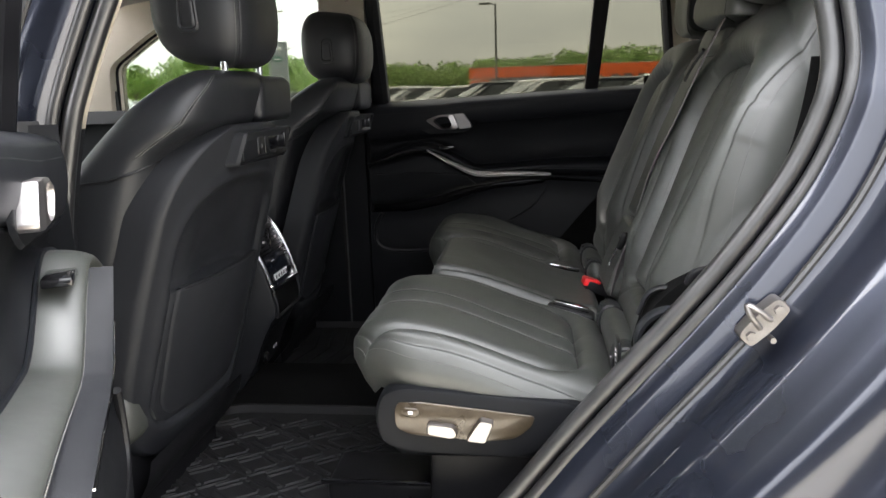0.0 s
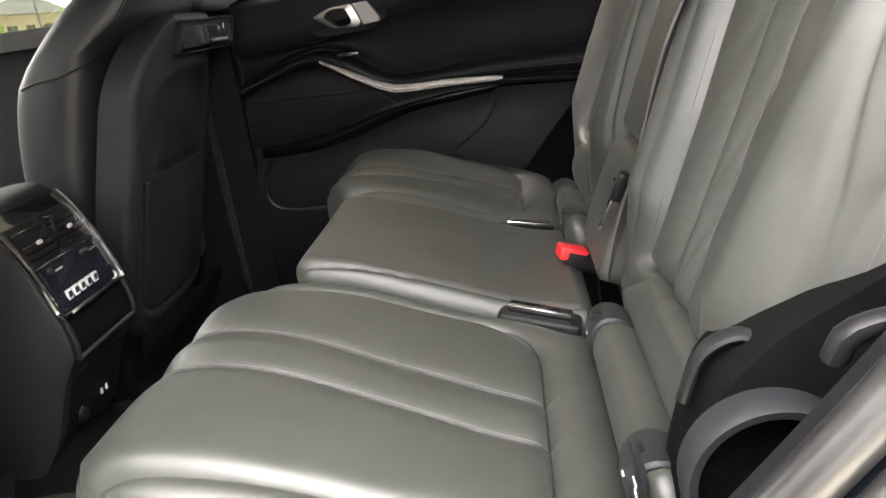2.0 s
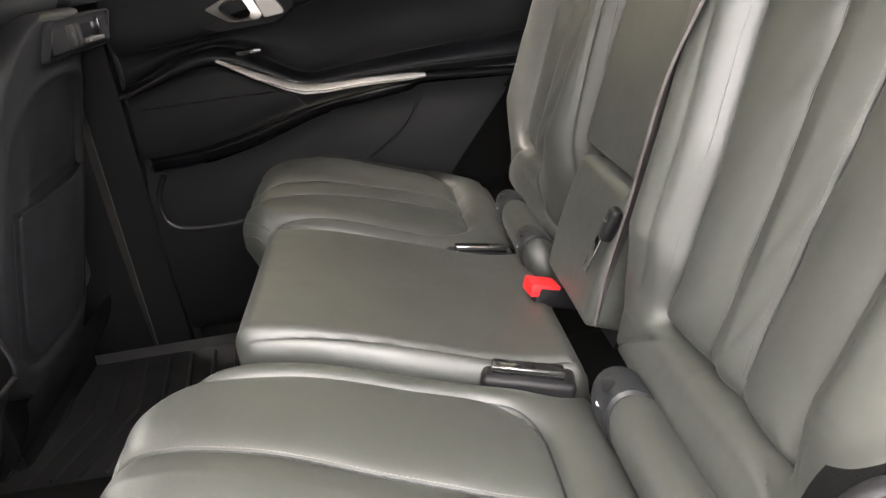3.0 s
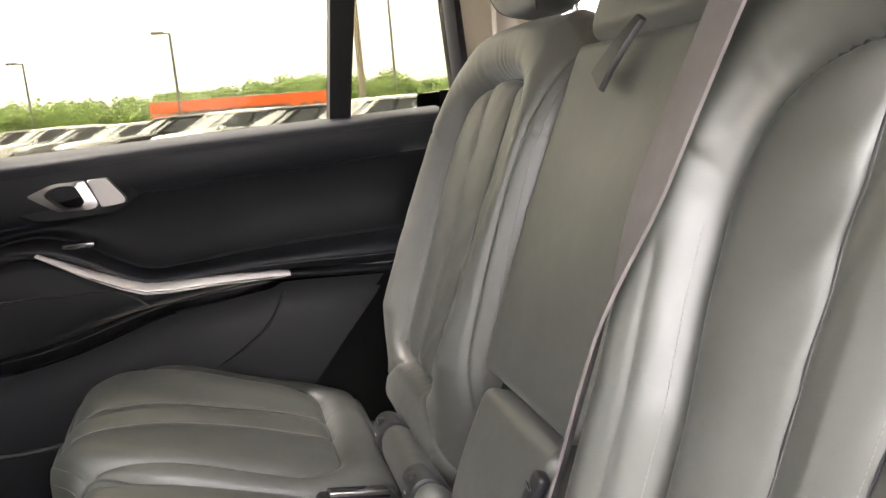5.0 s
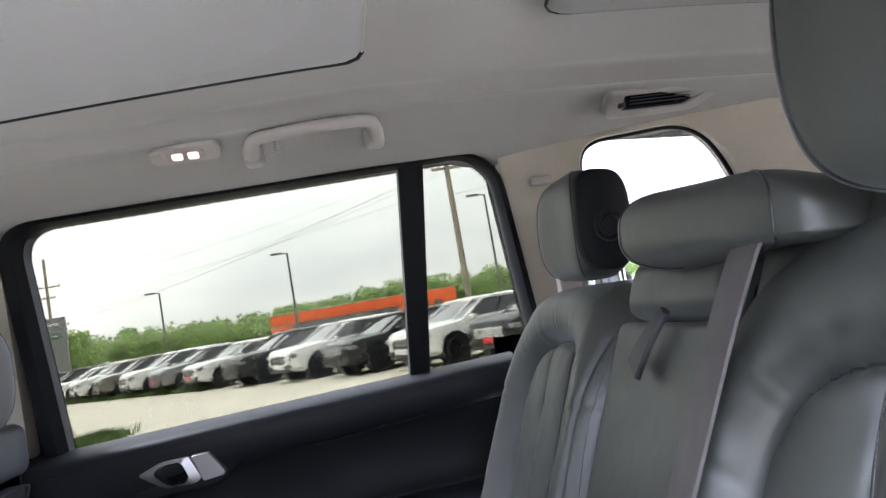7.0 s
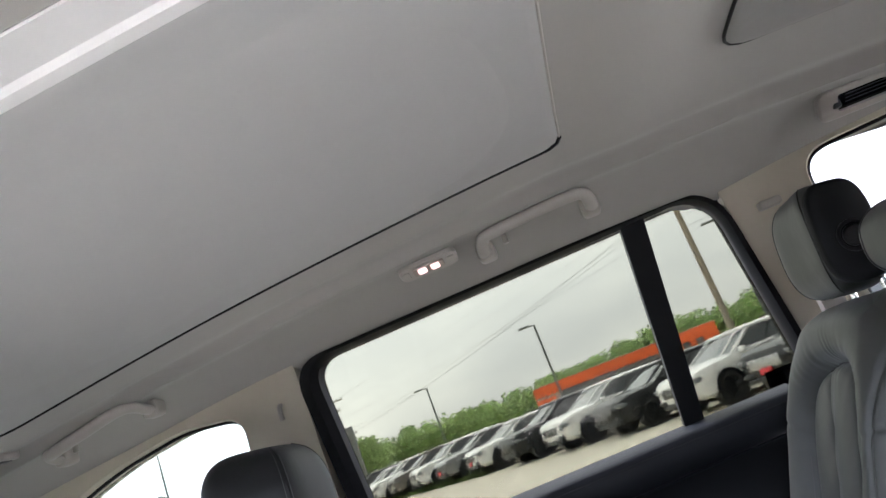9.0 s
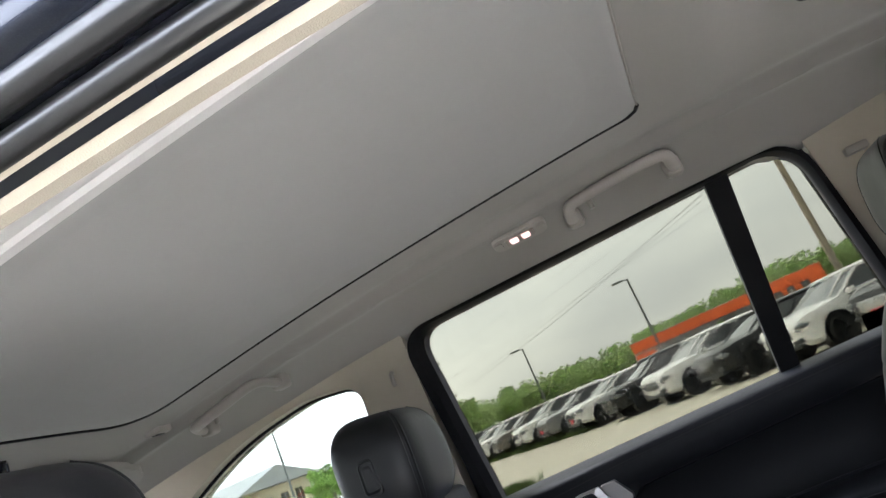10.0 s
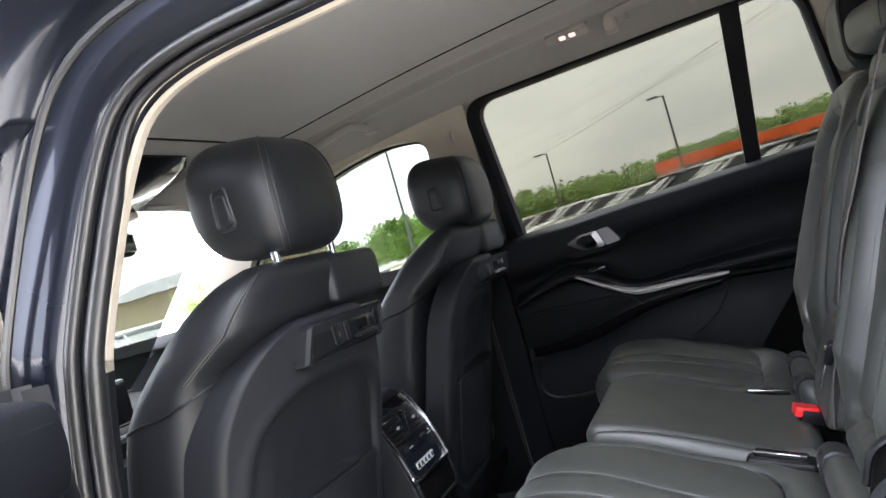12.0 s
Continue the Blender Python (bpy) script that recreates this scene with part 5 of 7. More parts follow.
red_b = thing("belt_buckle", "black belt buckle with a bright red release button", "belt buckle", "belt buckles", at=(0.165, 1.90, 0.80))
m_ = Matrix.Translation((0.180, 1.882, 0.813)) @ Matrix.Rotation(radians(8), 4, "Z") @ Matrix.Rotation(radians(20), 4, "Y")
part("body", moved(rbox(-0.02, 0.055, -0.019, 0.019, -0.016, 0.014, 0.005, 3), m_), PLASTIC_HARD, red_b)
part("button", moved(rbox(-0.030, 0.014, -0.0185, 0.0185, -0.004, 0.0165, 0.004, 2), m_), RED, red_b, "bright red release button")
for yb, lab in ((1.692, "slim black buckle with chrome edge sunk beside the near cushion"), (2.075, "slim black buckle sunk beside the far cushion")):
    bk = thing("belt_buckle", lab, "belt buckle", "belt buckles", at=(0.11, yb, 0.79))
    m_ = Matrix.Translation((0.112, yb, 0.809)) @ Matrix.Rotation(radians(-8 if yb < C else 6), 4, "Z") @ Matrix.Rotation(radians(13), 4, "Y")
    part("pocket", moved(rbox(-0.052, 0.060, -0.022, 0.022, -0.03, 0.002, 0.008, 3), m_), PLASTIC_HARD, bk)
    part("body", moved(rbox(-0.040, 0.045, -0.012, 0.012, -0.02, 0.010, 0.003, 2), m_), GLOSS, bk)
    part("chrome_edge", moved(rbox(-0.041, 0.044, -0.0135, -0.0095, 0.006, 0.0125, 0.0012), m_), CHROME, bk)

# child-seat anchor covers low on the outer backrests, roll between cushion and back
def anchor_roll(yc, w, k_=1.0):
    t = thing("anchor_cover", "black moulded child-seat anchor cover between cushion and backrest", "anchor cover", "anchor covers", at=(0.2, yc, 0.76))
    rows = []
    for y in np.linspace(yc - w / 2 - 0.012, yc + w / 2 + 0.012, 40):
        e = min(1.0, math.sqrt(max(0.02, 1 - max(0, (abs(y - yc) - w / 2 + 0.026) / 0.040) ** 2)))
        rows.append([(0.205 + e * k_ * (0.034 * math.cos(k) - 0.012 * math.sin(k)), y, 0.800 + e * k_ * 0.052 * math.sin(k)) for k in np.linspace(0, TAU, 20, endpoint=False)])
    part("roll", skin(rows), LEATHER, t)
    for dy in (-w / 2 + 0.045, w / 2 - 0.045):
        lid = [[(0.203 + k * k_ * (0.034 * math.cos(q) - 0.012 * math.sin(q)), yc + dy + e, 0.802 + k * k_ * 0.052 * math.sin(q)) for q in np.linspace(0, TAU, 24, endpoint=False)] for e, k in ((-0.026, 0.98), (-0.023, 1.045), (0.023, 1.045), (0.026, 0.98))]
        part("anchor_lid", skin(lid), LEATHER_SMOOTH, t, "black flip lid of the child-seat anchor")
        part("lid_slot", rbox(0.190 - 0.018 * k_, 0.196 - 0.010 * k_, yc + dy - 0.008, yc + dy + 0.008, 0.800 + 0.048 * k_, 0.800 + 0.055 * k_, 0.001), PLASTIC_HARD, t)
        part("lid_mark", moved(cyl(0, 0, 0, 0.007, 0.0012, "z", 16), Matrix.Translation((0.205 - 0.035 * k_, yc + dy, 0.800 + 0.0335 * k_)) @ Matrix.Rotation(radians(-52), 4, "Y")), WHITE_MARK, t)
    return t


anchor_roll(1.445, 0.36)
anchor_roll(2.120, 0.28, 0.92)

# seat-back release lever and hinge cover by the near opening
hin = thing("hinge_cover", "black curved plastic hinge cover and lever beside the near seat", "seat hinge", at=(0.29, 1.19, 0.78))
arc = [(0.252 + 0.060 * math.cos(q), 0.893 + 0.060 * math.sin(q)) for q in np.linspace(radians(48), radians(196), 30)] + [(0.188, 0.80), (0.182, 0.72)]
arc = smooth_path(arc, 50)
part("cover", skin([[(x + k * (0.252 - x) * 0.16, y, z + k * (0.893 - z) * 0.16) for y, k in ((1.196, 0.30), (1.199, 0.10), (1.206, 0.0), (1.216, 0.0), (1.224, 0.10), (1.226, 0.95), (1.198, 0.95))] for x, z in arc]), SHELL, hin, "curved black plastic arch")
# black block added for the unlit gap behind the arch
part("gap_filler", plate([(x, 1.228, z) for x, z in rounded([(0.192, 0.60), (0.200, 0.86), (0.222, 0.945), (0.262, 0.985), (0.34, 1.03), (0.56, 1.27), (0.66, 1.27), (0.66, 0.60)], 0.02, 5)], 0.075, (0, 1, 0)), CARPET, hin, "black block standing in for the dark gap beside the seat")
part("lever", tube(smooth_path([(0.268, 1.160, 1.006), (0.278, 1.156, 1.024), (0.33, 1.152, 1.034), (0.42, 1.15, 1.042)], 24), 0.011, n=12, flat=0.7), PLASTIC_HARD, hin)
part("inner_arch", tube(smooth_path([(0.206, 1.262, 0.925), (0.220, 1.262, 0.960), (0.245, 1.260, 0.974), (0.268, 1.258, 0.962)], 20), 0.008, n=10, flat=0.6), PLASTIC_HARD, hin)
lbl = thing("warning_label", "small black care label with white unreadable print at the seat gap", "label", at=(0.172, 1.25, 0.815))
part("tag", rbox(0.168, 0.174, 1.226, 1.275, 0.815, 0.885, 0.001), PLASTIC_HARD, lbl)
for k in range(4):
    part("print_bar", rbox(0.1668, 0.1680, 1.240 + 0.002 * k, 1.248 + 0.003 * k, 0.836 + 0.009 * k, 0.839 + 0.009 * k, 0.0), WHITE_MARK, lbl)

# floor mat and seat rail
fm = thing("floor_mat", "black ribbed rubber floor mat in the rear footwell", "floor mat", at=(-0.55, 1.45, 0.47))
loop = even(rounded([(-0.96, 1.22), (-0.22, 1.20), (-0.22, 1.80), (-0.74, 1.804), (-0.795, 1.792), (-0.85, 1.682), (-0.96, 1.625)], [0.05, 0.06, 0.05, 0.02, 0.03, 0.03, 0.03], 5), 120)
mc = loop.mean(0)
part("tray", skin([[(x, y, z) for x, y in mc + (loop - mc) * k] for k, z in ((1.0, 0.470), (1.0, 0.503), (0.992, 0.508), (0.972, 0.507), (0.955, 0.497), (0.945, 0.489))]), MAT_RUBBER, fm)
for i in range(14):
    for j in range(8):
        x, y = -0.86 + 0.046 * i, 1.30 + 0.060 * j
        if y > (1.60 if x < -0.80 else 1.75):
            continue
        a = 0.62 if (i // 2 + j) % 2 else -0.62
        for d in (-0.009, 0.009):
            part("rib", tube([(x + d * math.sin(a) - 0.034 * math.cos(a), y + d * math.cos(a) + 0.034 * math.sin(a), 0.4895), (x + d * math.sin(a) + 0.034 * math.cos(a), y + d * math.cos(a) - 0.034 * math.sin(a), 0.4895)], 0.0045, n=6), MAT_RUBBER, fm)
fm2 = thing("floor_mat", "black ribbed rubber floor mat beyond the middle tunnel", "floor mat", at=(-0.55, 2.3, 0.47))
loop = rounded([(-0.93, 2.06), (-0.22, 2.06), (-0.22, 2.54), (-0.93, 2.54)], 0.06, 6)
part("tray", skin([[(x, y, 0.478) for x, y in loop], [(x, y, 0.506) for x, y in loop], [(x, y, 0.486) for x, y in loop.mean(0) + (loop - loop.mean(0)) * 0.95]]), MAT_RUBBER, fm2)
for k in range(10):
    x = -0.8 + 0.05 * k
    part("rib", tube([(x, 2.10, 0.488), (x + 0.05, 2.3, 0.489), (x + 0.02, 2.5, 0.488)], 0.005, n=6), MAT_RUBBER, fm2)
rl = thing("seat_rail", "black seat rail cover with a metal edge on the floor", "seat rail", at=(-0.2, 1.42, 0.48))
part("cover", rbox(-0.40, 0.10, 1.36, 1.50, 0.475, 0.535, 0.012, 3), PLASTIC_HARD, rl)
part("edge", rbox(-0.41, -0.10, 1.355, 1.365, 0.532, 0.541, 0.002), GLOSS, rl)

# ---- front seats ----
def front_seat(yc, label, turn):
    s = thing("front_seat", label, "car seat", "front seats", at=(-0.8, yc, 0.5))
    def centre_x(z):
        return -0.630 + (z - 1.22) * 0.30
    xf = line((0.55, -0.93), (0.80, -0.87), (1.0, -0.87), (1.15, -0.835), (1.22, -0.78), (1.29, -0.715), (1.335, -0.655), (1.366, -0.600))
    hwf = line((0.55, 0.21), (0.70, 0.235), (0.9, 0.246), (1.1, 0.248), (1.2, 0.245), (1.27, 0.228), (1.32, 0.200), (1.35, 0.165), (1.366, 0.115))
    def body(z, a, proud=0.0):
        """A point on the leather body at height z; a: the angle from the rear, towards the near side when negative."""
        x1, x0 = centre_x(z) + np.interp(z, [1.215, 1.272], [0.008, 0.070]) - 0.03 * max(0, (z - 1.320) / 0.045) ** 3, xf(z)
        th, xm, hw = (x1 - x0) / 2, (x1 + x0) / 2, hwf(z)
        c, q = math.cos(a), math.sin(a)
        return (xm + math.copysign(abs(c) ** 0.55, c) * (th + proud), yc + math.copysign(abs(q) ** 0.55, q) * (hw + proud), z)
    rows = [[body(z, a) for a in np.linspace(0, TAU, 72, endpoint=False)] for z in np.r_[np.linspace(0.58, 1.20, 20), np.linspace(1.22, 1.32, 12), np.linspace(1.325, 1.366, 12)]]
    ba = part("backrest", skin(rows), LEATHER_SMOOTH, s, "smooth black leather seat back")
    # hard back shell with a raised surround, pocket and handle panel
    sx = lambda z: centre_x(z) + 0.066  # noqa: E731
    def on_back(a, b, h):       # a: height over 0.60, b: across, h: proud to the rear
        z = 0.60 + a
        return (sx(z) + h - 0.045 * (abs(b - 0.06 * turn) / 0.26) ** 2.2, yc + b, z)
    def shell_h(a, b, d):
        # an arched recess, its lower part filled by the map pocket
        up_ = ((np.abs(b - 0.012 * turn) / 0.190) ** 2.8 + (np.maximum(a - 0.40, 0) / 0.150) ** 2.8) ** (1 / 2.8)
        pocket = np.where(a > 0.40, (up_ - 1) * 0.16, box_dist(a, b - 0.012 * turn, 0.075, 0.80, 0.190, 0.070))
        rec = 1 / (1 + np.exp(pocket / 0.0045))
        low = 1 / (1 + np.exp((a - 0.365) / 0.003))
        hollow = 0.020 + 0.030 * np.clip((0.56 - a) / 0.16, 0, 1) * np.exp(-((b / 0.11) ** 4))
        return 0.034 - rec * (1 - low) * hollow - rec * low * 0.004 + groove(pocket, 0.0035, 0.005) + rec * groove(a - 0.365, 0.0035, 0.005) + 0.004 * np.exp(-((pocket - 0.018) / 0.012) ** 2)
    part("back_shell", flip(pad(0.664, lambda a: 0.244 - 0.045 * max(0, 1 - a / 0.25) ** 2 - 0.012 * max(0, (a - 0.35) / 0.3), shell_h, lambda a, b, h: on_back(a, b, h), 170, 150, r=0.014, drop=0.020, depth=0.05, rc=0.09, rc2=0.17)), SHELL, s, "hard black seat back shell with arched recess")
    part("pocket_panel", flip(pad(0.278, lambda a: 0.176 - 0.012 * max(0, 1 - a / 0.2), lambda a, b, d: 0.0345 + 0.0 * a, lambda a, b, h: on_back(0.084 + a, b + 0.012 * turn, h), 40, 50, r=0.006, drop=0.006, depth=0.010, rc=0.06, rc2=0.010)), SHELL, s, "firm map pocket panel")
    part("pocket_edge", tube([on_back(0.363, b + 0.012 * turn, 0.032) for b in np.linspace(-0.172, 0.172, 30)], 0.0024, n=6), LEATHER_SMOOTH, s)
    # carrier panel with easy-entry buttons
    y0, y1 = (yc - 0.100, yc + 0.186) if turn > 0 else (yc - 0.112, yc + 0.205)
    ph = lambda z: sx(z) + 0.028  # noqa: E731
    loop = rounded([(y0, 1.184), (y1, 1.184), (y1, 1.250), (y0 + 0.012, 1.249)], [0.012, 0.012, 0.016, 0.012], 6)
    pc = loop.mean(0)
    hp = part("handle_panel", skin([[(ph(z) - 0.02, y, z) for y, z in loop], [(ph(z) + 0.012, y, z) for y, z in loop], [(ph(z) + 0.018, y, z) for y, z in pc + (loop - pc) * 0.96], [(ph(z) + 0.018, y, z) for y, z in pc + (loop - pc) * 0.92], [(ph(z) + 0.013, y, z) for y, z in pc + (loop - pc) * 0.89]]), SHELL, s, "black panel with entry buttons and bag hook")
    fz = ph(1.220)
    # bag hook: bright only on the passenger seat, its glint put into the material
    for nm, d0, d1, b0, b1, z0, z1, r_, m_, lab in (("panel_inlay", 0.010, 0.0165, 0.014, -0.014, 1.194, 1.241, 0.003, PLASTIC, ""), ("button", 0.012, 0.020, 0.088, 0.122, 1.200, 1.236, 0.004, PLASTIC_HARD, ""),
                                                 ("button_mark", 0.0200, 0.0206, 0.103, 0.107, 1.213, 1.222, 0.0, THREAD, ""), ("button_bar", 0.012, 0.0195, 0.130, 0.146, 1.200, 1.236, 0.004, PLASTIC_HARD, ""),
                                                 ("hook_recess", 0.012, 0.0170, 0.155, 0.245, 1.198, 1.240, 0.004, GLOSS, ""), ("bag_hook", 0.014, 0.028, 0.163, 0.238, 1.199, 1.206, 0.0025, PLASTIC_HARD if turn > 0 else HANDLE, ""), ("hook_side", 0.014, 0.024, 0.236, 0.243, 1.202, 1.238, 0.002, GLOSS, "")):
        b0, b1 = y0 - yc + b0, (y1 - yc if nm == "panel_inlay" else y0 - yc) + b1
        part(nm, rbox(fz + d0, fz + d1, yc + b0, yc + b1, z0, z1, r_), m_, hp, lab)
    # seams on the shoulder
    for sg in (-1, 1):
        pth = np.array([body(z, sg * a, 0.0008) for z, a in zip(np.linspace(1.358, 1.215, 70), np.linspace(0.95, 1.22, 70))])
        part("shoulder_seam", tube(pth, 0.0014, n=6), PLASTIC_HARD, ba)
        for da in (-0.035, 0.035):
            part("stitching", stitches([body(z, sg * (a + da), 0.0012) for z, a in zip(np.linspace(1.355, 1.218, 70), np.linspace(0.95, 1.22, 70))]), THREAD, ba)
        low = [body(z, sg * a, 0.001) for z, a in zip(np.linspace(1.215, 1.165, 40), np.linspace(0.45, 1.9, 40))]
        part("side_seam", tube(low, 0.0024, n=6), PLASTIC_HARD, ba)
    # headrest
    hx, hz, hy = (-0.590 if turn > 0 else -0.578), (1.482 if turn > 0 else 1.458), yc + (0.016 if turn > 0 else 0.030)
    shell, gr = headrest_shell(hx, hy, hz, 0.100, 0.128, 0.106, tilt=0.13, sq=3.9, sq2=2.6, front=0, grid=True)
    hd = part("headrest", shell, LEATHER_SMOOTH, s, "black leather headrest with stitched side panels")
    for k in (5, 39):
        pth = smooth_path(gr[4:37, k][::4], 60)
        part("seam", tube(pth, 0.0026, n=6), LEATHER_SMOOTH, hd)
        pth = smooth_path(gr[4:37, 6 if k == 5 else 38][::4], 60)
        part("stitching", stitches(pth), THREAD, hd)
    bl = rounded([(-0.016, -0.028), (0.016, -0.028), (0.013, 0.028), (-0.013, 0.028)], 0.010, 6)
    for sg in (-1, 1):
        by = hy + sg * 0.1255
        part("release_button", skin([[(hx - 0.005 + a, by + sg * d, hz - 0.012 + b) for a, b in bl * k] for k, d in ((1.35, -0.006), (1.3, 0.002), (1.12, 0.004), (1.02, 0.001), (0.95, 0.0), (0.72, 0.004), (0.6, 0.0045))]), LEATHER_SMOOTH, hd, "raised oval release button under the leather")
    for dy in (-0.078, 0.108):
        part("headrest_post", cyl(-0.553, hy + dy, 1.310, 0.0078, 0.12, "z", 16), CHROME, s, "chrome headrest post")
        part("post_collar", cyl(-0.553, hy + dy, 1.343, 0.014, 0.008, "z", 16, bevel=0.002), PLASTIC_HARD, s)
    # wing beside the posts
    part("shoulder_wing", rbox(-0.602, -0.522, yc + 0.045, yc + 0.248, 1.262, 1.358, 0.022, 4), LEATHER_SMOOTH, s)
    # cushion and base
    part("cushion", rbox(-1.22, -0.72, yc - 0.26, yc + 0.26, 0.66, 0.80, 0.05, 4), LEATHER, s)
    part("base", rbox(-1.15, -0.76, yc - 0.20, yc + 0.20, 0.46, 0.68, 0.02), PLASTIC_HARD, s)
    part("lower_skirt", skin([[(-0.78 + 0.10 * math.sin(t * 1.5) - 0.02, yc + b, 0.48 + 0.16 * t) for b in np.linspace(-0.23, 0.23, 14)] for t in np.linspace(0, 1, 8)], False, False), PLASTIC_HARD, s)
    return s


front_seat(1.458, "black leather driver's seat seen from behind, headrest raised on chrome posts", 1)
front_seat(2.352, "black leather passenger seat seen from behind, headrest raised on chrome posts", -1)

# ---- rear console between the front seats ----
con = thing("rear_console", "black rear centre console with air vents, climate panel and sockets", "console", at=(-0.8, 1.945, 0.5))
KY0, KY1 = 1.838, 2.058
side_prof = smooth_path([(-0.95, 0.98), (-0.80, 1.005), (-0.745, 0.985), (-0.695, 0.90), (-0.662, 0.80), (-0.655, 0.745), (-0.672, 0.715), (-0.70, 0.66), (-0.735, 0.58), (-0.80, 0.49)], 50)
rows = []
for y, ins in ((KY0, 0.010), (KY0 + 0.004, 0.002), (KY0 + 0.012, 0.0), (KY1 - 0.012, 0.0), (KY1 - 0.004, 0.002), (KY1, 0.010)):
    rows.append([(x - ins, y, z) for x, z in side_prof] + [(-1.6, y, 0.48), (-1.6, y, 0.98)])
part("housing", skin(rows), SHELL, con)
def face(t0, t1, y0, y1, proud, thick=0.012, r=0.006):
    """A piece on the rear face of the console between two heights."""
    zz = np.linspace(t0, t1, 10)
    order = np.argsort(side_prof[8:45, 1])
    px = np.interp(zz, side_prof[8:45, 1][order], side_prof[8:45, 0][order])
    a = [[(x + proud - (r * 0.3 if j in (0, 3) else 0), y, z) for j, y in enumerate((y0, y0 + r, y1 - r, y1))] for x, z in zip(px, zz)]
    b = [[(x + proud - thick, y, z) for y in (y0, y0 + r, y1 - r, y1)] for x, z in zip(px, zz)]
    rows = [list(u) + list(reversed(w)) for u, w in zip(a, b)]
    return skin(rows)
part("fascia", face(0.802, 0.985, KY0 + 0.012, KY1 - 0.010, 0.003), GLOSS, con, "glossy black fascia")
def fx(z):
    order = np.argsort(side_prof[8:45, 1])
    return float(np.interp(z, side_prof[8:45, 1][order], side_prof[8:45, 0][order]))
chrome_path = [(fx(z) + 0.005, KY1 - 0.006, z) for z in np.linspace(0.985, 0.818, 20)] + [(fx(0.808) + 0.006, y, 0.808) for y in np.linspace(KY1 - 0.010, KY0 + 0.012, 10)] + [(fx(z) + 0.005, KY0 + 0.008, z) for z in np.linspace(0.818, 0.985, 20)]
part("bright_bar", tube([(fx(0.894) + 0.006, y, 0.894) for y in np.linspace(KY0 + 0.020, KY1 - 0.020, 12)], 0.0026, n=6), CHROME, con, "thin bright bar under the vents")
part("vent_divider", rbox(fx(0.915) - 0.004, fx(0.915) + 0.010, 1.9450, 1.9510, 0.900, 0.962, 0.002), GLOSS, con)
part("chrome_frame", tube(chrome_path, 0.0056, n=8), CHROME, con, "bright chrome frame round the fascia")
for y0, y1 in ((KY0 + 0.022, 1.944), (1.952, KY1 - 0.022)):
    v = part("air_vent", face(0.900, 0.963, y0, y1, 0.006, 0.008), PLASTIC_HARD, con)
    for z in (0.908, 0.919, 0.930, 0.941, 0.952):
        part("slat", rbox(fx(z) - 0.002, fx(z) + 0.011, y0 + 0.004, y1 - 0.004, z - 0.0018, z + 0.0018, 0.0008), GLOSS, v)
    ym = (y0 + y1) / 2
    part("vent_tab", rbox(fx(0.915) + 0.004, fx(0.930) + 0.017, ym - 0.007, ym + 0.007, 0.926, 0.934, 0.003), SATIN, v)
cp = part("climate_panel", face(0.816, 0.888, KY0 + 0.024, KY1 - 0.022, 0.005, 0.006), DARK_LENS, con, "dark climate control panel")
for y in (1.895, 2.005):
    part("thumb_knob", rbox(fx(0.882), fx(0.882) + 0.016, y - 0.012, y + 0.012, 0.876, 0.888, 0.003), GLOSS, cp)
    part("knob_mark", rbox(fx(0.882) + 0.015, fx(0.882) + 0.0168, y - 0.010, y + 0.010, 0.8805, 0.8835, 0.0005), SATIN, cp)
for k in range(5):
    y = 1.894 + 0.0205 * k
    part("key", rbox(fx(0.836) + 0.003, fx(0.836) + 0.008, y - 0.0085, y + 0.0085, 0.826, 0.845, 0.002), WHITE_MARK, cp)
    part("key_mark", rbox(fx(0.836) + 0.0078, fx(0.836) + 0.0086, y - 0.005, y + 0.005, 0.831, 0.841, 0.0), PLASTIC_HARD, cp)
for y in (KY0 + 0.034, KY1 - 0.032):
    part("round_key", cyl(fx(0.834) + 0.002, y, 0.835, 0.006, 0.005, "x", 16), PLASTIC_HARD, cp)
# no hollow here: a black face stands for the shade inside the tray
part("tray", face(0.738, 0.800, KY0 + 0.014, KY1 - 0.014, 0.0015, 0.02), CARPET, con, "flat black face for the tray's shaded inside under the climate panel")
part("tray_lip", tube([(fx(0.734) + 0.003, y, 0.734) for y in np.linspace(KY0 + 0.014, KY1 - 0.012, 6)], 0.004), HANDLE, con)
for y in (KY0 + 0.012, KY1 - 0.012):
    part("tray_side", tube([(fx(z) + 0.003, y, z) for z in np.linspace(0.736, 0.802, 8)], 0.0045), SHELL, con)
sk = part("socket_panel", face(0.556, 0.700, KY0 + 0.02, KY1 - 0.02, 0.003, 0.01), PLASTIC_HARD, con)
part("power_socket", cyl(fx(0.605) + 0.002, 1.898, 0.605, 0.017, 0.010, "x", 24, bevel=0.003), GLOSS, sk)
part("socket_cap", cyl(fx(0.605) + 0.010, 1.898, 0.605, 0.010, 0.004, "x", 20), PLASTIC_HARD, sk)
for y in (1.968, 1.986):
    part("usb_port", rbox(fx(0.612) + 0.002, fx(0.612) + 0.006, y - 0.0032, y + 0.0032, 0.606, 0.617, 0.001), SATIN, sk)

# ---- dashboard, mirror, visors ahead ----
dash = thing("dashboard", "dark dashboard with vents and glossy screen behind the front seats", "dashboard", at=(-1.8, C, 0.7))
rows = [[(x, y, z) for x, z in ((-1.62, 0.78), (-1.585, 0.90), (-1.60, 1.02), (-1.66, 1.075), (-1.9, 1.10), (-2.12, 1.115))] for y in np.linspace(1.15, 2.62, 30)]
part("top", skin(rows, False, False), PLASTIC, dash)
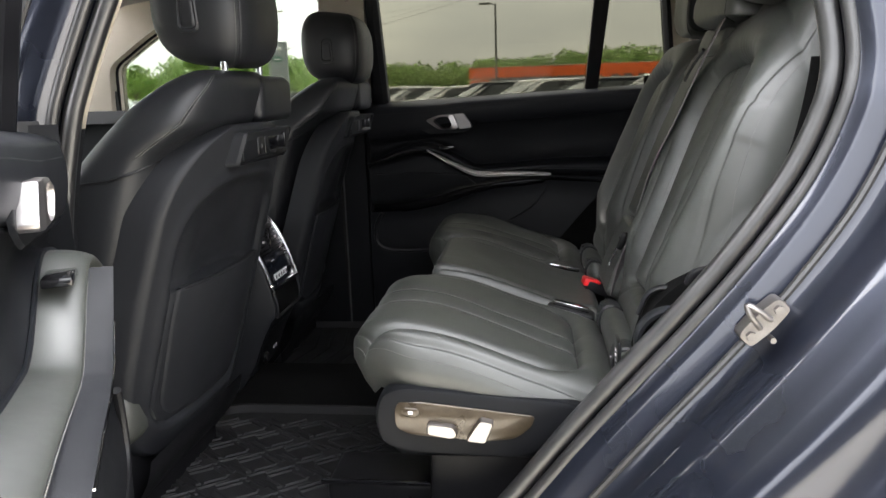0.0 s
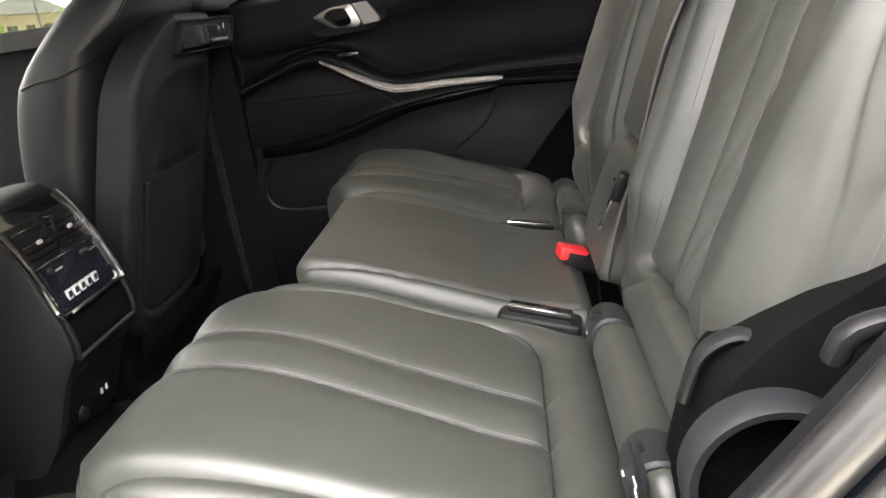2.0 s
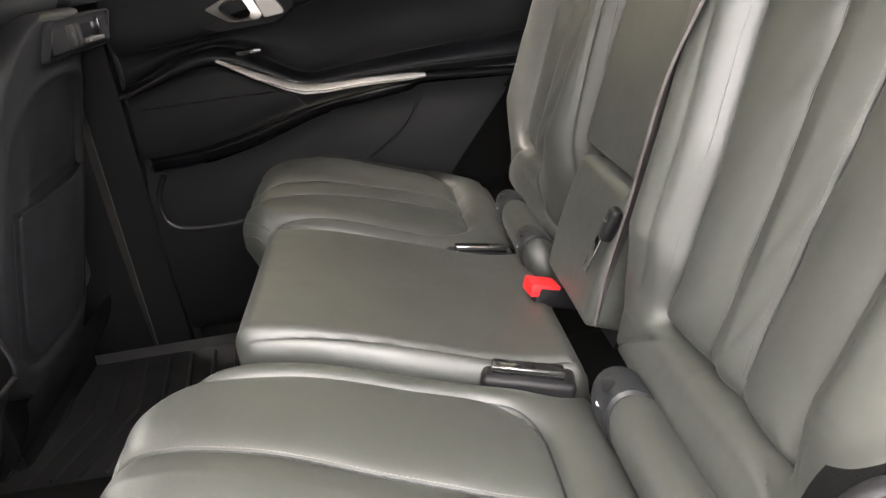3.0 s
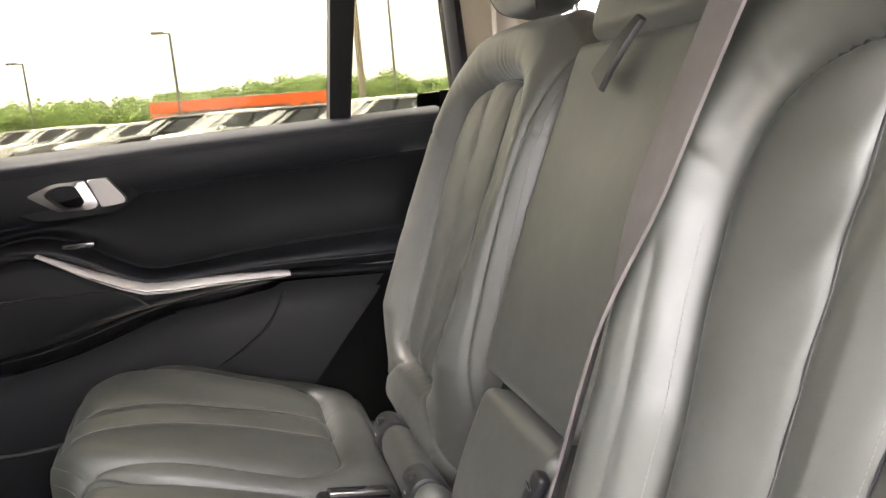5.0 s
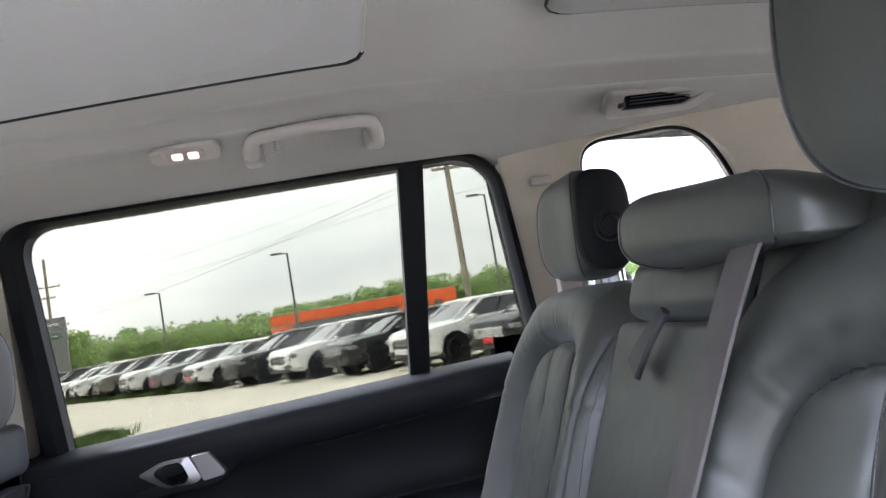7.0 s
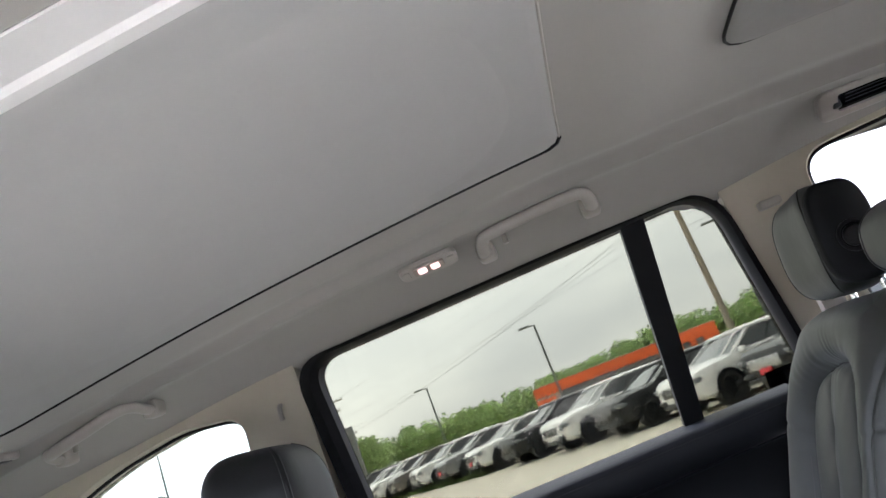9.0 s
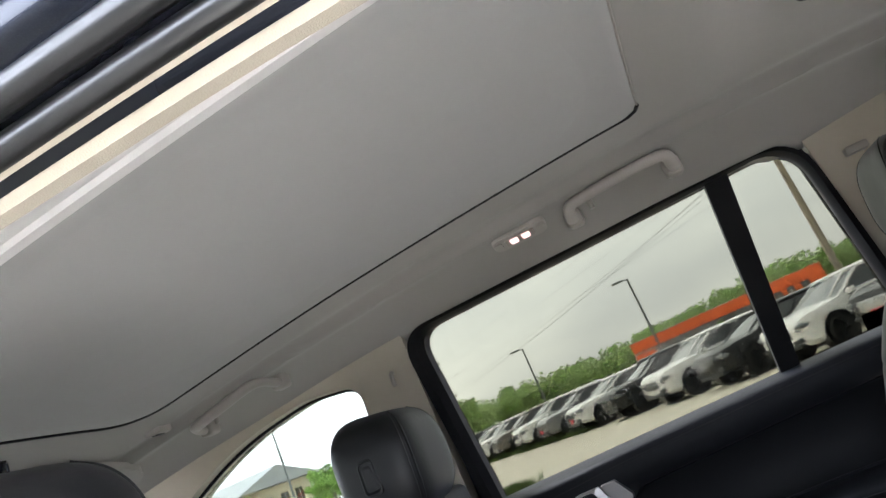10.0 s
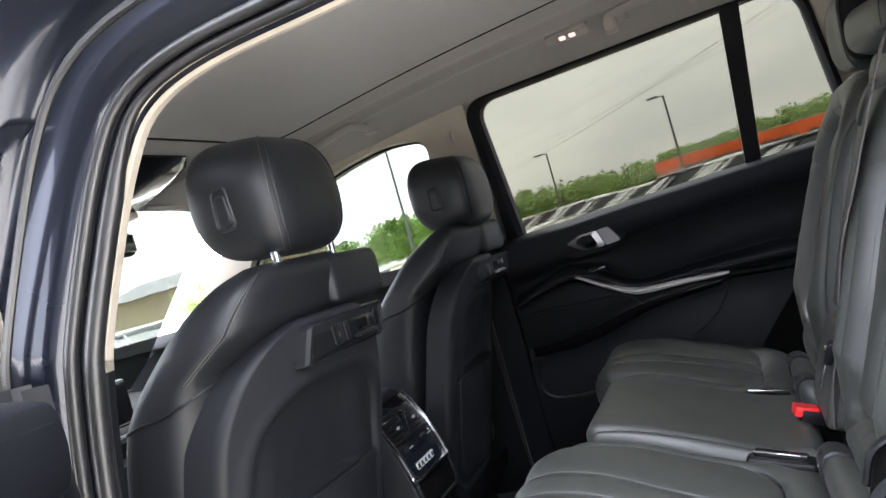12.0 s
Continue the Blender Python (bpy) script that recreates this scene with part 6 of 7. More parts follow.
part("screen", rbox(-1.64, -1.62, 1.30, 2.05, 1.06, 1.20, 0.01), GLOSS, dash)
part("screen_hood", rbox(-1.70, -1.63, 1.26, 1.68, 1.19, 1.215, 0.012), PLASTIC, dash)
for k in range(5):
    part("vent_slat", rbox(-1.60, -1.575, 1.20, 1.38, 0.955 + 0.016 * k, 0.960 + 0.016 * k, 0.001), SATIN if k == 4 else PLASTIC_HARD, dash)
part("bright_strip", rbox(-1.598, -1.584, 1.2, 2.5, 1.036, 1.044, 0.002), SATIN, dash)
wheel = thing("steering_wheel", "black leather steering wheel before the dashboard", "steering wheel", at=(-1.42, 1.472, 1.0))
wm = Matrix.Translation((-1.42, 1.472, 1.03)) @ Matrix.Rotation(radians(-65), 4, "Y")
part("rim", moved(tube([(0.185 * math.cos(k), 0.185 * math.sin(k), 0) for k in np.linspace(0, TAU, 48, endpoint=False)], 0.016, True, 12), wm), LEATHER_SMOOTH, wheel)
part("hub", moved(cyl(0, 0, -0.03, 0.07, 0.05, "z", 24, bevel=0.01), wm), PLASTIC, wheel)
for a in (0, math.pi, -math.pi / 2):
    part("spoke", moved(tube([(0.05 * math.cos(a + 1.57), 0.05 * math.sin(a + 1.57), 0), (0.18 * math.cos(a + 1.57), 0.18 * math.sin(a + 1.57), 0)], 0.014, n=8), wm), PLASTIC_HARD, wheel)

mir = thing("rearview_mirror", "dark rear-view mirror under the glossy overhead sensor housing", "mirror", at=(-1.40, C, 1.46))
part("mirror_case", rbox(-1.43, -1.395, 1.755, 2.008, 1.530, 1.600, 0.02, 3), PLASTIC_HARD, mir)
# gloss black stands for the dark cabin that the mirror reflects
part("mirror_glass", rbox(-1.396, -1.392, 1.767, 1.996, 1.540, 1.590, 0.001), GLOSS, mir)
part("stem", tube([(-1.42, 1.88, 1.59), (-1.47, 1.88, 1.66)], 0.016), PLASTIC_HARD, mir)
oc = thing("overhead_console", "glossy black overhead console with pale lamp lens", "overhead console", at=(-1.30, C, 1.62))
rows = []
for x, hw, dz in ((-1.46, 0.11, 0.040), (-1.44, 0.130, 0.056), (-1.36, 0.150, 0.058), (-1.26, 0.152, 0.042), (-1.17, 0.135, 0.020), (-1.13, 0.10, 0.006)):
    z = roof_z(x, C)
    rows.append([(x, C - hw, z + 0.01), (x, C - hw, z - dz * 0.7), (x, C - hw * 0.8, z - dz), (x, C + hw * 0.8, z - dz), (x, C + hw, z - dz * 0.7), (x, C + hw, z + 0.01)])
part("housing", skin(rows), GLOSS, oc)
part("bright_rim", tube([r[4] for r in rows] , 0.003, n=6), CHROME, oc)
part("lens", rbox(-1.43, -1.36, C - 0.10, C + 0.125, roof_z(-1.40, C) - 0.070, roof_z(-1.40, C) - 0.050, 0.006), mat("frosted_lens", (0.6, 0.52, 0.42), 0.35), oc)
for yc in (1.50, 2.26):
    v = thing("sun_visor", "beige fabric sun visor folded up ahead of the roof lining", "sun visor", "sun visors", at=(-1.35, yc, 1.62))
    loop = even(rounded([(-1.44, yc - 0.19), (-1.44, yc + 0.21), (-1.22, yc + 0.20), (-1.17, yc - 0.19)], [0.03, 0.03, 0.09, 0.03], 8), 80)
    part("flap", skin([[(x, y, roof_z(x, y) + dz) for x, y in loop] for dz in (-0.004, -0.022)]), HEADLINER, v)
    part("hinge_rod", tube([(-1.405, yc - 0.17, roof_z(-1.405, yc) - 0.02), (-1.405, yc + 0.17, roof_z(-1.405, yc) - 0.02)], 0.006), TRIM_GREY, v)
    part("card_strip", rbox(-1.43, -1.415, yc - 0.10, yc + 0.10, roof_z(-1.42, yc) - 0.026, roof_z(-1.42, yc) - 0.02, 0.001), TRIM_GREY, v)

# ---- outside: car park, parked vehicles, lamps, building, trees ----
GROUND = mat("worn_concrete", (0.58, 0.54, 0.45), 0.9, grain=0.5, grain_size=40, var=0.16, var_size=0.25, bump2=0.2, bump2_size=4)
tagged(part("ground", skin([[(x, y, 0.0) for y in np.linspace(-400, 1200, 17)] for x in np.linspace(-1200, 1200, 25)], False, False), GROUND), "pale worn concrete car park reaching to the trees", "ground", kind="structure")

CAR_WHITE = mat("white_car_paint", (0.82, 0.82, 0.82), 0.25, coat=0.6, var=0.03)
CAR_BLACK = mat("black_car_paint", (0.008, 0.009, 0.010), 0.30, spec=0.35, coat=0.3, var=0.05)
CAR_DARK = mat("dark_grey_car_paint", (0.014, 0.015, 0.017), 0.30, metal=0.2, spec=0.35, coat=0.35, var=0.05)
CAR_GREY = mat("grey_car_paint", (0.20, 0.20, 0.21), 0.28, metal=0.3, coat=0.8, var=0.05)
CAR_BROWN = mat("brown_grey_car_paint", (0.13, 0.115, 0.105), 0.28, metal=0.3, coat=0.8, var=0.05)
CAR_SILVER = mat("silver_car_paint", (0.50, 0.51, 0.52), 0.28, metal=0.4, coat=0.8, var=0.05)
# some of the sky's reflection is put into the base colours, most in the screens
CAR_GLASS = mat("car_glass", (0.045, 0.052, 0.056), 0.10, spec=0.9, metal=0.15, coat=0.3, var=0.05, rough_var=0.03)
SCREEN_GLASS = mat("screen_glass", (0.13, 0.14, 0.145), 0.10, spec=0.9, metal=0.25, coat=0.6, var=0.05, rough_var=0.03)
TYRE = mat("tyre", (0.02, 0.02, 0.02), 0.8, var=0.1)
RIM_DARK = mat("dark_rim", (0.02, 0.02, 0.022), 0.3, metal=0.6, var=0.05)
RIM_LIGHT = mat("light_rim", (0.45, 0.45, 0.46), 0.3, metal=0.8, var=0.05)
HEADLAMP = mat("headlamp_glass", (0.16, 0.17, 0.18), 0.12, spec=0.9, var=0.2, var_size=12)
PLATE_RED = mat("red_plate", (0.6, 0.04, 0.05), 0.5, var=0.05)
TAIL = mat("tail_lamp", (0.25, 0.01, 0.01), 0.2, var=0.05)


def suv(paint, label, rim=RIM_DARK, plate=None, grille=None, low=0.0, roof=None):
    """A parked off-road wagon, its front along +x."""
    v = thing("parked_car", label, "car", "parked cars")
    top = 1.66 - low
    secs = ((-2.44, 0.74, 0.50, 0.98), (-2.36, 0.88, 0.40, 1.07), (-2.1, 0.955, 0.33, 1.13), (-1.4, 0.985, 0.29, 1.18), (0, 0.985, 0.27, 1.16), (1.0, 0.985, 0.28, 1.14), (1.35, 0.98, 0.29, 1.12), (1.9, 0.965, 0.30, 1.08), (2.22, 0.92, 0.34, 1.04), (2.38, 0.83, 0.40, 0.96), (2.45, 0.70, 0.48, 0.80))
    rows = []
    for x, hw, zb, zt in secs:
        zt -= low * 0.5
        half = [(0.80 * hw, zb), (0.97 * hw, zb + 0.10), (hw, zb + 0.28), (0.985 * hw, zt - 0.22), (0.995 * hw, zt - 0.14), (0.95 * hw, zt - 0.04), (0.84 * hw, zt), (0.45 * hw, zt + 0.02)]
        rows.append([(x, y, z) for y, z in half] + [(x, -y, z) for y, z in reversed(half)])
    body = part("body", skin(rows), paint, v, angle=32)
    # glasshouse: side glass, screen, roof
    def loop(x0, x1, hw0, hw1, z):
        return [(x, y, z) for x, y in ((x1, -hw1), (x1, hw1), (x1 - 0.25, hw0), (x0 + 0.2, hw0), (x0, hw1 * 0.92), (x0, -hw1 * 0.92), (x0 + 0.2, -hw0), (x1 - 0.25, -hw0))]
    zl = 1.10 - low * 0.5
    g = [loop(-2.28, 1.30, 0.88, 0.70, zl), loop(-2.10, 0.40, 0.735, 0.60, top - 0.085)]
    part("side_glass", skin(g, True, False), CAR_GLASS, v)
    a, b = np.array(g[0]), np.array(g[1])
    part("windscreen", plate_of([a[7], a[0], a[1], a[2]], [b[7], b[0], b[1], b[2]], 0.012), SCREEN_GLASS, v)
    rl = np.array(loop(-2.24, 0.47, 0.780, 0.64, top - 0.105))
    rc = rl.mean(0)
    part("roof", skin([rl, rl + (0, 0, 0.055), rc + (rl - rc) * (0.96, 0.93, 1) + (0, 0, 0.090), rc + (rl - rc) * (0.5, 0.5, 1) + (0, 0, 0.115)]), roof or paint, v, angle=50)
    for i, w, m_ in ((2, 0.048, paint), (7, 0.048, paint), (1, 0.03, paint), (0, 0.03, paint), (4, 0.07, paint), (5, 0.07, paint), (3, 0.085, paint), (6, 0.085, paint)):
        part("pillar", tube([a[i] + (0, 0, -0.01), b[i] + (0, 0, 0.01)], w, n=6), m_, v)
    for sy in (1, -1):
        for t in (0.36, 0.68):
            p, q = a[2] * (1 - t) + a[3] * t, b[2] * (1 - t) + b[3] * t
            part("door_post", tube([(p[0], p[1] * sy, p[2]), (q[0], q[1] * sy, q[2])], 0.035, n=6), CAR_BLACK, v)
        part("sill_cladding", rbox(-1.0, 1.0, *sorted((sy * 0.95, sy * 0.992)), 0.27, 0.42, 0.03), CAR_BLACK, v)
        part("door_seam", rbox(-0.06, -0.045, *sorted((sy * 0.96, sy * 0.988)), 0.45, 1.0, 0.0), CAR_BLACK, v)
        part("side_mirror", rbox(0.72, 0.86, *sorted((sy * 0.90, sy * 1.12)), 1.06, 1.20, 0.04, 3), paint, v)
        part("headlamp", rbox(2.12, 2.420, *sorted((sy * 0.54, sy * 0.915)), 0.76, 0.88, 0.035, 3), HEADLAMP, v)
        part("tail_lamp", rbox(-2.42, -2.22, *sorted((sy * 0.66, sy * 0.93)), 0.82, 1.0, 0.03), TAIL, v)
        part("air_intake", rbox(2.2, 2.465, *sorted((sy * 0.44, sy * 0.80)), 0.46, 0.56, 0.03), CAR_BLACK, v)
        for x in (-1.47, 1.46):
            part("wheel_arch", cyl(x, sy * 0.72 if sy > 0 else sy * 0.995, 0.40, 0.455, 0.275, "y", 28), CAR_BLACK, v)
            w = part("wheel", torus(x, sy * 0.90, 0.385, 0.315, 0.10), TYRE, v)
            part("rim", cyl(x, sy * 0.955 - 0.01, 0.385, 0.285, 0.02, "y", 28), RIM_DARK, w)
            for k in range(5):
                an = k * TAU / 5 + 0.3
                for dd in (-0.13, 0.13):
                    part("spoke", tube([(x + 0.05 * math.cos(an), sy * 0.995, 0.385 + 0.05 * math.sin(an)), (x + 0.27 * math.cos(an + dd), sy * 0.985, 0.385 + 0.27 * math.sin(an + dd))], 0.022, n=5), rim, w)
    part("grille", rbox(2.26, 2.470, -0.52, 0.52, 0.60, 0.85, 0.03), grille or CAR_BLACK, v)
    for z in (0.70, 0.755, 0.81):
        part("grille_bar", rbox(2.46, 2.480, -0.48, 0.48, z - 0.008, z + 0.008, 0.002), RIM_LIGHT if grille is None else grille, v)
    part("bumper_lip", rbox(2.2, 2.475, -0.70, 0.70, 0.34, 0.45, 0.03), CAR_BLACK, v)
    if plate:
        part("number_plate", rbox(2.465, 2.490, -0.19, 0.19, 0.48, 0.62, 0.006), plate, v)
    return v


def torus(x, y, z, r, t):
    rows = [[(x + (r + t * 0.72 * math.cos(b)) * math.cos(a), y + t * 1.1 * math.sin(b), z + (r + t * 0.72 * math.cos(b)) * math.sin(a)) for b in np.linspace(0, TAU, 10, endpoint=False)] for a in np.linspace(0, TAU, 29)]
    return skin(rows, True, False)


def plate_of(low, high, off):
    """A curved pane between two lines of points, set off outward along +x."""
    low, high = np.array(low), np.array(high)
    return skin([low + (off, 0, off * 0.5), high + (off, 0, off * 0.5)], False, False)



HEAD = math.atan2(-0.48, -0.877)
CAR_BLUE = mat("bright_blue_car_paint", (0.02, 0.14, 0.55), 0.28, coat=0.8, var=0.05)
kinds = {
    "white": suv(CAR_WHITE, "white off-road wagon parked nose-out in the row"),
    "black": suv(CAR_BLACK, "black off-road wagon with dark wheels parked in the row"),
    "dark": suv(CAR_DARK, "dark grey sporty off-road wagon, in the row and once unseen to block light", low=0.04),
    "white2": suv(CAR_WHITE, "white crossover with a red front plate in the row", rim=RIM_LIGHT, plate=PLATE_RED, low=0.10),
    "grey": suv(CAR_GREY, "grey crossover with a red front plate in the row", rim=RIM_LIGHT, plate=PLATE_RED, low=0.08),
    "brown": suv(CAR_BROWN, "brown-grey off-road wagon parked in the row", rim=RIM_LIGHT),
    "silver": suv(CAR_SILVER, "silver car parked behind the first row", rim=RIM_LIGHT, low=0.2),
    "blue": suv(CAR_BLUE, "bright blue car parked behind the first row", low=0.1),
    "plate": suv(CAR_DARK, "dark grey off-road wagon with bright grille and red plate", plate=PLATE_RED, grille=RIM_LIGHT),
}
order = ["plate", "white", "dark", "white", "black", "white2", "grey", "white", "brown", "white", "white2", "black", "dark", "silver", "black"]
used = set()
for i, kind in enumerate(order):
    k = i - 2
    fx_, fy_ = 0.40 - 1.80 * k, 22.4 + 2.35 * k
    m = Matrix.Translation((fx_ + 1.46 * 0.80 + 0.55, fy_ + 1.46 * 0.60 + 0.85, 0)) @ Matrix.Rotation(HEAD, 4, "Z")
    if kind in used:
        copy_thing(kinds[kind], m)
    else:
        kinds[kind].matrix_basis = m
        used.add(kind)
# a second row behind, and cars ahead beyond the windscreen
for x, y, h, kind in ((-0.6, 46, 0.5, "silver"), (-5.0, 50, 0.4, "white2"), (-10.0, 57, 0.5, "silver"), (9.5, 40, 0.4, "silver"), (13.0, 36.5, 0.5, "black"),
                      (-16.5, 28.0, -0.75, "white"), (-27.0, 52.0, -0.6, "silver"), (-31.0, 50.0, -0.6, "white2"), (-10.5, 11.5, -0.5, "silver"), (-24.0, 22.0, -0.4, "grey"), (-27.5, 23.5, -0.4, "silver"), (-31.0, 25.0, -0.4, "white"), (-35.0, 27.0, -0.4, "brown")):
    copy_thing(kinds[kind], Matrix.Translation((x, y, 0)) @ Matrix.Rotation(h, 4, "Z"))

kinds["blue"].matrix_basis = Matrix.Translation((5.4, 41.5, 0)) @ Matrix.Rotation(0.35, 4, "Z")
# unseen wagon added behind the camera, to block skylight from the door opening
copy_thing(kinds["dark"], Matrix.Translation((0.4, -2.75, 0)) @ Matrix.Rotation(math.pi, 4, "Z"))

# grass edge before the row
GRASS = mat("mown_grass", (0.10, 0.15, 0.04), 0.9, grain=0.5, grain_size=60, var=0.35, var_size=1.5)
gs = rounded([(-5.2, 31.0), (-4.6, 30.0), (-17.0, 46.0), (-18.5, 47.5)], 0.3, 4)
tagged(part("grass", plate([(x, y, 0.02) for x, y in gs], 0.02, (0, 0, 1)), GRASS), "thin strip of mown green grass beside the car park", "grass", kind="stuff")
blades_v, blades_f = [], []
rg = np.random.RandomState(4)
for k in range(5000):
    t, u = rg.rand(2)
    x, y = -4.9 - 12.4 * t + (u - 0.5) * 0.7, 30.4 + 15.9 * t + (u - 0.5) * 0.6
    if k > 4000:
        x, y = -4.95 + rg.randn() * 0.25, 17.4 + rg.randn() * 0.35
    a, hgt = rg.rand() * TAU, 0.10 + 0.14 * rg.rand()
    n0 = len(blades_v)
    blades_v += [(x - 0.02 * math.cos(a), y - 0.02 * math.sin(a), 0.0), (x + 0.02 * math.cos(a), y + 0.02 * math.sin(a), 0.0), (x + 0.06 * rg.randn(), y + 0.06 * rg.randn(), hgt)]
    blades_f.append((n0, n0 + 1, n0 + 2))
tagged(part("grass_blades", (blades_v, blades_f), GRASS), "uneven green grass blades on the verge", "grass", kind="stuff")

# lamp posts
METAL_GREY = mat("painted_steel", (0.16, 0.17, 0.17), 0.5, metal=0.3, var=0.1)
def lamp_post(x, y, h, arm):
    p = thing("street_lamp", "grey steel car park lamp with a flat head on an arm", "street lamp", "car park lamps", at=(x, y, 0))
    part("pole", skin([[(x + r * math.cos(k), y + r * math.sin(k), z) for k in np.linspace(0, TAU, 10, endpoint=False)] for r, z in ((0.09, 0), (0.085, 0.5), (0.06, h))]), METAL_GREY, p)
    part("footing", cyl(x, y, 0, 0.25, 0.7, "z", 16, bevel=0.03), GROUND, p)
    part("arm", tube([(x, y, h - 0.05), (x + arm * 0.35, y, h + 0.02)], 0.035, n=6), METAL_GREY, p)
    part("head", rbox(*sorted((x + arm * 0.3, x + arm)), y - 0.18, y + 0.18, h - 0.03, h + 0.08, 0.03), METAL_GREY, p)
    return p


lamp_post(-1.95, 45.7, 6.3, -0.95)
lamp_post(-11.3, 54.7, 5.9, -0.95)
lamp_post(10.2, 44.75, 7.9, -1.1)
lamp_post(-15.4, 35.9, 7.4, -1.0)
lamp_post(-27.0, 45.0, 7.8, -1.0)

WOOD = mat("weathered_pole_wood", (0.30, 0.26, 0.20), 0.9, grain=0.5, grain_size=30, var=0.2, var_size=2)
def power_pole(x, y, h, r, arms):
    p = thing("utility_pole", "weathered wooden utility pole with crossarms", "utility pole", "utility poles", at=(x, y, 0))
    part("pole", skin([[(x + q * math.cos(k), y + q * math.sin(k), z) for k in np.linspace(0, TAU, 12, endpoint=False)] for q, z in ((r, 0), (r * 0.9, h * 0.5), (r * 0.75, h))]), WOOD, p)
    for dz, half in arms:
        part("crossarm", rbox(x - half, x + half, y - 0.08, y + 0.08, h - dz - 0.07, h - dz + 0.07, 0.01), WOOD, p)
        for s in (-0.95, -0.5, 0.5, 0.95):
            part("insulator", cyl(x + half * s, y, h - dz + 0.07, 0.05, 0.16, "z", 8), METAL_GREY, p)
    return p


power_pole(8.25, 45.0, 10.5, 0.21, ((0.65, 0.95),))
power_pole(-30.6, 90.0, 14.6, 0.20, ((3.2, 1.4), (4.4, 0.8), (7.6, 1.9)))

CABLE = mat("cable", (0.05, 0.05, 0.055), 0.6, var=0.05)
wires = [((-30.6, 90, 11.5), (30, 62, 20.0), 0.8), ((-30.6, 90, 10.4), (30, 62, 18.2), 0.9), ((-30.6, 90, 9.0), (32, 62, 16.0), 1.0), ((-31.8, 90, 7.1), (8.25, 45, 9.9), 0.5), ((-29.4, 90, 7.1), (9.0, 45, 9.9), 0.5), ((8.25, 45, 9.9), (40, 30, 11.5), 0.4), ((9.0, 45, 9.9), (42, 30, 11.5), 0.4), ((7.4, 45, 9.9), (-30.0, 90, 6.9), 0.7), ((8.2, 45, 8.2), (40, 30, 9.4), 0.3)]
for p, q, sag in wires:
    p, q = np.array(p, float), np.array(q, float)
    t = np.linspace(0, 1, 24)[:, None]
    pts = p + (q - p) * t - np.array((0, 0, 1)) * sag * 4 * t * (1 - t)
    tagged(part("overhead_cable", tube(pts, 0.009, n=5), CABLE), "thin dark overhead power cable sagging between poles", "cable", "overhead cables")

# pylon sign: plain shapes only
sg = thing("pylon_sign", "tall grey pylon sign with a pale and a green emblem", "sign", at=(-23.4, 70, 0))
part("slab", rbox(-24.35, -22.55, 69.8, 70.2, 0, 6.45, 0.05), mat("sign_grey", (0.20, 0.21, 0.21), 0.5, var=0.06), sg)
part("emblem", rbox(-23.95, -23.0, 69.76, 69.81, 5.75, 5.95, 0.02), SATIN, sg, "pale leaping emblem bar")
part("emblem", skin([[(-23.45 + 0.5 * k_ * math.cos(k), y, 4.85 + 0.26 * k_ * math.sin(k)) for k in np.linspace(0, TAU, 24, endpoint=False)] for y, k_ in ((69.81, 1), (69.76, 1), (69.75, 0.92))]), mat("emblem_green", (0.02, 0.09, 0.05), 0.4), sg, "dark green oval emblem")
part("emblem_bar", rbox(-23.75, -23.15, 69.735, 69.755, 4.79, 4.91, 0.01), WHITE_MARK, sg)

# long orange building
ORANGE = mat("orange_cladding", (0.80, 0.135, 0.025), 0.6, var=0.06, var_size=0.4)
PALE = mat("pale_cladding", (0.55, 0.52, 0.46), 0.7, var=0.08, var_size=0.4)
bd = thing("commercial_building", "long low orange commercial building with window bands", "building", at=(7, 165, 0))
part("wall", rbox(-12.2, 26.2, 158, 176, 0, 5.8, 0.02), PALE, bd)
part("fascia", rbox(-12.4, 14.6, 157.7, 158.1, 3.95, 6.0, 0.05), ORANGE, bd, "bright orange metal fascia")
part("fascia", rbox(14.5, 26.5, 157.3, 158.1, 1.9, 6.0, 0.05), ORANGE, bd, "deeper orange gable fascia")
part("end_wall", rbox(-12.4, -8.2, 157.6, 158.05, 0, 3.5, 0.05), ORANGE, bd)
part("roof_cap", rbox(-12.5, 26.6, 157.6, 177, 6.0, 6.12, 0.02), PALE, bd)
for k in range(22):
    x = -7.6 + 0.98 * k
    w = part("window", rbox(x, x + 0.82, 157.85, 158.02, 1.9, 3.94, 0.02), CAR_GLASS, bd)
    part("frame", rbox(x + 0.38, x + 0.44, 157.80, 157.9, 1.9, 3.94, 0.0), WHITE_MARK, w)
for x in (16.5, 19.0, 21.8):
    w = part("window", rbox(x, x + 1.5, 157.2, 157.4, 2.4, 3.9, 0.02), CAR_GLASS, bd)
    part("frame", rbox(x + 0.7, x + 0.78, 157.15, 157.25, 2.4, 3.9, 0.0), WHITE_MARK, w)

# tan building ahead
b2 = thing("low_building", "tan low building with a grey pitched roof beyond the windscreen", "building", at=(-60, 75, 0))
part("wall", rbox(-68, -46, 66, 80, 0, 5.2, 0.05), mat("tan_render", (0.50, 0.43, 0.30), 0.8, var=0.08, var_size=0.5), b2)
part("roof", skin([[(-69, 65, 5.2), (-69, 73, 7.2), (-69, 81, 5.2)], [(-45, 65, 5.2), (-45, 73, 7.2), (-45, 81, 5.2)]], True, True), mat("roof_sheet", (0.28, 0.28, 0.28), 0.6, var=0.1, var_size=0.5), b2)
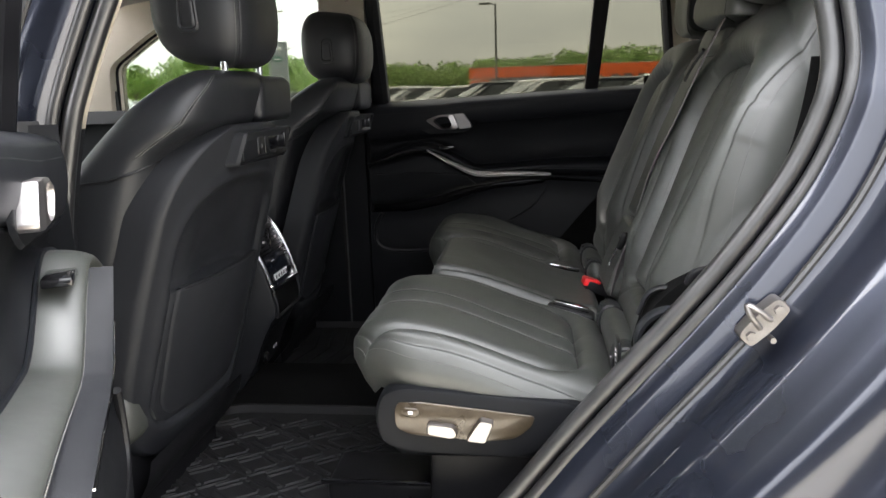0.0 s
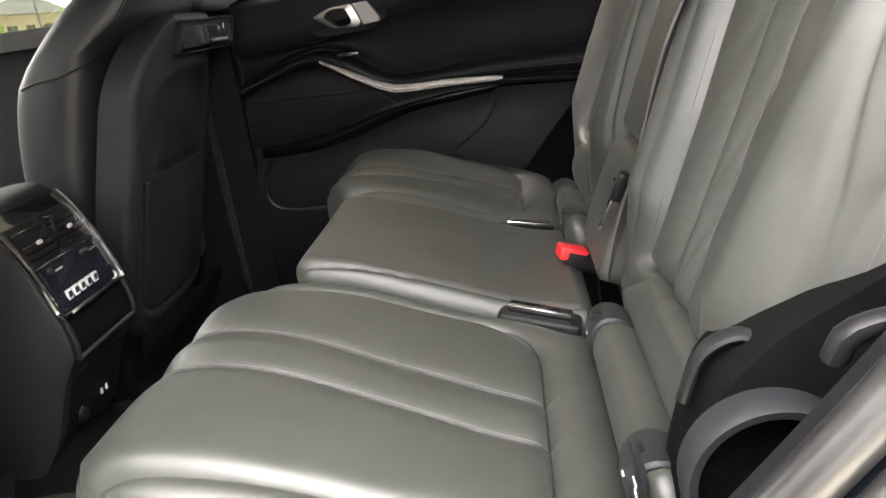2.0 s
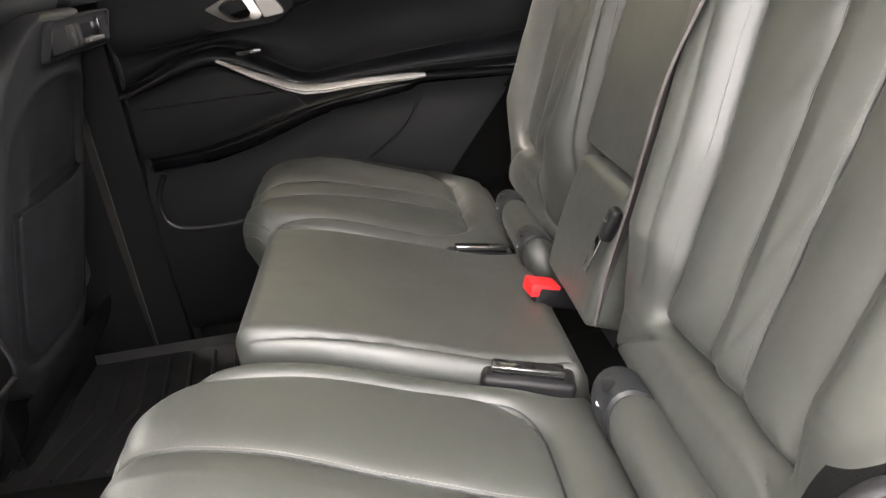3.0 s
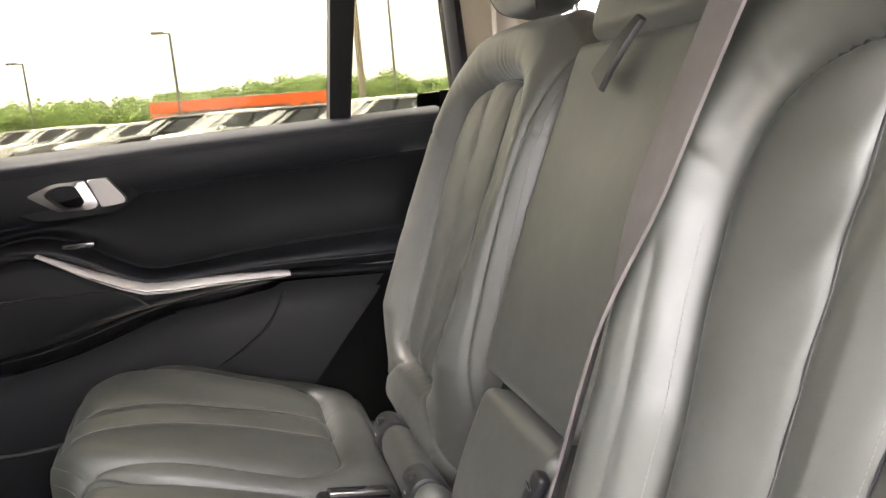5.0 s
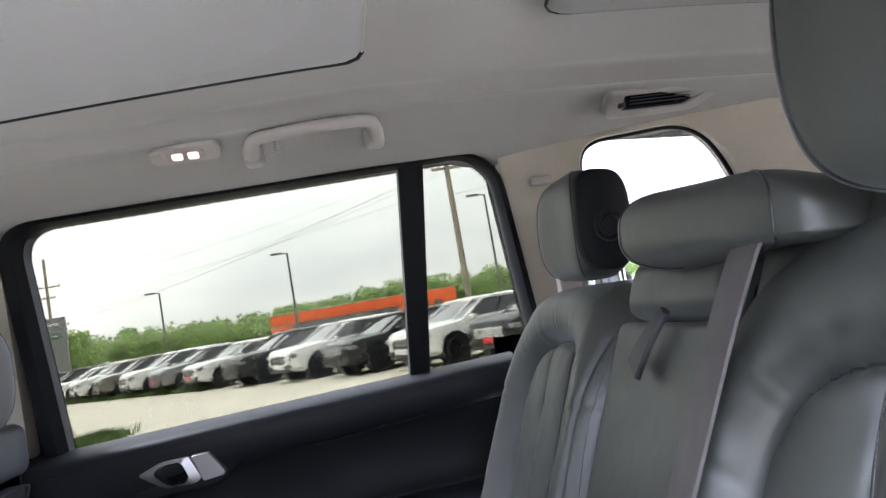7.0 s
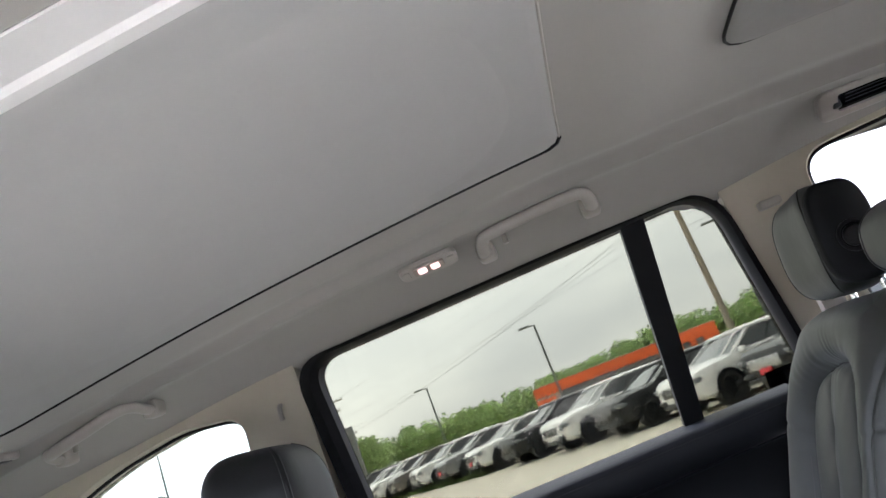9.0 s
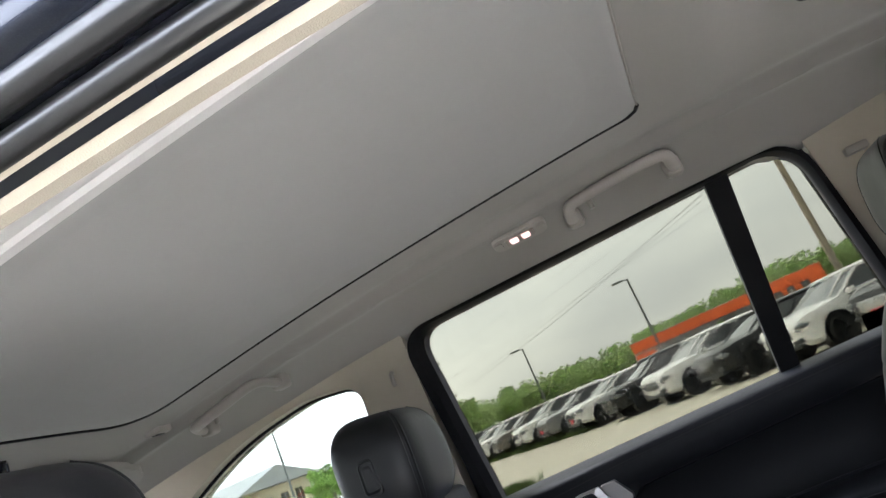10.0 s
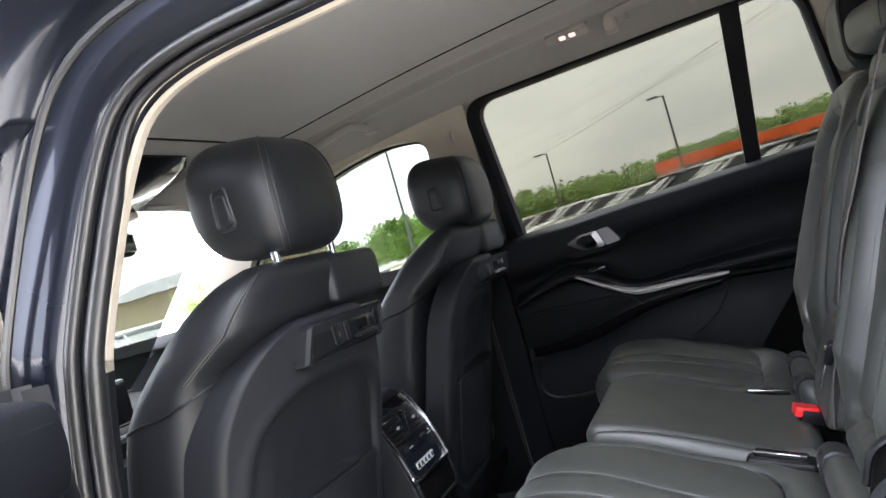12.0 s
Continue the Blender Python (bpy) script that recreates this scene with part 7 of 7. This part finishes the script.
for k in range(4):
    w = part("window", rbox(-45.95 - 0.1, -45.9, 67.5 + 3 * k, 68.9 + 3 * k, 2.6, 4.2, 0.0), CAR_GLASS, b2)
    part("frame", rbox(-45.92, -45.86, 68.17 + 3 * k, 68.23 + 3 * k, 2.6, 4.2, 0.0), WHITE_MARK, w)

# trees: a far wood of leaf clumps, and single trees nearer
def leaf_mat(name, colour):
    m = mat(name, colour, 0.7, var=0.3, var_size=0.5, spec=0.2)
    n, l = m.node_tree.nodes, m.node_tree.links
    geo = n.new("ShaderNodeNewGeometry")
    rng = n.new("ShaderNodeMapRange")
    rng.inputs["To Min"].default_value, rng.inputs["To Max"].default_value = 0.75, 1.3
    l.new(geo.outputs["Random Per Island"], rng.inputs["Value"])
    b = n["Principled BSDF"]
    sc = n.new("ShaderNodeVectorMath")
    sc.operation = "SCALE"
    src = b.inputs["Base Color"].links[0].from_socket
    l.new(src, sc.inputs[0])
    l.new(rng.outputs["Result"], sc.inputs["Scale"])
    l.new(sc.outputs["Vector"], b.inputs["Base Color"])
    tl = n.new("ShaderNodeBsdfTranslucent")
    l.new(sc.outputs["Vector"], tl.inputs["Color"])
    ms = n.new("ShaderNodeMixShader")
    ms.inputs["Fac"].default_value = 0.45
    l.new(b.outputs["BSDF"], ms.inputs[1])
    l.new(tl.outputs["BSDF"], ms.inputs[2])
    l.new(ms.outputs["Shader"], n["Material Output"].inputs["Surface"])
    return m


LEAF = leaf_mat("green_leaves", (0.36, 0.47, 0.20))
LEAF_BRIGHT = leaf_mat("bright_green_leaves", (0.24, 0.36, 0.09))
BARK = mat("bark", (0.10, 0.08, 0.06), 0.9, grain=0.6, grain_size=20, var=0.3, var_size=2)


def leaves(rs, centre, radii, count, size):
    """Leaf cards scattered in and on an uneven clump."""
    d = rs.randn(count, 3)
    d /= np.linalg.norm(d, axis=1)[:, None]
    r = (0.55 + 0.45 * rs.rand(count, 1) ** 0.5) * (1 + 0.22 * np.sin(5 * d[:, :1] + 3 * d[:, 1:2]) * np.cos(4 * d[:, 2:]))
    c = np.asarray(centre) + d * r * np.asarray(radii)
    u = rs.randn(count, 3)
    u /= np.linalg.norm(u, axis=1)[:, None]
    w = np.cross(u, d + 0.6 * rs.randn(count, 3))
    w /= np.linalg.norm(w, axis=1)[:, None] + 1e-9
    s = size * (0.6 + 0.8 * rs.rand(count, 1))
    return np.stack([c - u * s, c - w * s * 0.6, c + u * s, c + w * s * 0.6], 1).reshape(-1, 3)


def leaf_mesh(chunks):
    v = np.concatenate(chunks)
    f = np.arange(len(v)).reshape(-1, 4)
    return v, f


rs = np.random.RandomState(7)
chunks = []
for k in range(330):
    a = rs.rand()
    if k < 230:
        x, y = -150 + 290 * a, 186 + 34 * rs.rand() + 0.0006 * (x_ ** 2 if (x_ := -150 + 290 * a) < 0 else 0)
    else:
        an = radians(108 + 70 * a)
        rr_ = 150 + 30 * rs.rand()
        x, y = rr_ * math.cos(an), rr_ * math.sin(an) + 20
    h = 7.5 + 4.0 * rs.rand() + 1.5 * math.sin(x * 0.07)
    for j in range(11):
        cx, cy = x + rs.randn() * 2.0, y + rs.randn() * 1.6
        cz = h * (0.30 + 0.55 * rs.rand())
        rad = 1.3 + 1.1 * rs.rand()
        chunks.append(leaves(rs, (cx, cy, cz), (rad, rad, rad * 0.85), 60, 0.44))
tagged(part("far_wood", leaf_mesh(chunks), LEAF), "dense green belt of leafy trees behind the car park", "trees", kind="stuff")


def tree(x, y, h, spread, seed, leaf=LEAF, name="tree", label="leafy green tree behind the parked cars"):
    r = np.random.RandomState(seed)
    t = thing(name, label, "tree", "trees", at=(x, y, 0))
    path = smooth_path([(x, y, 0), (x + 0.1 * r.randn(), y, h * 0.25), (x + 0.25 * r.randn(), y + 0.2 * r.randn(), h * 0.6)], 10)
    part("trunk", tube(path, np.linspace(0.16, 0.07, 10) * h / 6, n=8), BARK, t)
    ch = []
    for k in range(6):
        a = k * TAU / 6 + r.rand()
        tip = (x + spread * 0.6 * math.cos(a), y + spread * 0.6 * math.sin(a), h * (0.55 + 0.25 * r.rand()))
        part("limb", tube(smooth_path([tuple(path[5]), tuple((np.array(path[6]) + tip) / 2 + (0, 0, 0.1)), tip], 8), np.linspace(0.06, 0.02, 8) * h / 6, n=6), BARK, t)
    for k in range(26):
        a, q, z = r.rand() * TAU, spread * math.sqrt(r.rand()), h * (0.40 + 0.56 * r.rand())
        q *= math.sqrt(max(0.08, 1 - ((z / h - 0.62) / 0.42) ** 2))
        ch.append(leaves(r, (x + q * math.cos(a), y + q * math.sin(a), z), (0.20 * h * 0.5,) * 3, 70, 0.036 * h))
    part("crown", leaf_mesh(ch), leaf, t)
    return t


for x, y, h, sp, sd, lf in ((-24, 62, 4.6, 1.9, 1, LEAF_BRIGHT), (-30, 68, 5.4, 2.2, 2, LEAF_BRIGHT), (-36, 66, 4.6, 2.0, 3, LEAF_BRIGHT), (-40, 58, 4.4, 2.0, 4, LEAF_BRIGHT), (-46, 55, 4.8, 2.2, 5, LEAF), (4.6, 150, 3.2, 1.2, 6, LEAF_BRIGHT), (-55, 48, 5.2, 2.2, 8, LEAF)):
    tree(x, y, h, sp, sd, lf)
